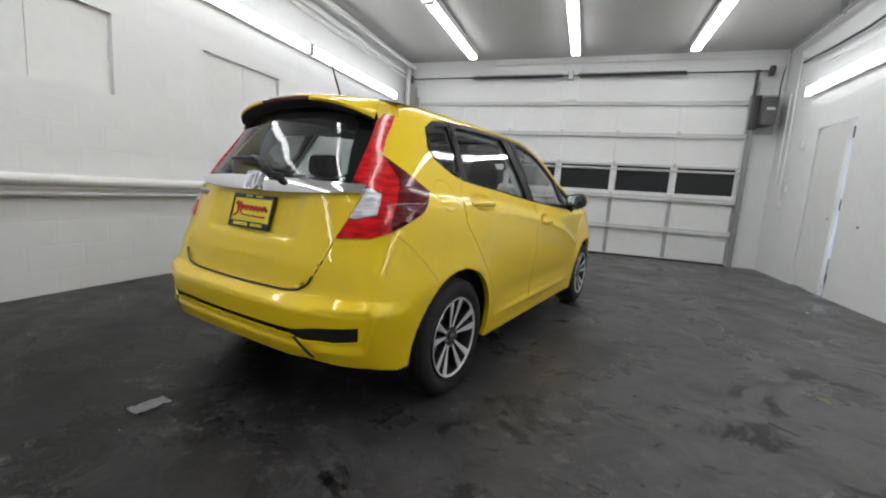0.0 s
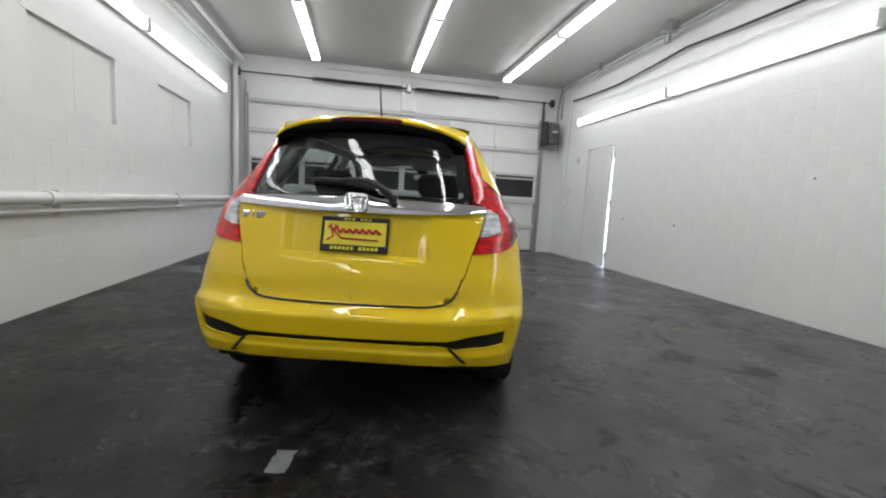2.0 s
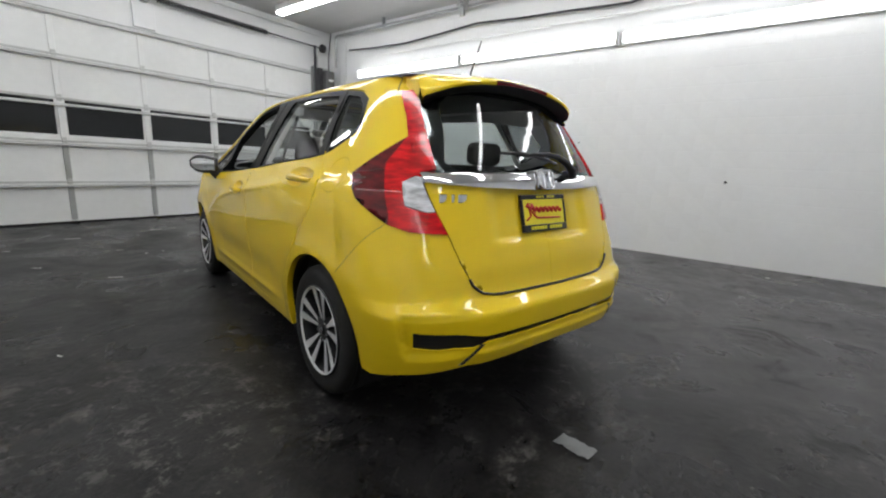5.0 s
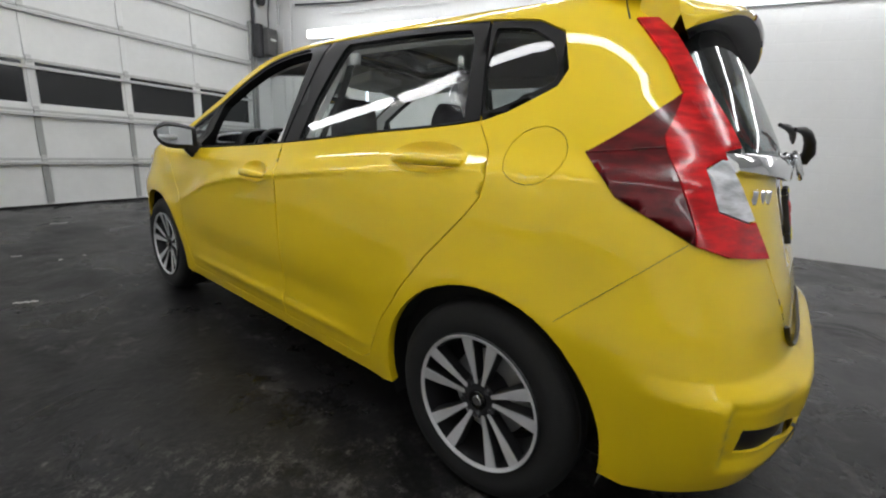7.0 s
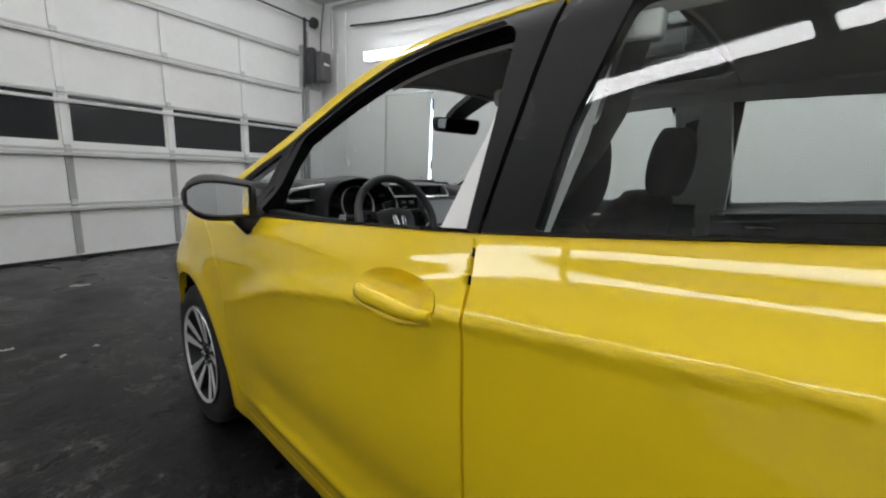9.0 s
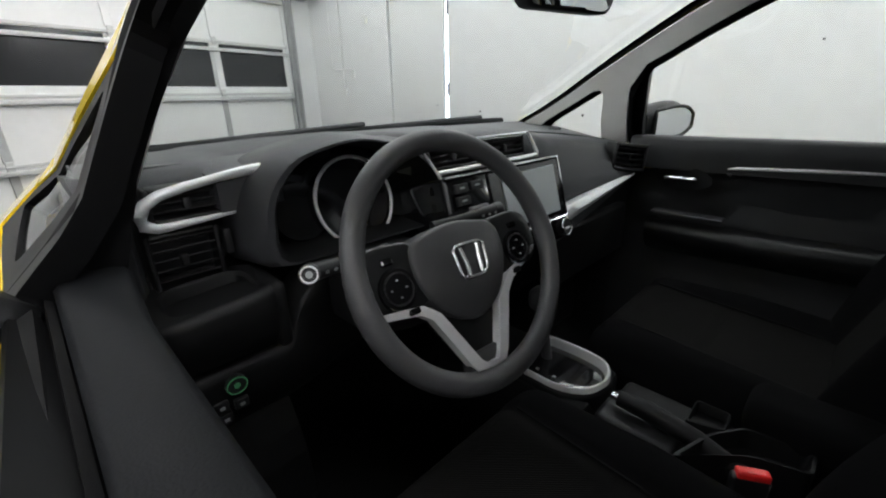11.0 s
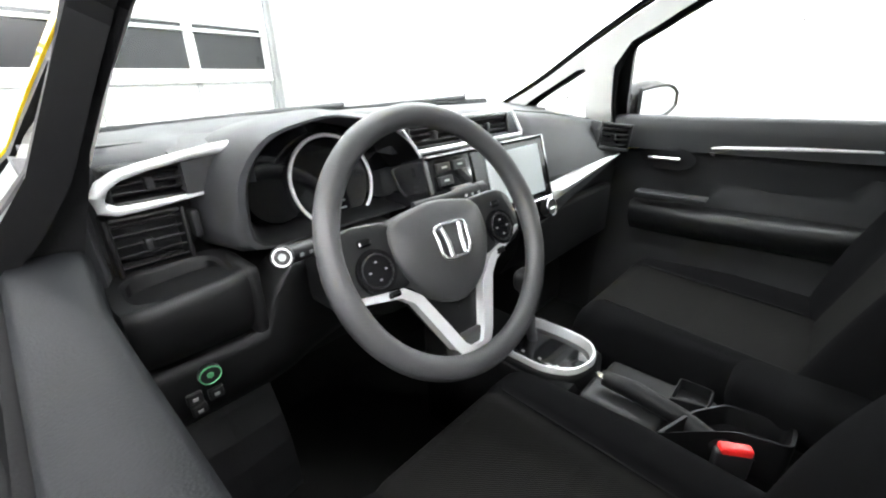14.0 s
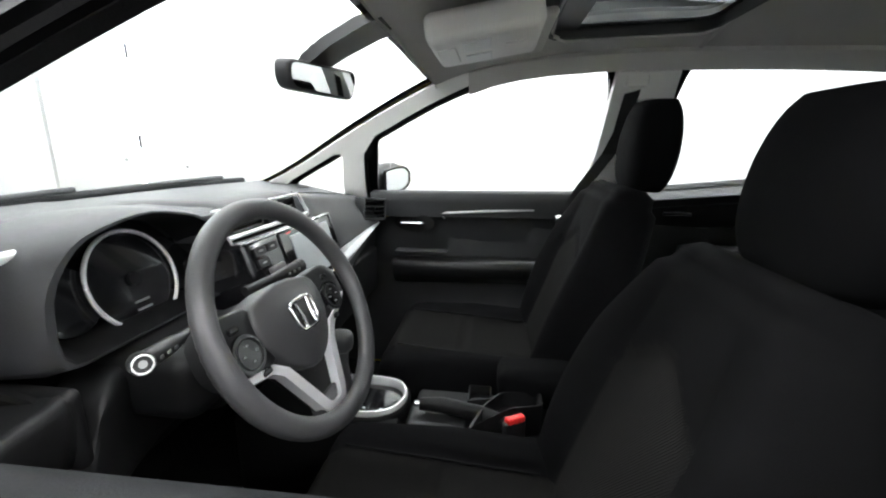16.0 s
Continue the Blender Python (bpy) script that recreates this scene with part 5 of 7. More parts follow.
def ribbed_cloth():
    m = mat("ribbed_seat_cloth", (0.034, 0.033, 0.032), 0.95, spec=0.06)
    nt = m.node_tree
    w = nt.nodes.new("ShaderNodeTexWave")
    w.inputs["Scale"].default_value = 150.0
    w.inputs["Distortion"].default_value = 0.6
    w.inputs["Detail"].default_value = 1.0
    w.bands_direction = "DIAGONAL"
    nt.links.new(nt.nodes["Texture Coordinate"].outputs["Object"], w.inputs["Vector"])
    r = nt.nodes.new("ShaderNodeValToRGB")
    r.color_ramp.elements[0].color = (0.0045, 0.0045, 0.0046, 1)
    r.color_ramp.elements[1].color = (0.0135, 0.0130, 0.0123, 1)
    nt.links.new(w.outputs["Fac"], r.inputs[0])
    b = nt.nodes["Principled BSDF"]
    nt.links.new(r.outputs[0], b.inputs["Base Color"])
    bp = nt.nodes.new("ShaderNodeBump")
    bp.inputs["Strength"].default_value = 0.4
    bp.inputs["Distance"].default_value = 0.002
    nt.links.new(w.outputs["Fac"], bp.inputs["Height"])
    nt.links.new(bp.outputs[0], b.inputs["Normal"])
    return m


M_RIBBED = ribbed_cloth()
# shaded copy for the driver's door top: the shade is in the colour
M_LEDGE_SHADED = mat("door_top_plastic", (0.0062, 0.0068, 0.008), 0.62, vary=0.15, scale=10.0, fine=220.0, bump=0.15, spec=0.13)

# inner skins: door cards, pillar trims, headliner, floor
card_f = skin([S(*p) for p in line(lambda y: belt(y) - 0.004, 2.24, 1.12, 10)] + [S(1.10, 0.9), S(1.08, 0.245), S(2.05, 0.245), S(2.12, 0.6), S(2.2, 0.84)], off=-0.085, thick=0.0, step=0.06)
card_r = skin([S(*p) for p in line(lambda y: belt(y) - 0.004, 1.04, 0.16, 10)] + [S(0.10, 0.97), S(0.40, 0.5), S(0.52, 0.245), S(1.03, 0.245), S(1.05, 0.9)], off=-0.085, thick=0.0, step=0.06)
ledge_r = skin([S(*p) for p in line(lambda y: belt(y) + 0.006, 1.03, 0.15, 12)] + [S(*p) for p in line(lambda y: belt(y) - 0.03, 0.15, 1.03, 12)], off=-0.034, thick=0.058, step=0.05)
in_b = skin([S(*p) for p in ((1.17, 1.43), (1.18, 1.2), (1.215, 0.98), (1.22, 0.4), (0.98, 0.4), (1.0, 0.98), (0.98, 1.2), (0.99, 1.43))], off=-0.034, thick=0.028, step=0.05, back=True)
in_c = skin([S(*p) for p in ((0.26, 1.41), (0.21, 1.25), (0.17, 1.10), (0.05, 1.08), (-0.12, 1.15), (-0.16, 1.25), (-0.16, 1.39), (0.03, 1.39), (-0.03, 1.33), (-0.09, 1.24), (0.0, 1.17), (0.13, 1.125), (0.19, 1.25), (0.23, 1.40))], off=-0.034, thick=0.012, step=0.05, back=True)
in_a = skin([S(*p) for p in line(lambda y: rail(y) - 0.004, 1.60, 2.46, 14)] + [S(2.45, 0.985)] + [S(*p) for p in ((2.385, 1.018), (2.30, 1.062), (2.20, 1.112), (2.11, 1.158), (2.088, 1.160), (2.078, 1.145), (2.115, 0.975), (2.03, 0.975), (2.005, 1.16))] + [S(*p) for p in line(lambda y: dlo_top(y) + 0.004, 1.95, 1.60, 6)], off=-0.03, thick=0.016, step=0.04, back=True)
in_frame = skin([S(*p) for p in line(lambda y: dlo_top(y) + 0.016, 1.99, 1.19, 14)] + [S(1.17, 1.38)] + [S(*p) for p in line(lambda y: dlo_top(y) - 0.022, 1.20, 1.95, 14)] + [S(1.985, 1.13), S(2.008, 0.965), S(2.03, 0.965), S(2.012, 1.14)], off=-0.028, thick=0.014, step=0.04, back=True)
in_thin = skin([S(*p) for p in line(lambda y: dlo_top(y) + 0.006, 1.99, 1.19, 14)] + [S(1.185, 1.38)] + [S(*p) for p in line(lambda y: dlo_top(y) - 0.006, 1.20, 1.95, 14)] + [S(1.998, 1.13), S(2.016, 0.965), S(2.026, 0.965), S(2.008, 1.14)], off=-0.028, thick=0.010, step=0.04, back=True)
in_rail = skin([S(*p) for p in line(lambda y: rail(y) - 0.004, -0.15, 1.62, 20)] + [S(*p) for p in line(lambda y: dlo_top(y) - 0.02, 1.62, 0.02, 20)] + [S(-0.15, 1.37)], off=-0.034, thick=0.02, step=0.05, back=True)
in_low = skin([S(*p) for p in ((2.47, 0.94), (2.03, 0.95), (2.03, 0.22), (2.47, 0.22))], off=-0.10, thick=0.0, step=0.08)
in_rear = skin([S(0.16, 1.10), S(-0.1, 1.15), S(-0.30, 1.12), R(0.58, 1.02), R(0.50, 0.6), S(-0.35, 0.45), S(0.1, 0.3), S(0.5, 0.3), S(0.40, 0.55), S(0.1, 0.95)], off=-0.10, thick=0.0, step=0.06)
in_gate = skin([(C0, 0.55), R(0.42, 0.58), R(0.55, 0.83), R(0.58, 1.01), (C0, 1.02)], off=-0.05, thick=0.0, step=0.06)


seal_a = skin([S(*p) for p in line(lambda y: rail(y) + 0.004, 1.56, 2.46, 16)] + [S(*p) for p in line(lambda y: max(0.955, dlo_top(y) - 0.004), 2.36, 1.56, 14)], off=-0.016, thick=0.02, step=0.04)


def liner_pt(x, y):
    p = roof_pt(x, y)
    p.z -= 0.028 + 0.012 * (abs(x) / 0.5) ** 2
    return p


hole_in = [(0.0, 1.40), (0.35, 1.385), (0.385, 1.35), (0.385, 1.0), (0.35, 0.965), (0.0, 0.965)]
lin = [skin(o, place=surface(liner_pt), thick=0.012, step=0.06) for o in (
    [(edge(y) - 0.012, y) for y, _ in line(rail, 0.965, 1.72, 12)] + [(0.3, 1.755), (0.0, 1.77)] + hole_in[:5],
    [(edge(y) - 0.012, y) for y, _ in line(rail, -0.15, 0.965, 14)] + [hole_in[4], hole_in[5], (0.0, -0.27), (0.3, -0.24)])]
k = len(lin[0][0])
lin = (lin[0][0] + lin[1][0], lin[0][1] + [tuple(i + k for i in f) for f in lin[1][1]], lin[0][2] + lin[1][2])
liner = sheet("headliner", lin, M_LINER, car, "light grey fabric headliner", both=True)
# dark surround of the sunroof opening
loop = fillet([(0.385, 1.40), (0.385, 0.965), (-0.385, 0.965), (-0.385, 1.40)], 0.05)
rows = [[Vector((x * f, 1.18 + (y - 1.18) * f, roof_pt(x, y).z - dz)) for x, y in loop] for f, dz in ((1.0, 0.04), (0.97, 0.038), (0.97, 0.012), (0.92, 0.010))]
bm = grid_mesh(rows, closed_v=True)
part("sunroof_frame", bm, M_BLACK, liner, "black sunroof surround", smooth=40)
bm = boxbm(-0.36, 0.36, 1.32, 1.385, 1.475, 1.485, 0.003)
part("sunroof_deflector", bm, M_BLACK, liner)
sheet("gate_trim", in_gate, M_DASH2, tailgate, both=True)
for s in (1, -1):
    sheet("pillar_trim", in_a, M_PILLAR, car, "light grey windscreen pillar trim", side=s)
    sheet("pillar_seal", seal_a, M_SEAL, car, side=s)
    # rounded cover of the windscreen pillar, from the dash to the roof
    flip = Matrix.Diagonal((s, 1, 1, 1))
    secs = []
    for y in np.linspace(1.64, 2.47, 24):
        a = screen_pt(0.992, (2.50 - y) / 0.80) + Vector((0, -0.004, -0.004))
        zb = dlo_top(y) - 0.004 if y < 2.0 else max(0.990, min(dlo_top(2.0) - 0.004, 1.168 - 0.52 * (y - 2.09)))
        q = S(y, zb)
        b = skin_pt(*q) - skin_normal(*q) * 0.030
        c = a.lerp(b, 0.5) + Vector((-0.007, -0.010, -0.002))
        back = skin_pt(*q) - skin_normal(*q) * 0.012
        secs.append([flip @ v for v in (a, a.lerp(c, 0.55) + Vector((-0.004, -0.004, 0)), c, c.lerp(b, 0.5) + Vector((-0.004, -0.004, 0)), b, back, skin_pt(*S(y, rail(y))) - skin_normal(*S(y, rail(y))) * 0.012)])
    part("pillar_cover", loft(secs), M_PILLAR, car, "light grey windscreen pillar cover", smooth=60)
    # the black channel in which the front door's glass runs
    secs = []
    for y, z, d in [(2.018, 0.955, 0.10), (2.016, 1.0, 0.080), (2.012, 1.05, 0.048), (2.000, 1.13, 0.034), (1.980, 1.186, 0.032)] + [(y, dlo_top(y) - (0.016 if s < 0 else 0.008), 0.032) for y in np.linspace(1.945, 1.22, 14)]:
        q = S(y, z)
        p, nn = skin_pt(*q), skin_normal(*q)
        t = Vector((0, 0.016, 0.004 if z < 1.15 else 0.013))
        if s > 0:
            t, d = t * 0.5, min(d, 0.030)
        secs.append([flip @ v for v in (p - nn * 0.006, p - nn * 0.016 - t * 0.4, p - nn * 0.022, p - nn * d, p - nn * d + t, p - nn * 0.006 + t)])
    part("glass_channel", loft(secs), M_SEAL, car, smooth=40)
    bm = bmesh.new()
    tube(bm, [Matrix.Diagonal((s, 1, 1, 1)) @ (skin_pt(*S(y, rail(y))) - skin_normal(*S(y, rail(y))) * 0.020) for y in np.linspace(1.66, 2.46, 18)], 0.006, 8)
    part("screen_seal", bm, M_SEAL, car, smooth=60)
    sheet("pillar_trim", in_b, M_PILLAR, car, "light grey centre pillar trim", side=s)
    sheet("pillar_trim", in_c, M_PILLAR, car, "light grey rear pillar trim", side=s)
    sheet("roof_rail_trim", in_rail, M_LINER, car, side=s)
    sheet("kick_panel", in_low, M_DASH2, car, side=s)
    sheet("load_side_trim", in_rear, M_DASH2, car, side=s)
    fd = [o for o in bpy.data.objects if o.name.startswith("front_door") and (o.data.vertices[0].co.x > 0) == (s > 0)][0]
    rd = [o for o in bpy.data.objects if o.name.startswith("rear_door") and (o.data.vertices[0].co.x > 0) == (s > 0)][0]
    sheet("door_card", card_f, M_CARD, fd, "black moulded door panel", side=s)
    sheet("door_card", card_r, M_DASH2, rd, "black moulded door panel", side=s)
    sheet("inner_frame", in_frame if s < 0 else in_thin, M_SEAL, fd, side=s)
    secs, slot_secs = [], []
    for y in np.linspace(1.10, 2.0, 25):
        zt = 0.984 - 0.012 * (y - 1.1) / 0.9 + (0.030 if s > 0 else 0.0)
        xi, xo = 0.690 - 0.012 * max(0, (y - 1.85) / 0.15), 0.744
        secs.append([(s * x, y, z) for x, z in ((xi + 0.006, zt - 0.10), (xi - 0.002, zt - 0.045), (xi, zt - 0.012), (xi + 0.006, zt - 0.003), (xi + 0.02, zt), (xo - 0.006, zt), (xo, zt - 0.006), (xo, zt - 0.10))])
        slot_secs.append([(s * x, y, z) for x, z in ((xo + 0.002, zt - 0.10), (xo + 0.002, zt - 0.016), (xo + 0.008, zt - 0.012), (xo + 0.012, zt - 0.03), (xo + 0.017, zt - 0.012), (xo + 0.028, zt - 0.012), (xo + 0.03, zt - 0.10))])
    # driver's ledge gets the shaded colour, the passenger's the lighter panel plastic
    part("window_ledge", loft(secs), M_LEDGE_SHADED if s < 0 else M_CARD, fd, smooth=50)
    part("window_seal", loft(slot_secs), M_SEAL, fd, smooth=40)
    sheet("window_ledge", ledge_r, M_DASH, rd, side=s)
    m = Matrix.Diagonal((s, 1, 1, 1))

    def along(pts, r, n=10, flat=1.0):
        bm = bmesh.new()
        tube(bm, [m @ Vector(p) for p in pts], r, n, flat=flat)
        return bm
    xd = 0.705 if s > 0 else 0.742
    part("trim_strip", along([(xd + 0.012, 1.715, 0.898), (xd - 0.005, 1.74, 0.920), (xd - 0.008, 1.70, 0.924), (xd - 0.010, 1.52, 0.935), (xd - 0.010, 1.38, 0.942), (xd - 0.005, 1.34, 0.938)], [0.003, 0.005, 0.006, 0.006, 0.005, 0.003], 8), M_SILVER, fd, "bright silver trim strip", smooth=50)
    part("handle_cup", loft([[m @ Vector((xd + 0.02 * math.cos(a) * f - 0.004, 1.835 + 0.085 * f * math.cos(b), 0.880 + 0.036 * f * math.sin(b))) for a, b in [(2 * math.pi * i / 20,) * 2 for i in range(20)]] for f in (1.0, 0.86, 0.84)]), M_BLACK, fd, smooth=40)
    part("inner_handle", boxbm(*sorted((s * (xd - 0.03), s * (xd - 0.012))), 1.79, 1.885, 0.874, 0.888, 0.006, seg=3), M_CHROME, fd, "chrome inner door handle", smooth=50)
    # armrest with its pocket
    secs = []
    for i in range(15):
        u = i / 14
        y = 1.92 - 0.78 * u
        d = 0.075 * math.sin(math.pi * min(1, 0.12 + u * 0.95)) ** 0.5
        z = 0.70 + 0.02 * u
        secs.append([m @ Vector((xd + 0.02 - d * a, y, z + b)) for a, b in ((0, 0.035), (0.7, 0.034), (0.95, 0.024), (1.0, 0.005), (0.92, -0.025), (0.5, -0.05), (0, -0.07))])
    part("armrest", loft(secs), M_DASH2, fd, smooth=60)
    part("switch_panel", boxbm(*sorted((s * (xd - 0.055), s * (xd - 0.005))), 1.70, 1.90, 0.770, 0.778, 0.003), M_DASH, fd)
    part("door_pocket", boxbm(*sorted((s * (xd - 0.06), s * (xd + 0.03))), 1.16, 1.84, 0.36, 0.52, 0.02), M_DASH2, fd, smooth=40)
    part("rear_armrest", boxbm(*sorted((s * 0.64, s * 0.72)), 0.45, 0.85, 0.78, 0.83, 0.02), M_DASH, rd, smooth=40)
    part("rear_inner_handle", boxbm(*sorted((s * 0.685, s * 0.70)), 0.82, 0.92, 0.935, 0.95, 0.004), M_CHROME, rd)
    # sun visor
    part("sun_visor", pad(min(s * 0.10, s * 0.46), max(s * 0.10, s * 0.46), -0.10, 0.08, -0.01, 0.01, 0.009, m=Matrix.Translation((0, 1.50, 1.436)) @ Matrix.Rotation(radians(-9), 4, "X")), M_LINER, liner, smooth=50)

part("carpet", boxbm(-0.70, 0.70, -0.5, 2.5, 0.245, 0.27), M_CARPET, car)
part("bulkhead", boxbm(-0.70, 0.70, 2.42, 2.47, 0.25, 0.955), M_CARPET, car)
part("load_floor", boxbm(-0.55, 0.55, -0.56, 0.25, 0.55, 0.58, 0.01), M_CARPET, car)


def plate_bm(loop, y0, y1, m, bulge=0.0, r=0.0):
    """A raised plate over an outline in the wheel's plane."""
    cx, cz = sum(p[0] for p in loop) / len(loop), sum(p[1] for p in loop) / len(loop)
    rows = [[m @ Vector((cx + (x - cx) * f, y, cz + (z - cz) * f)) for x, z in loop] for f, y in ((1.0, y1), (1.0, y0 + 0.006), (0.97, y0 + 0.002), (0.92, y0), (0.6, y0 - bulge * 0.8), (0.25, y0 - bulge), (0.02, y0 - bulge))]
    bm = grid_mesh(rows, closed_v=True)
    bmesh.ops.recalc_face_normals(bm, faces=bm.faces[:])
    return bm


# dashboard: upper pad lofted across the car
secs = []
lip_y = spl([-0.70, -0.62, -0.55, -0.525, -0.19, -0.165, 0.10, 0.15, 0.30, 0.45, 0.60, 0.70], [2.10, 2.085, 2.085, 2.15, 2.15, 2.05, 2.035, 2.005, 1.995, 1.995, 1.995, 2.03])
lip_z = spl([-0.70, -0.62, -0.50, -0.35, -0.12, 0.0, 0.10, 0.16, 0.30, 0.45, 0.60, 0.70], [1.048, 1.052, 1.056, 1.062, 1.062, 1.060, 1.056, 1.046, 1.030, 1.012, 0.992, 0.982])
for i in range(57):
    x = -0.69 + 1.38 * i / 56
    y, z = lip_y(x), lip_z(x)
    fy = 2.52 + 0.11 * (1 - (x / 0.7) ** 2)
    low = (0.89 if -0.53 < x < -0.18 else 0.90) if x < 0.13 else 0.875
    dy = 0.0 if x < 0.12 else 0.045
    secs.append([(x, fy, 1.018), (x, fy - 0.07, 1.034), (x, (y + fy) / 2, (z + 1.045) / 2 + 0.006), (x, y + 0.08, z + 0.004), (x, y + 0.028, z - 0.002), (x, y + 0.006, z - 0.014), (x, y - 0.004, z - 0.034), (x, y - dy * 0.6, (z + low) / 2), (x, y - dy, low + 0.02), (x, y - dy + 0.012, low), (x, y + 0.12, low - 0.01), (x, fy, 0.9)])
dash = part("dashboard", loft(secs), M_DASH, car, "black soft-touch dashboard", smooth=45)
bm = bmesh.new()
tube(bm, [(x, 2.50 + 0.11 * (1 - (x / 0.7) ** 2), 1.036) for x in np.linspace(-0.66, 0.66, 23)], 0.012, 8)
part("screen_gasket", bm, M_SEAL, dash, smooth=60)
# lower dash
secs = []
for i in range(41):
    x = -0.69 + 1.38 * i / 40
    fy = 2.065 if x < 0.12 else 1.985
    dz = 0.06 if -0.52 < x < -0.18 else 0.0
    secs.append([(x, fy + 0.03, 0.925 - dz), (x, fy + 0.005, 0.885 - dz * 0.6), (x, fy, 0.84 - dz * 0.2), (x, fy + 0.02, 0.70), (x, fy + 0.07, 0.62), (x, 2.4, 0.58), (x, 2.44, 0.9)])
part("lower_dash", loft(secs), M_LOW_SHADED, dash, smooth=45)
part("glovebox", pad(0.17, 0.62, 1.962, 2.0, 0.64, 0.80, 0.012), M_LOW_SHADED, dash, smooth=50)
# padded end of the dash beside the driver's door
part("dash_end", loft([[(x, y0 + dy, z) for dy, z in ((0.0, 1.03), (0.05, 1.052), (0.3, 1.03), (0.3, 0.80), (0.03, 0.78), (0.0, 0.82))] for x, y0 in ((-0.702, 2.07), (-0.69, 2.05), (-0.668, 2.048), (-0.660, 2.066))]), M_DASH, dash, smooth=50)
# silver strip on the passenger side, over a padded ledge
secs, secs2 = [], []
for i in range(17):
    u = i / 16
    x = 0.118 + 0.50 * u
    y, z = 1.922 + 0.030 * u ** 1.5, 0.858 + 0.052 * u - 0.018 * u * u
    h = 0.021 * (1 - 0.72 * u)
    secs.append([(x, y + 0.03, z + h * 0.8), (x, y + 0.006, z + h), (x, y - 0.004, z), (x, y + 0.004, z - h), (x, y + 0.03, z - h)])
    g = 0.042 * (1 - 0.75 * u)
    secs2.append([(x, y + 0.05, z - h), (x, y + 0.006, z - h - 0.003), (x, y + 0.010, z - h - g), (x, y + 0.05, z - h - g - 0.01)])
part("trim_strip", loft(secs), M_SILVER, dash, "satin silver dash strip", smooth=50)
part("padded_ledge", loft(secs2), M_DASH, dash, "grey stitched ledge under the strip", smooth=50)


def vent(name, x0, x1, y, z0, z1, slats, tilt=0.0, frame=0.008, m=None):
    """An air vent: dark well, surround and slats."""
    m = m or Matrix()
    bm = bmesh.new()
    box(bm, x0, x1, y + 0.026, y + 0.03, z0, z1, m=m)
    v = part(name, bm, M_PIANO, dash, "black air vent")
    for k in range(slats):
        z = z0 + (z1 - z0) * (k + 0.5) / slats
        part("slat", boxbm(x0, x1, -0.010, 0.010, -0.0016, 0.0016, 0.0012, m=m @ Matrix.Translation((0, y + 0.006, z)) @ Matrix.Rotation(radians(-18), 4, "X"), seg=1), M_DASH2, v)
    bm = bmesh.new()
    for a in (x0 - frame, x1):
        box(bm, a, a + frame, y - 0.008, y + 0.03, z0 - frame, z1 + frame, 0.003, m=m)
    for a in (z0 - frame, z1):
        box(bm, x0, x1, y - 0.008, y + 0.03, a, a + frame, 0.003, m=m)
    part("surround", bm, M_DASH2, v, smooth=40)
    xm = x0 + 0.45 * (x1 - x0)
    part("adjuster", boxbm(xm - 0.005, xm + 0.005, y - 0.010, y + 0.006, (z0 + z1) / 2 - 0.008, (z0 + z1) / 2 + 0.008, 0.003, m=m), M_BLACK, v)
    return v


VY = 2.062
vent("vent", -0.636, -0.550, VY, 0.998, 1.030, 3, frame=0.006)
vent("vent", -0.648, -0.574, VY, 0.908, 0.974, 5, frame=0.006)
part("vent_wheel", boxbm(-0.564, -0.553, VY - 0.012, VY + 0.01, 0.935, 0.972, 0.004), M_BLACK, dash)
# the silver bracket round the upper vent
br = [(-0.533, 2.050, 0.9935), (-0.565, 2.050, 0.9915), (-0.60, 2.050, 0.990), (-0.636, 2.050, 0.989), (-0.649, 2.050, 0.995), (-0.651, 2.050, 1.008), (-0.644, 2.050, 1.020), (-0.628, 2.050, 1.029), (-0.600, 2.050, 1.035), (-0.56, 2.050, 1.041), (-0.52, 2.048, 1.046), (-0.49, 2.042, 1.047), (-0.470, 2.036, 1.043)]
bm = bmesh.new()
tube(bm, br, [0.0025, 0.0035, 0.005, 0.0065, 0.008, 0.008, 0.0075, 0.0068, 0.006, 0.006, 0.007, 0.0088, 0.005], 10)
part("vent_bracket", bm, M_SILVER, dash, "satin silver vent bracket", smooth=60)
part("bracket_block", loft([[(x, 2.046 + dy, z) for dy, z in ((0.0, 0.985 + 0.01), (0.0, zt), (0.03, zt + 0.006), (0.125, 1.0535), (0.125, 0.985))] for x, zt in ((-0.562, 1.034), (-0.548, 1.036), (-0.53, 1.039), (-0.505, 1.040), (-0.475, 1.038))]), M_DASH, dash, smooth=40)
part("hood_shoulder", loft([[(x, 2.036 + dy, z) for dy, z in ((0.0, 1.0), (0.0, 1.042), (0.02, 1.052), (0.135, 1.0615), (0.135, 1.0)) ] for x in (-0.235, -0.20, -0.16)]), M_DASH, dash, smooth=40)
# drawer below the vents: rounded front, and a cup recess behind its lip
secs = []
for i in range(13):
    u = i / 12
    x = -0.674 + 0.134 * u
    k = 0.010 * (abs(2 * u - 1) ** 8)
    zt = 0.896 + 0.010 * u
    secs.append([(x, y + k, z) for y, z in ((2.06, 0.822), (1.978, 0.818), (1.967, 0.824), (1.961, 0.842), (1.958, 0.868), (1.9585, zt - 0.012), (1.962, zt - 0.003), (1.969, zt), (1.978, zt - 0.002), (2.06, zt - 0.012))])
part("cup_drawer", loft(secs), M_LOW_SHADED, dash, "black pull-out cup drawer", smooth=50)
ring = [(math.cos(a), math.sin(a)) for a in [2 * math.pi * i / 40 for i in range(40)]]
sq = lambda v, k: math.copysign(abs(v) ** k, v)
rows = []
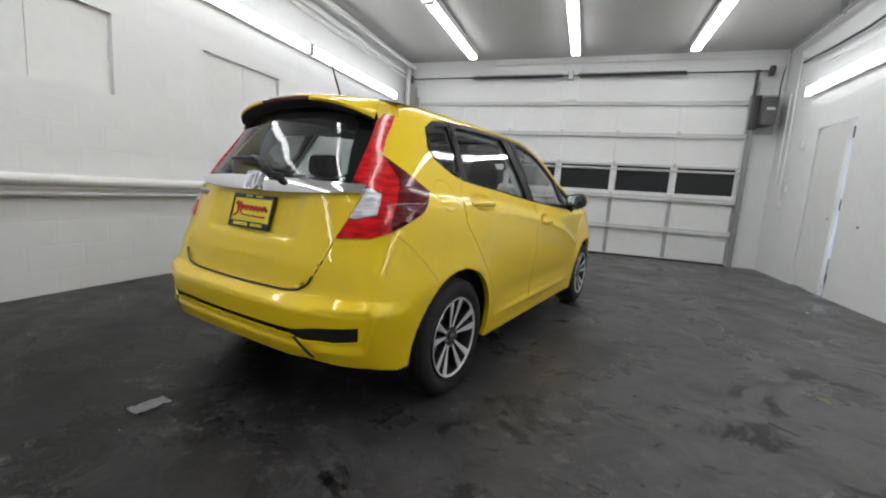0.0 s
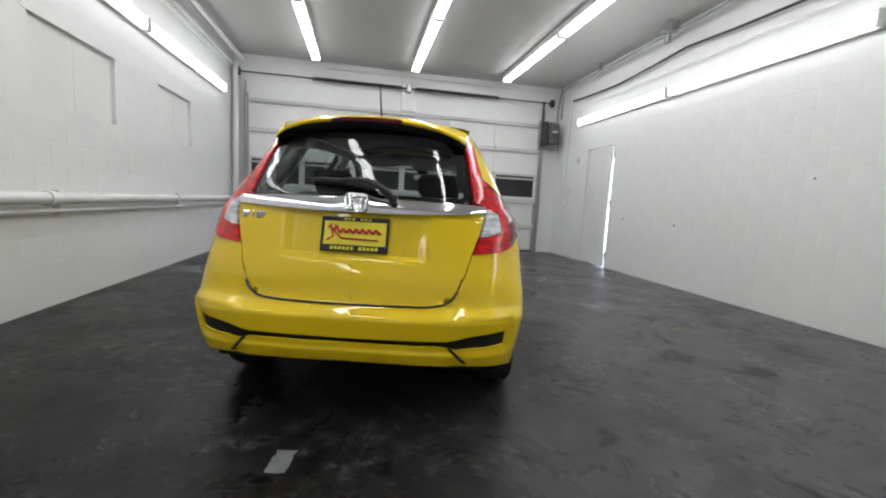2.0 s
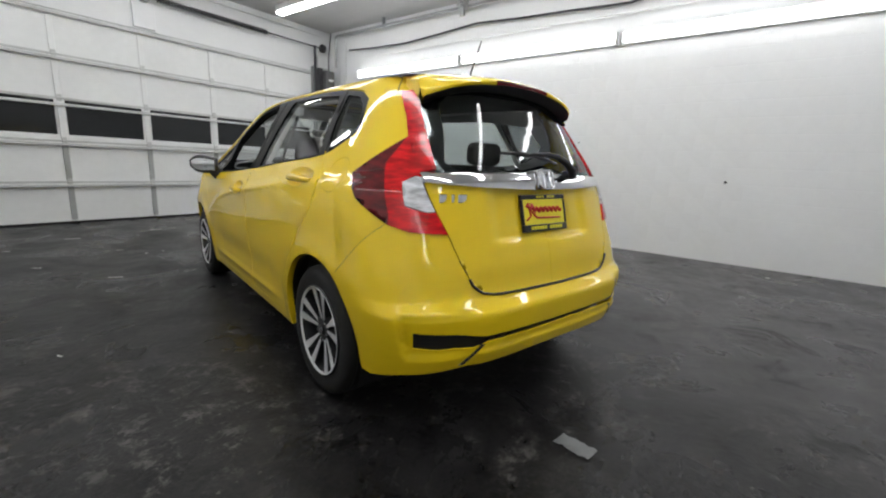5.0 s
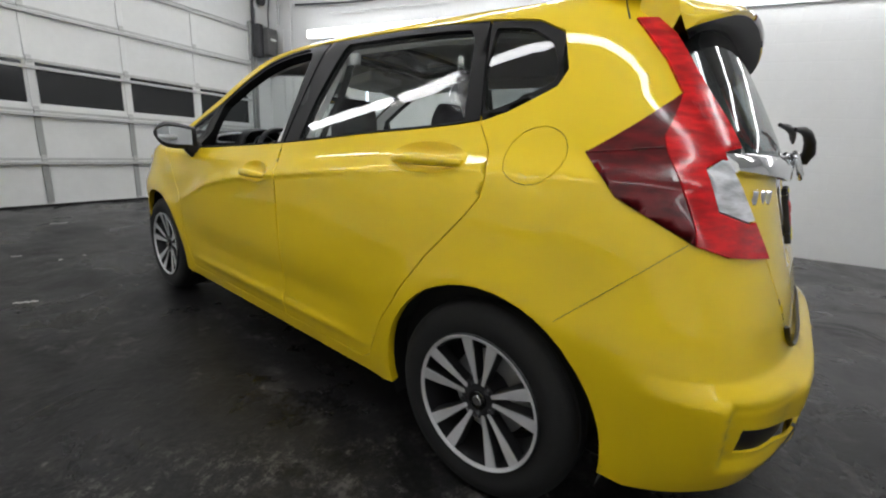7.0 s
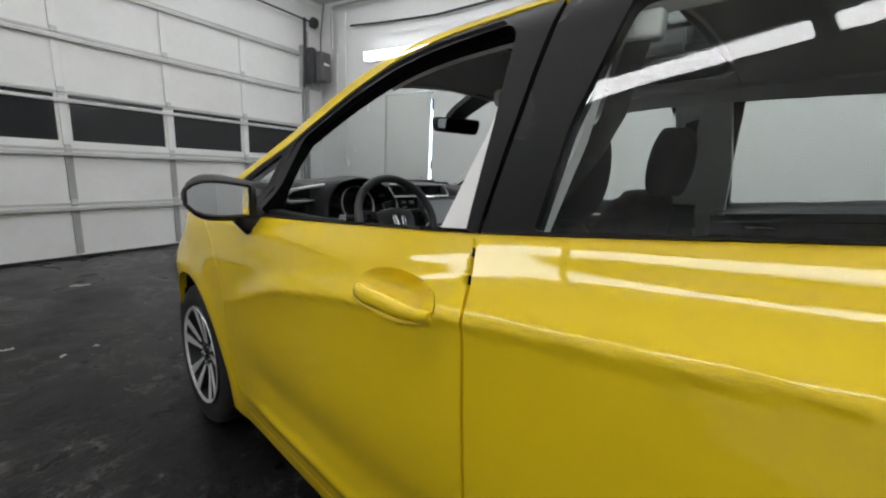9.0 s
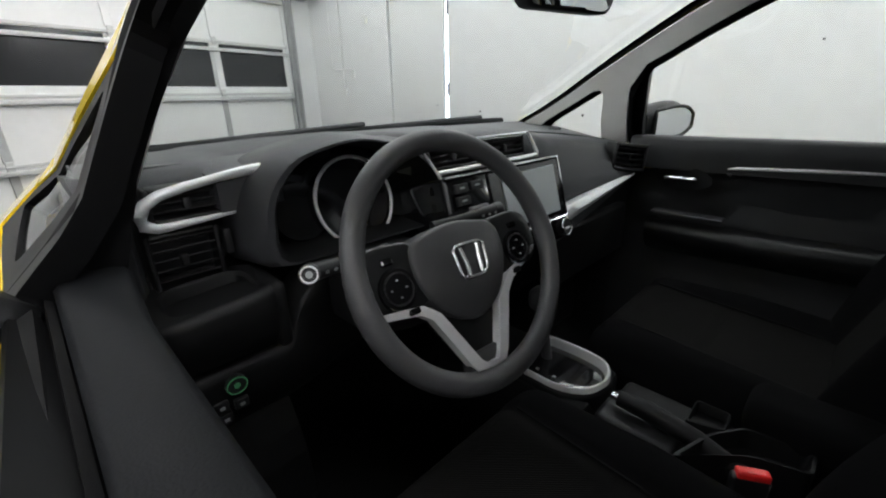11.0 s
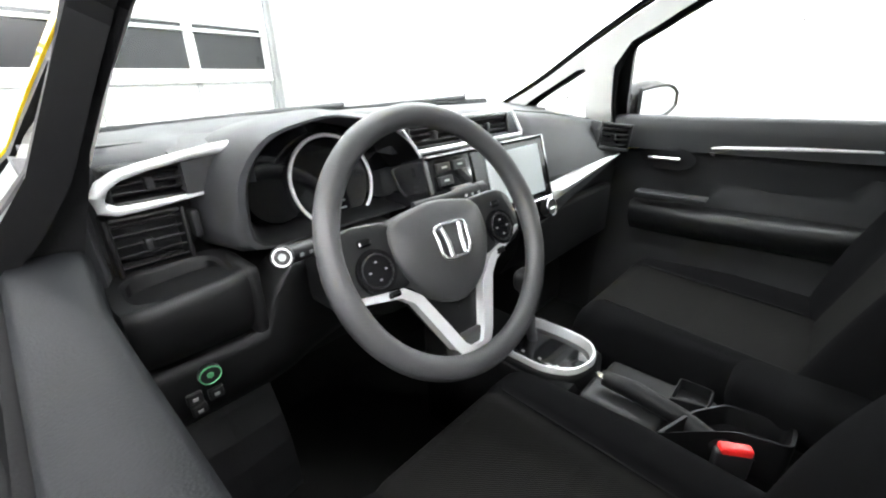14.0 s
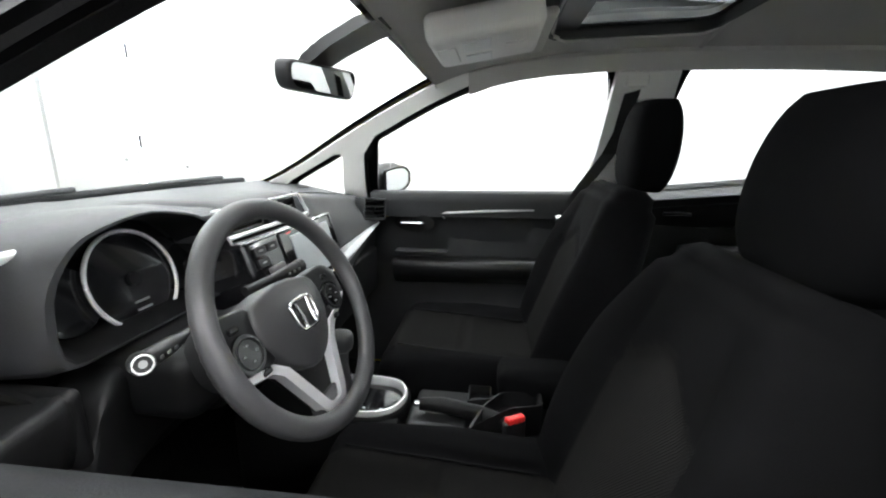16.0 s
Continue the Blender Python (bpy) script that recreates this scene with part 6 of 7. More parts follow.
for w, d, k, dz in ((0.072, 0.052, 0.35, -0.004), (0.070, 0.049, 0.38, 0.003), (0.056, 0.038, 0.6, 0.004), (0.052, 0.035, 0.62, 0.0), (0.050, 0.033, 0.62, -0.045)):
    rows.append([(-0.606 + w * sq(c, k), 2.019 + d * sq(n, k), 0.899 + dz + 0.16 * (d * sq(n, k)) + 0.03 * w * sq(c, k)) for c, n in ring])
part("cup_surround", grid_mesh(rows, closed_v=True), M_LOW_SHADED, dash, smooth=40)
bm = bmesh.new()
cyl(bm, (-0.606, 2.019, 0.848), (-0.606, 2.019, 0.858), 0.052, 28)
part("cup_well", bm, M_SEAL, dash)
part("drawer_side", pad(-0.546, -0.524, 1.966, 2.075, 0.808, 0.908, 0.011), M_LOW_SHADED, dash, smooth=50)
# knee panel with the switch row, turning in towards the steering column
face = spl([-0.70, -0.54, -0.50, -0.44, -0.34, -0.20], [1.966, 1.966, 1.972, 1.995, 2.02, 2.03])
head = spl([-0.70, -0.535, -0.505, -0.47, -0.20], [0.814, 0.814, 0.866, 0.885, 0.885])
secs = []
for x in list(np.linspace(-0.694, -0.54, 8)) + list(np.linspace(-0.53, -0.20, 18)):
    y, z = face(x), head(x)
    secs.append([(x, y + 0.07, z + 0.003), (x, y + 0.010, z), (x, y + 0.002, z - 0.006), (x, y, z - 0.018), (x, y + 0.001, 0.77), (x, y + 0.006, 0.742), (x, y + 0.024, 0.715), (x, y + 0.07, 0.685), (x, y + 0.12, 0.675)])
part("knee_panel", loft(secs), M_LOW_SHADED, dash, "black panel under the dash with switches", smooth=50)
bm = bmesh.new()
cyl(bm, (-0.612, 1.97, 0.791), (-0.612, 1.9605, 0.791), 0.0135, 20)
eco = part("round_switch", bm, M_BLACK, dash, "round black switch with a green ring", smooth=40)
bm = bmesh.new()
tube(bm, [(-0.612 + 0.0125 * math.cos(a), 1.9595, 0.791 + 0.0115 * math.sin(a)) for a in [2 * math.pi * i / 20 for i in range(20)]], 0.0009, 5, closed=True)
part("switch_ring", bm, M_GREENMARK, eco)
bm = bmesh.new()
cyl(bm, (-0.612, 1.961, 0.791), (-0.612, 1.9590, 0.791), 0.0042, 6)
part("switch_mark", bm, M_GREENMARK, eco)
for x, z in ((-0.634, 0.766), (-0.610, 0.760), (-0.632, 0.747)):
    b = part("square_switch", boxbm(x - 0.009, x + 0.009, 1.962, 1.97, z - 0.008, z + 0.008, 0.002), M_BLACK, dash)
    part("switch_mark", boxbm(x - 0.003, x + 0.003, 1.9605, 1.9625, z - 0.002, z + 0.002), M_GREYMETAL, b)

# instrument hood and dials
hx, hy, hz = -0.345, 2.0, 0.99
prof = fillet([(-0.172, -0.075), (-0.166, 0.02), (-0.125, 0.068), (-0.03, 0.088), (0.075, 0.066), (0.135, 0.015), (0.172, -0.045), (0.13, -0.075)], 0.035)
rows = []
for sc, dy in ((1.24, 0.20), (1.23, 0.13), (1.20, 0.05), (1.15, 0.012), (1.07, -0.004), (1.01, -0.004), (0.97, 0.004), (0.90, 0.045), (0.84, 0.075)):
    rows.append([Vector((hx + x * sc, hy + dy, hz + (z * (0.35 + 0.65 * sc) if z > 0 else z * sc ** 0.5) - 0.9 * max(0, dy - 0.05) ** 1.8)) for x, z in prof])
bm = grid_mesh(rows, closed_v=True)
bmesh.ops.recalc_face_normals(bm, faces=bm.faces[:])
hood2 = part("instrument_hood", bm, [M_DASH, M_CONS], dash, "black hooded instrument binnacle", smooth=50)
for p in hood2.data.polygons:
    p.material_index = int(p.index // len(prof) >= 5)
part("dial_panel", plate_bm([(x * 0.92, z * 0.92) for x, z in prof], 2.092, 2.102, Matrix.Translation((hx, 0, hz))), M_PIANO, hood2)
DM = Matrix.Translation((-0.343, 2.066, 0.968)) @ Matrix.Rotation(radians(-16), 4, "X")
for dx, r in ((0.0, 0.075), (0.098, 0.05), (-0.098, 0.05)):
    if not dx:
        bm = bmesh.new()
        tube(bm, [DM @ Vector((r * math.cos(a), -0.006, r * math.sin(a))) for a in [math.radians(-58 + 290 * i / 44) for i in range(45)]], 0.0032, 8)
        part("dial_ring", bm, M_SILVER, hood2, "silver dial ring", smooth=60)
    bm = bmesh.new()
    cyl(bm, DM @ Vector((dx, 0.006 + 0.003 * bool(dx), 0)), DM @ Vector((dx, -0.001 + 0.004 * bool(dx), 0)), r * 0.95, 40, r * 0.92)
    dial = part("dial", bm, M_PIANO, hood2, "black dial face", smooth=40)
    if not dx:
        bm = bmesh.new()
        cyl(bm, DM @ Vector((0, -0.001, 0)), DM @ Vector((0, -0.006, 0)), 0.010, 20)
        part("needle_hub", bm, M_CONS, dial, smooth=40)
        for k in range(3):
            part("display_bar", boxbm(-0.012, 0.014, -0.0022, -0.0012, -0.036 - 0.012 * k, -0.033 - 0.012 * k, m=DM), M_GREYMETAL, dial)
bm = bmesh.new()
tube(bm, [(-0.245, 1.990, 1.045), (-0.225, 1.988, 1.018), (-0.198, 1.988, 0.980), (-0.177, 1.990, 0.948)], [0.0018, 0.0028, 0.003, 0.002], 6)
part("hood_trim", bm, M_SILVER, hood2, smooth=60)

# centre stack
CS = Matrix.Translation((-0.045, 1.936, 0.935)) @ Matrix.Rotation(radians(-16), 4, "X")
stack = part("radio_unit", pad(-0.20, 0.165, -0.012, 0.12, -0.115, 0.072, 0.010, m=CS), M_PIANO, dash, "gloss black centre stack", smooth=50)
part("screen_bezel", boxbm(-0.092, 0.152, -0.016, -0.010, -0.060, 0.064, 0.003, m=CS), M_PIANO, stack)
part("screen", boxbm(-0.055, 0.130, -0.019, -0.0155, -0.050, 0.052, 0.002, m=CS), M_SCREEN_REFLECTION, stack, "touch screen, switched off, with a window reflection painted in grey")
part("screen_frame", (lambda b: (box(b, -0.20, 0.158, -0.018, -0.008, 0.066, 0.0695, 0.0015, CS), box(b, 0.1535, 0.1575, -0.018, -0.008, -0.064, 0.066, 0.0015, CS), box(b, -0.08, 0.1575, -0.018, -0.008, -0.068, -0.064, 0.0015, CS), b)[-1])(bmesh.new()), M_CHROME, stack, "thin chrome frame")
for k, (x, z) in enumerate(((-0.165, 0.048), (-0.125, 0.048), (-0.165, 0.026), (-0.165, -0.030), (-0.125, -0.030))):
    b = part("button", boxbm(x - 0.017, x + 0.017, -0.017, -0.010, z - 0.008, z + 0.008, 0.002, m=CS), M_DASH2, stack)
    part("button_mark", boxbm(x - 0.006, x + 0.006, -0.0177, -0.0168, z - 0.0016, z + 0.0016, m=CS), M_GREYMETAL, b)
part("hazard_button", boxbm(-0.155, -0.105, -0.019, -0.010, -0.008, 0.012, 0.003, m=CS), mat("grey_button", (0.16, 0.15, 0.15), 0.4), stack)
part("warning_light", boxbm(-0.062, -0.046, -0.0165, -0.0158, 0.058, 0.0605, m=CS), M_REDPLASTIC, stack, "small red warning mark")
for x in (-0.115, 0.125):
    bm = bmesh.new()
    cyl(bm, CS @ Vector((x, -0.008, -0.088)), CS @ Vector((x, -0.030, -0.088)), 0.019, 28)
    knob = part("climate_knob", bm, M_DASH2, stack, "climate knob with a chrome ring", smooth=40)
    bm = bmesh.new()
    tube(bm, [CS @ Vector((x + 0.0185 * math.cos(a), -0.029, -0.088 + 0.0185 * math.sin(a))) for a in [2 * math.pi * i / 28 for i in range(28)]], 0.0026, 8, closed=True)
    part("knob_ring", bm, M_CHROME, knob, smooth=60)
    part("knob_mark", boxbm(x - 0.008, x + 0.008, -0.0312, -0.0298, -0.092, -0.088, m=CS), M_WHITE, knob)
CV = Matrix.Translation((-0.055, 2.022, 1.024)) @ Matrix.Rotation(radians(-12), 4, "X")
for a, b in ((-0.155, -0.020), (0.010, 0.135)):
    vent("vent", a, b, -0.006, -0.016, 0.017, 3, frame=0.007, m=CV)
loop = [(-0.170, 0.028), (0.146, 0.027), (0.152, 0.022), (0.176, -0.022), (0.172, -0.027), (-0.150, -0.026)]
bm = bmesh.new()
tube(bm, [CV @ Vector((x, -0.020, z)) for x, z in loop], [0.002, 0.0022, 0.003, 0.0045, 0.005, 0.0045], 8)
part("vent_trim", bm, M_SILVER, dash, "satin silver trim round the centre vents", smooth=60)
RV = Matrix.Translation((0.565, 1.972, 0.952)) @ Matrix.Rotation(radians(-13), 4, "Z") @ Matrix.Rotation(radians(8), 4, "Y")
vent("vent", -0.075, 0.065, -0.022, -0.032, 0.028, 4, frame=0.010, m=RV)
bm = bmesh.new()
for k in range(7):
    box(bm, 0.49 + 0.02 * k, 0.500 + 0.02 * k, 2.22, 2.27, 1.006 - 0.0015 * k, 1.022, 0.002, seg=1)
part("demister_grille", bm, M_BLACK, dash)
bm = bmesh.new()
tube(bm, [(x, lip_y(x) + 0.06, lip_z(x) + 0.004) for x in np.linspace(0.17, 0.60, 16)], 0.0014, 6)
part("airbag_seam", bm, M_CONS, dash, smooth=60)
part("top_lid", boxbm(-0.640, -0.575, 2.13, 2.19, 1.050, 1.0545, 0.002), M_DASH2, dash)

# steering wheel
SW = Matrix.Translation((-0.358, 1.790, 0.939)) @ Matrix.Rotation(radians(-5), 4, "Z") @ Matrix.Rotation(radians(-26), 4, "X")
HUB = SW @ Matrix.Translation((0.004, 0.030, -0.010)) @ Matrix.Scale(0.95, 4)
RR = 0.1585
bm = bmesh.new()
n = 72
rings = tube(bm, [SW @ Vector((RR * math.cos(2 * math.pi * i / n), 0, RR * math.sin(2 * math.pi * i / n))) for i in range(n)], 0.0138, 14, closed=True, flat=1.08)
wheel_s = part("steering_wheel", bm, M_GRIP, car, "black moulded three-spoke steering wheel", smooth=70)


pad_loop = fillet([(-0.082, 0.052), (0.0, 0.068), (0.082, 0.052), (0.085, 0.0), (0.055, -0.055), (0.0, -0.082), (-0.055, -0.055), (-0.085, 0.0)], 0.03)
part("airbag_pad", plate_bm(pad_loop, -0.018, 0.03, HUB, 0.012), M_GRIP, wheel_s, smooth=60)
emblem("wheel_badge", HUB @ Matrix.Translation((0, -0.034, 0.006)), 0.056, 0.046, 0.0028, wheel_s, "plain chrome badge")
for s in (-1, 1):
    wing = fillet([(s * 0.070, 0.056), (s * 0.135, 0.060), (s * 0.160, 0.045), (s * 0.164, 0.0), (s * 0.150, -0.026), (s * 0.095, -0.036), (s * 0.06, -0.03)], 0.016)
    part("spoke", plate_bm(wing, -0.010, 0.02, HUB, 0.003), M_DASH2, wheel_s, smooth=60)
    bm = bmesh.new()
    cyl(bm, HUB @ Vector((s * 0.112, -0.017, 0.0)), HUB @ Vector((s * 0.112, -0.009, 0.0)), 0.025, 24, 0.027)
    pod = part("button_pad", bm, M_PIANO, wheel_s, "round control pad", smooth=40)
    bm = bmesh.new()
    tube(bm, [HUB @ Vector((s * 0.112 + 0.0205 * math.cos(a), -0.0175, 0.0205 * math.sin(a))) for a in [2 * math.pi * i / 24 for i in range(24)]], 0.0013, 6, closed=True)
    part("pad_ring", bm, M_DASH2, pod, smooth=60)
    for dx, dz in ((0.011, 0.0), (-0.011, 0.0), (0, 0.011), (0, -0.011)):
        part("pad_mark", boxbm(s * 0.112 + dx - 0.0012, s * 0.112 + dx + 0.0012, -0.0195, -0.0172, dz - 0.001, dz + 0.001, m=HUB), M_GREYMETAL, pod)
    for dx, dz in ((0.004, 0.036), (-0.014, -0.033)):
        part("small_button", boxbm(s * 0.112 + s * dx - 0.009, s * 0.112 + s * dx + 0.009, -0.0165, -0.006, dz - 0.005, dz + 0.005, 0.003, m=HUB), M_PIANO, wheel_s)
# the silver V of the lower spoke
outer_l = [(-0.152, -0.031), (-0.090, -0.042), (-0.074, -0.054), (-0.036, -0.132), (-0.022, -0.152), (0.022, -0.152), (0.036, -0.134), (0.070, -0.060), (0.086, -0.044), (0.150, -0.012)]
inner_l = [(-0.150, -0.023), (-0.084, -0.031), (-0.062, -0.048), (-0.020, -0.130), (-0.010, -0.139), (0.010, -0.139), (0.016, -0.130), (0.044, -0.062), (0.074, -0.032), (0.150, -0.005)]
rows = [[HUB @ Vector((x, y, z)) for (x, z), y in ((o, 0.004), (o, -0.012), (i, -0.016), (i, 0.002))] for o, i in zip(outer_l, inner_l)]
bm = grid_mesh(rows, closed_v=True)
bmesh.ops.recalc_face_normals(bm, faces=bm.faces[:])
part("spoke_trim", bm, M_SILVER, wheel_s, "satin silver V-shaped spoke trim", smooth=35)
part("lower_spoke", plate_bm(fillet([(-0.032, -0.120), (0.032, -0.120), (0.04, -0.162), (-0.04, -0.162)], 0.008), -0.008, 0.012, HUB), M_GRIP, wheel_s, smooth=60)
part("spoke_web", plate_bm(fillet([(-0.085, -0.035), (0.085, -0.035), (0.03, -0.135), (-0.03, -0.135)], 0.012), 0.0, 0.012, HUB), M_CONS, wheel_s, smooth=60)
bm = bmesh.new()
cyl(bm, SW @ Vector((0, 0.05, -0.01)), SW @ Vector((0, 0.20, -0.02)), 0.055, 24, 0.07)
box(bm, -0.45, -0.27, 1.90, 2.09, 0.80, 0.905, 0.03, seg=3)
part("column_shroud", bm, M_DASH2, dash, smooth=45)
# stalks
for a, b, mk in (((-0.40, 1.905, 0.935), (-0.528, 1.886, 0.943), True), ((-0.31, 1.905, 0.945), (-0.185, 1.878, 0.952), False)):
    bm = bmesh.new()
    a, b = Vector(a), Vector(b)
    tube(bm, [a, a.lerp(b, 0.5), a.lerp(b, 0.62), b], [0.008, 0.0075, 0.0105, 0.0115], 12)
    st = part("stalk", bm, M_BLACK, dash, "black control stalk", smooth=50)
    d = Vector((-0.55, -0.80, 0.22)).normalized() if mk else (b - a).normalized()
    bm = bmesh.new()
    cyl(bm, b - d * 0.006, b + d * 0.008, 0.0125, 20)
    part("stalk_end", bm, M_BLACK, st, smooth=40)
    if mk:
        bm = bmesh.new()
        tube(bm, [b + d * 0.0085 + 0.0098 * (math.cos(q) * d.orthogonal().normalized() + math.sin(q) * d.cross(d.orthogonal().normalized())) for q in [2 * math.pi * i / 20 for i in range(20)]], 0.0012, 6, closed=True)
        part("stalk_mark", bm, M_WHITE, st)
        bm = bmesh.new()
        cyl(bm, b + d * 0.0081, b + d * 0.0088, 0.0045, 8)
        part("stalk_mark", bm, M_GREYMETAL, st)
    for t in ((0.66, 0.76, 0.86) if mk else (0.7, 0.8, 0.9)):
        part("stalk_writing", boxbm(-0.0022, 0.0022, -0.0125, -0.009, -0.0018, 0.0018, m=Matrix.Translation(a.lerp(b, t))), M_GREYMETAL, st)

# tunnel, gear gate, hand brake, arm rest
cons = part("centre_console", (lambda b: (box(b, -0.125, 0.055, 1.715, 2.1, 0.27, 0.578, 0.02), box(b, -0.115, 0.065, 1.28, 1.72, 0.27, 0.535, 0.02), b)[-1])(bmesh.new()), M_CONS, car, "black centre console", smooth=40)
gate = fillet([(-0.104, 1.895), (-0.106, 1.775), (-0.080, 1.728), (-0.020, 1.712), (0.030, 1.738), (0.040, 1.80), (0.036, 1.895)], 0.03)
gx, gy = -0.034, 1.80
rows = [[Vector((gx + (x - gx) * f, gy + (y - gy) * f, z)) for x, y in gate] for f, z in ((1.075, 0.588), (1.065, 0.596), (1.045, 0.600), (0.995, 0.600), (0.96, 0.594), (0.945, 0.578))]
part("gear_surround", grid_mesh(rows, closed_v=True), M_SILVER, cons, "silver gear lever surround", smooth=60)
rows = [[Vector((gx + (x - gx) * f, gy + (y - gy) * f, z)) for x, y in gate] for f, z in ((1.16, 0.555), (1.14, 0.578), (1.10, 0.588), (1.05, 0.589))]
part("gate_base", grid_mesh(rows, closed_v=True), M_CONS, cons, smooth=60)
part("gear_gate", plate_bm([(gx + (x - gx) * 0.9, y) for x, y in gate], -0.584, -0.57, Matrix(((1, 0, 0, 0), (0, 0, 1, 0), (0, -1, 0, 0), (0, 0, 0, 1)))), M_PIANO, cons, smooth=50)
for y0 in (1.76, 1.80, 1.84):
    part("gate_mark", boxbm(-0.075, -0.070, y0, y0 + 0.006, 0.584, 0.5862), M_GREYMETAL, cons)
bm = bmesh.new()
tube(bm, [(-0.02, 1.85, 0.57), (-0.022, 1.865, 0.66), (-0.023, 1.868, 0.70)], [0.012, 0.011, 0.016], 12)
box(bm, -0.048, 0.002, 1.84, 1.90, 0.695, 0.75, 0.02, seg=3)
part("gear_lever", bm, M_GRIP, cons, smooth=50)
bm = bmesh.new()
tube(bm, [(-0.070, 1.672, 0.606), (-0.068, 1.62, 0.606), (-0.072, 1.54, 0.597), (-0.078, 1.44, 0.57)], [0.012, 0.015, 0.0145, 0.012], 12, flat=1.2)
hb = part("hand_brake", bm, M_CONS, cons, "black hand brake lever", smooth=60)
bm = bmesh.new()
cyl(bm, (-0.070, 1.671, 0.606), (-0.0705, 1.684, 0.607), 0.0075, 14)
part("brake_button", bm, M_CHROME, hb, smooth=40)
part("brake_boot", pad(-0.115, -0.03, 1.56, 1.70, 0.535, 0.585, 0.015), M_DASH2, cons, smooth=50)
# square holder and long tray beside the hand brake
part("console_box", pad(-0.040, 0.030, 1.50, 1.69, 0.53, 0.584, 0.012), M_CONS, cons, smooth=50)
hold = fillet([(-0.047, 1.566), (0.020, 1.566), (0.020, 1.513), (-0.030, 1.513)], 0.008)
hc = (-0.010, 1.54)
rows = [[Vector((hc[0] + (x - hc[0]) * f, hc[1] + (y - hc[1]) * f, z)) for x, y in hold] for f, z in ((1.08, 0.575), (1.04, 0.607), (0.95, 0.608), (0.92, 0.604), (0.90, 0.587), (0.02, 0.5865))]
part("cup_holder", grid_mesh(rows, closed_v=True), [M_CONS, M_SEAL], cons, smooth=40)
tray = fillet([(-0.150, 1.560), (-0.105, 1.515), (-0.066, 1.470), (-0.045, 1.398), (0.008, 1.398), (-0.004, 1.490), (-0.060, 1.530)], 0.012)
tc = (-0.04, 1.46)
rows = [[Vector((tc[0] + (x - tc[0]) * f, tc[1] + (y - tc[1]) * f, z)) for x, y in tray] for f, z in ((1.02, 0.52), (1.02, 0.606), (1.0, 0.611), (0.92, 0.611), (0.89, 0.606), (0.86, 0.575), (0.02, 0.574))]
part("tray", grid_mesh(rows, closed_v=True), M_CONS, cons, smooth=45)
part("arm_rest", pad(0.0, 0.11, 1.30, 1.50, 0.575, 0.655, 0.030), M_CLOTH, cons, "black cloth arm rest", smooth=60)


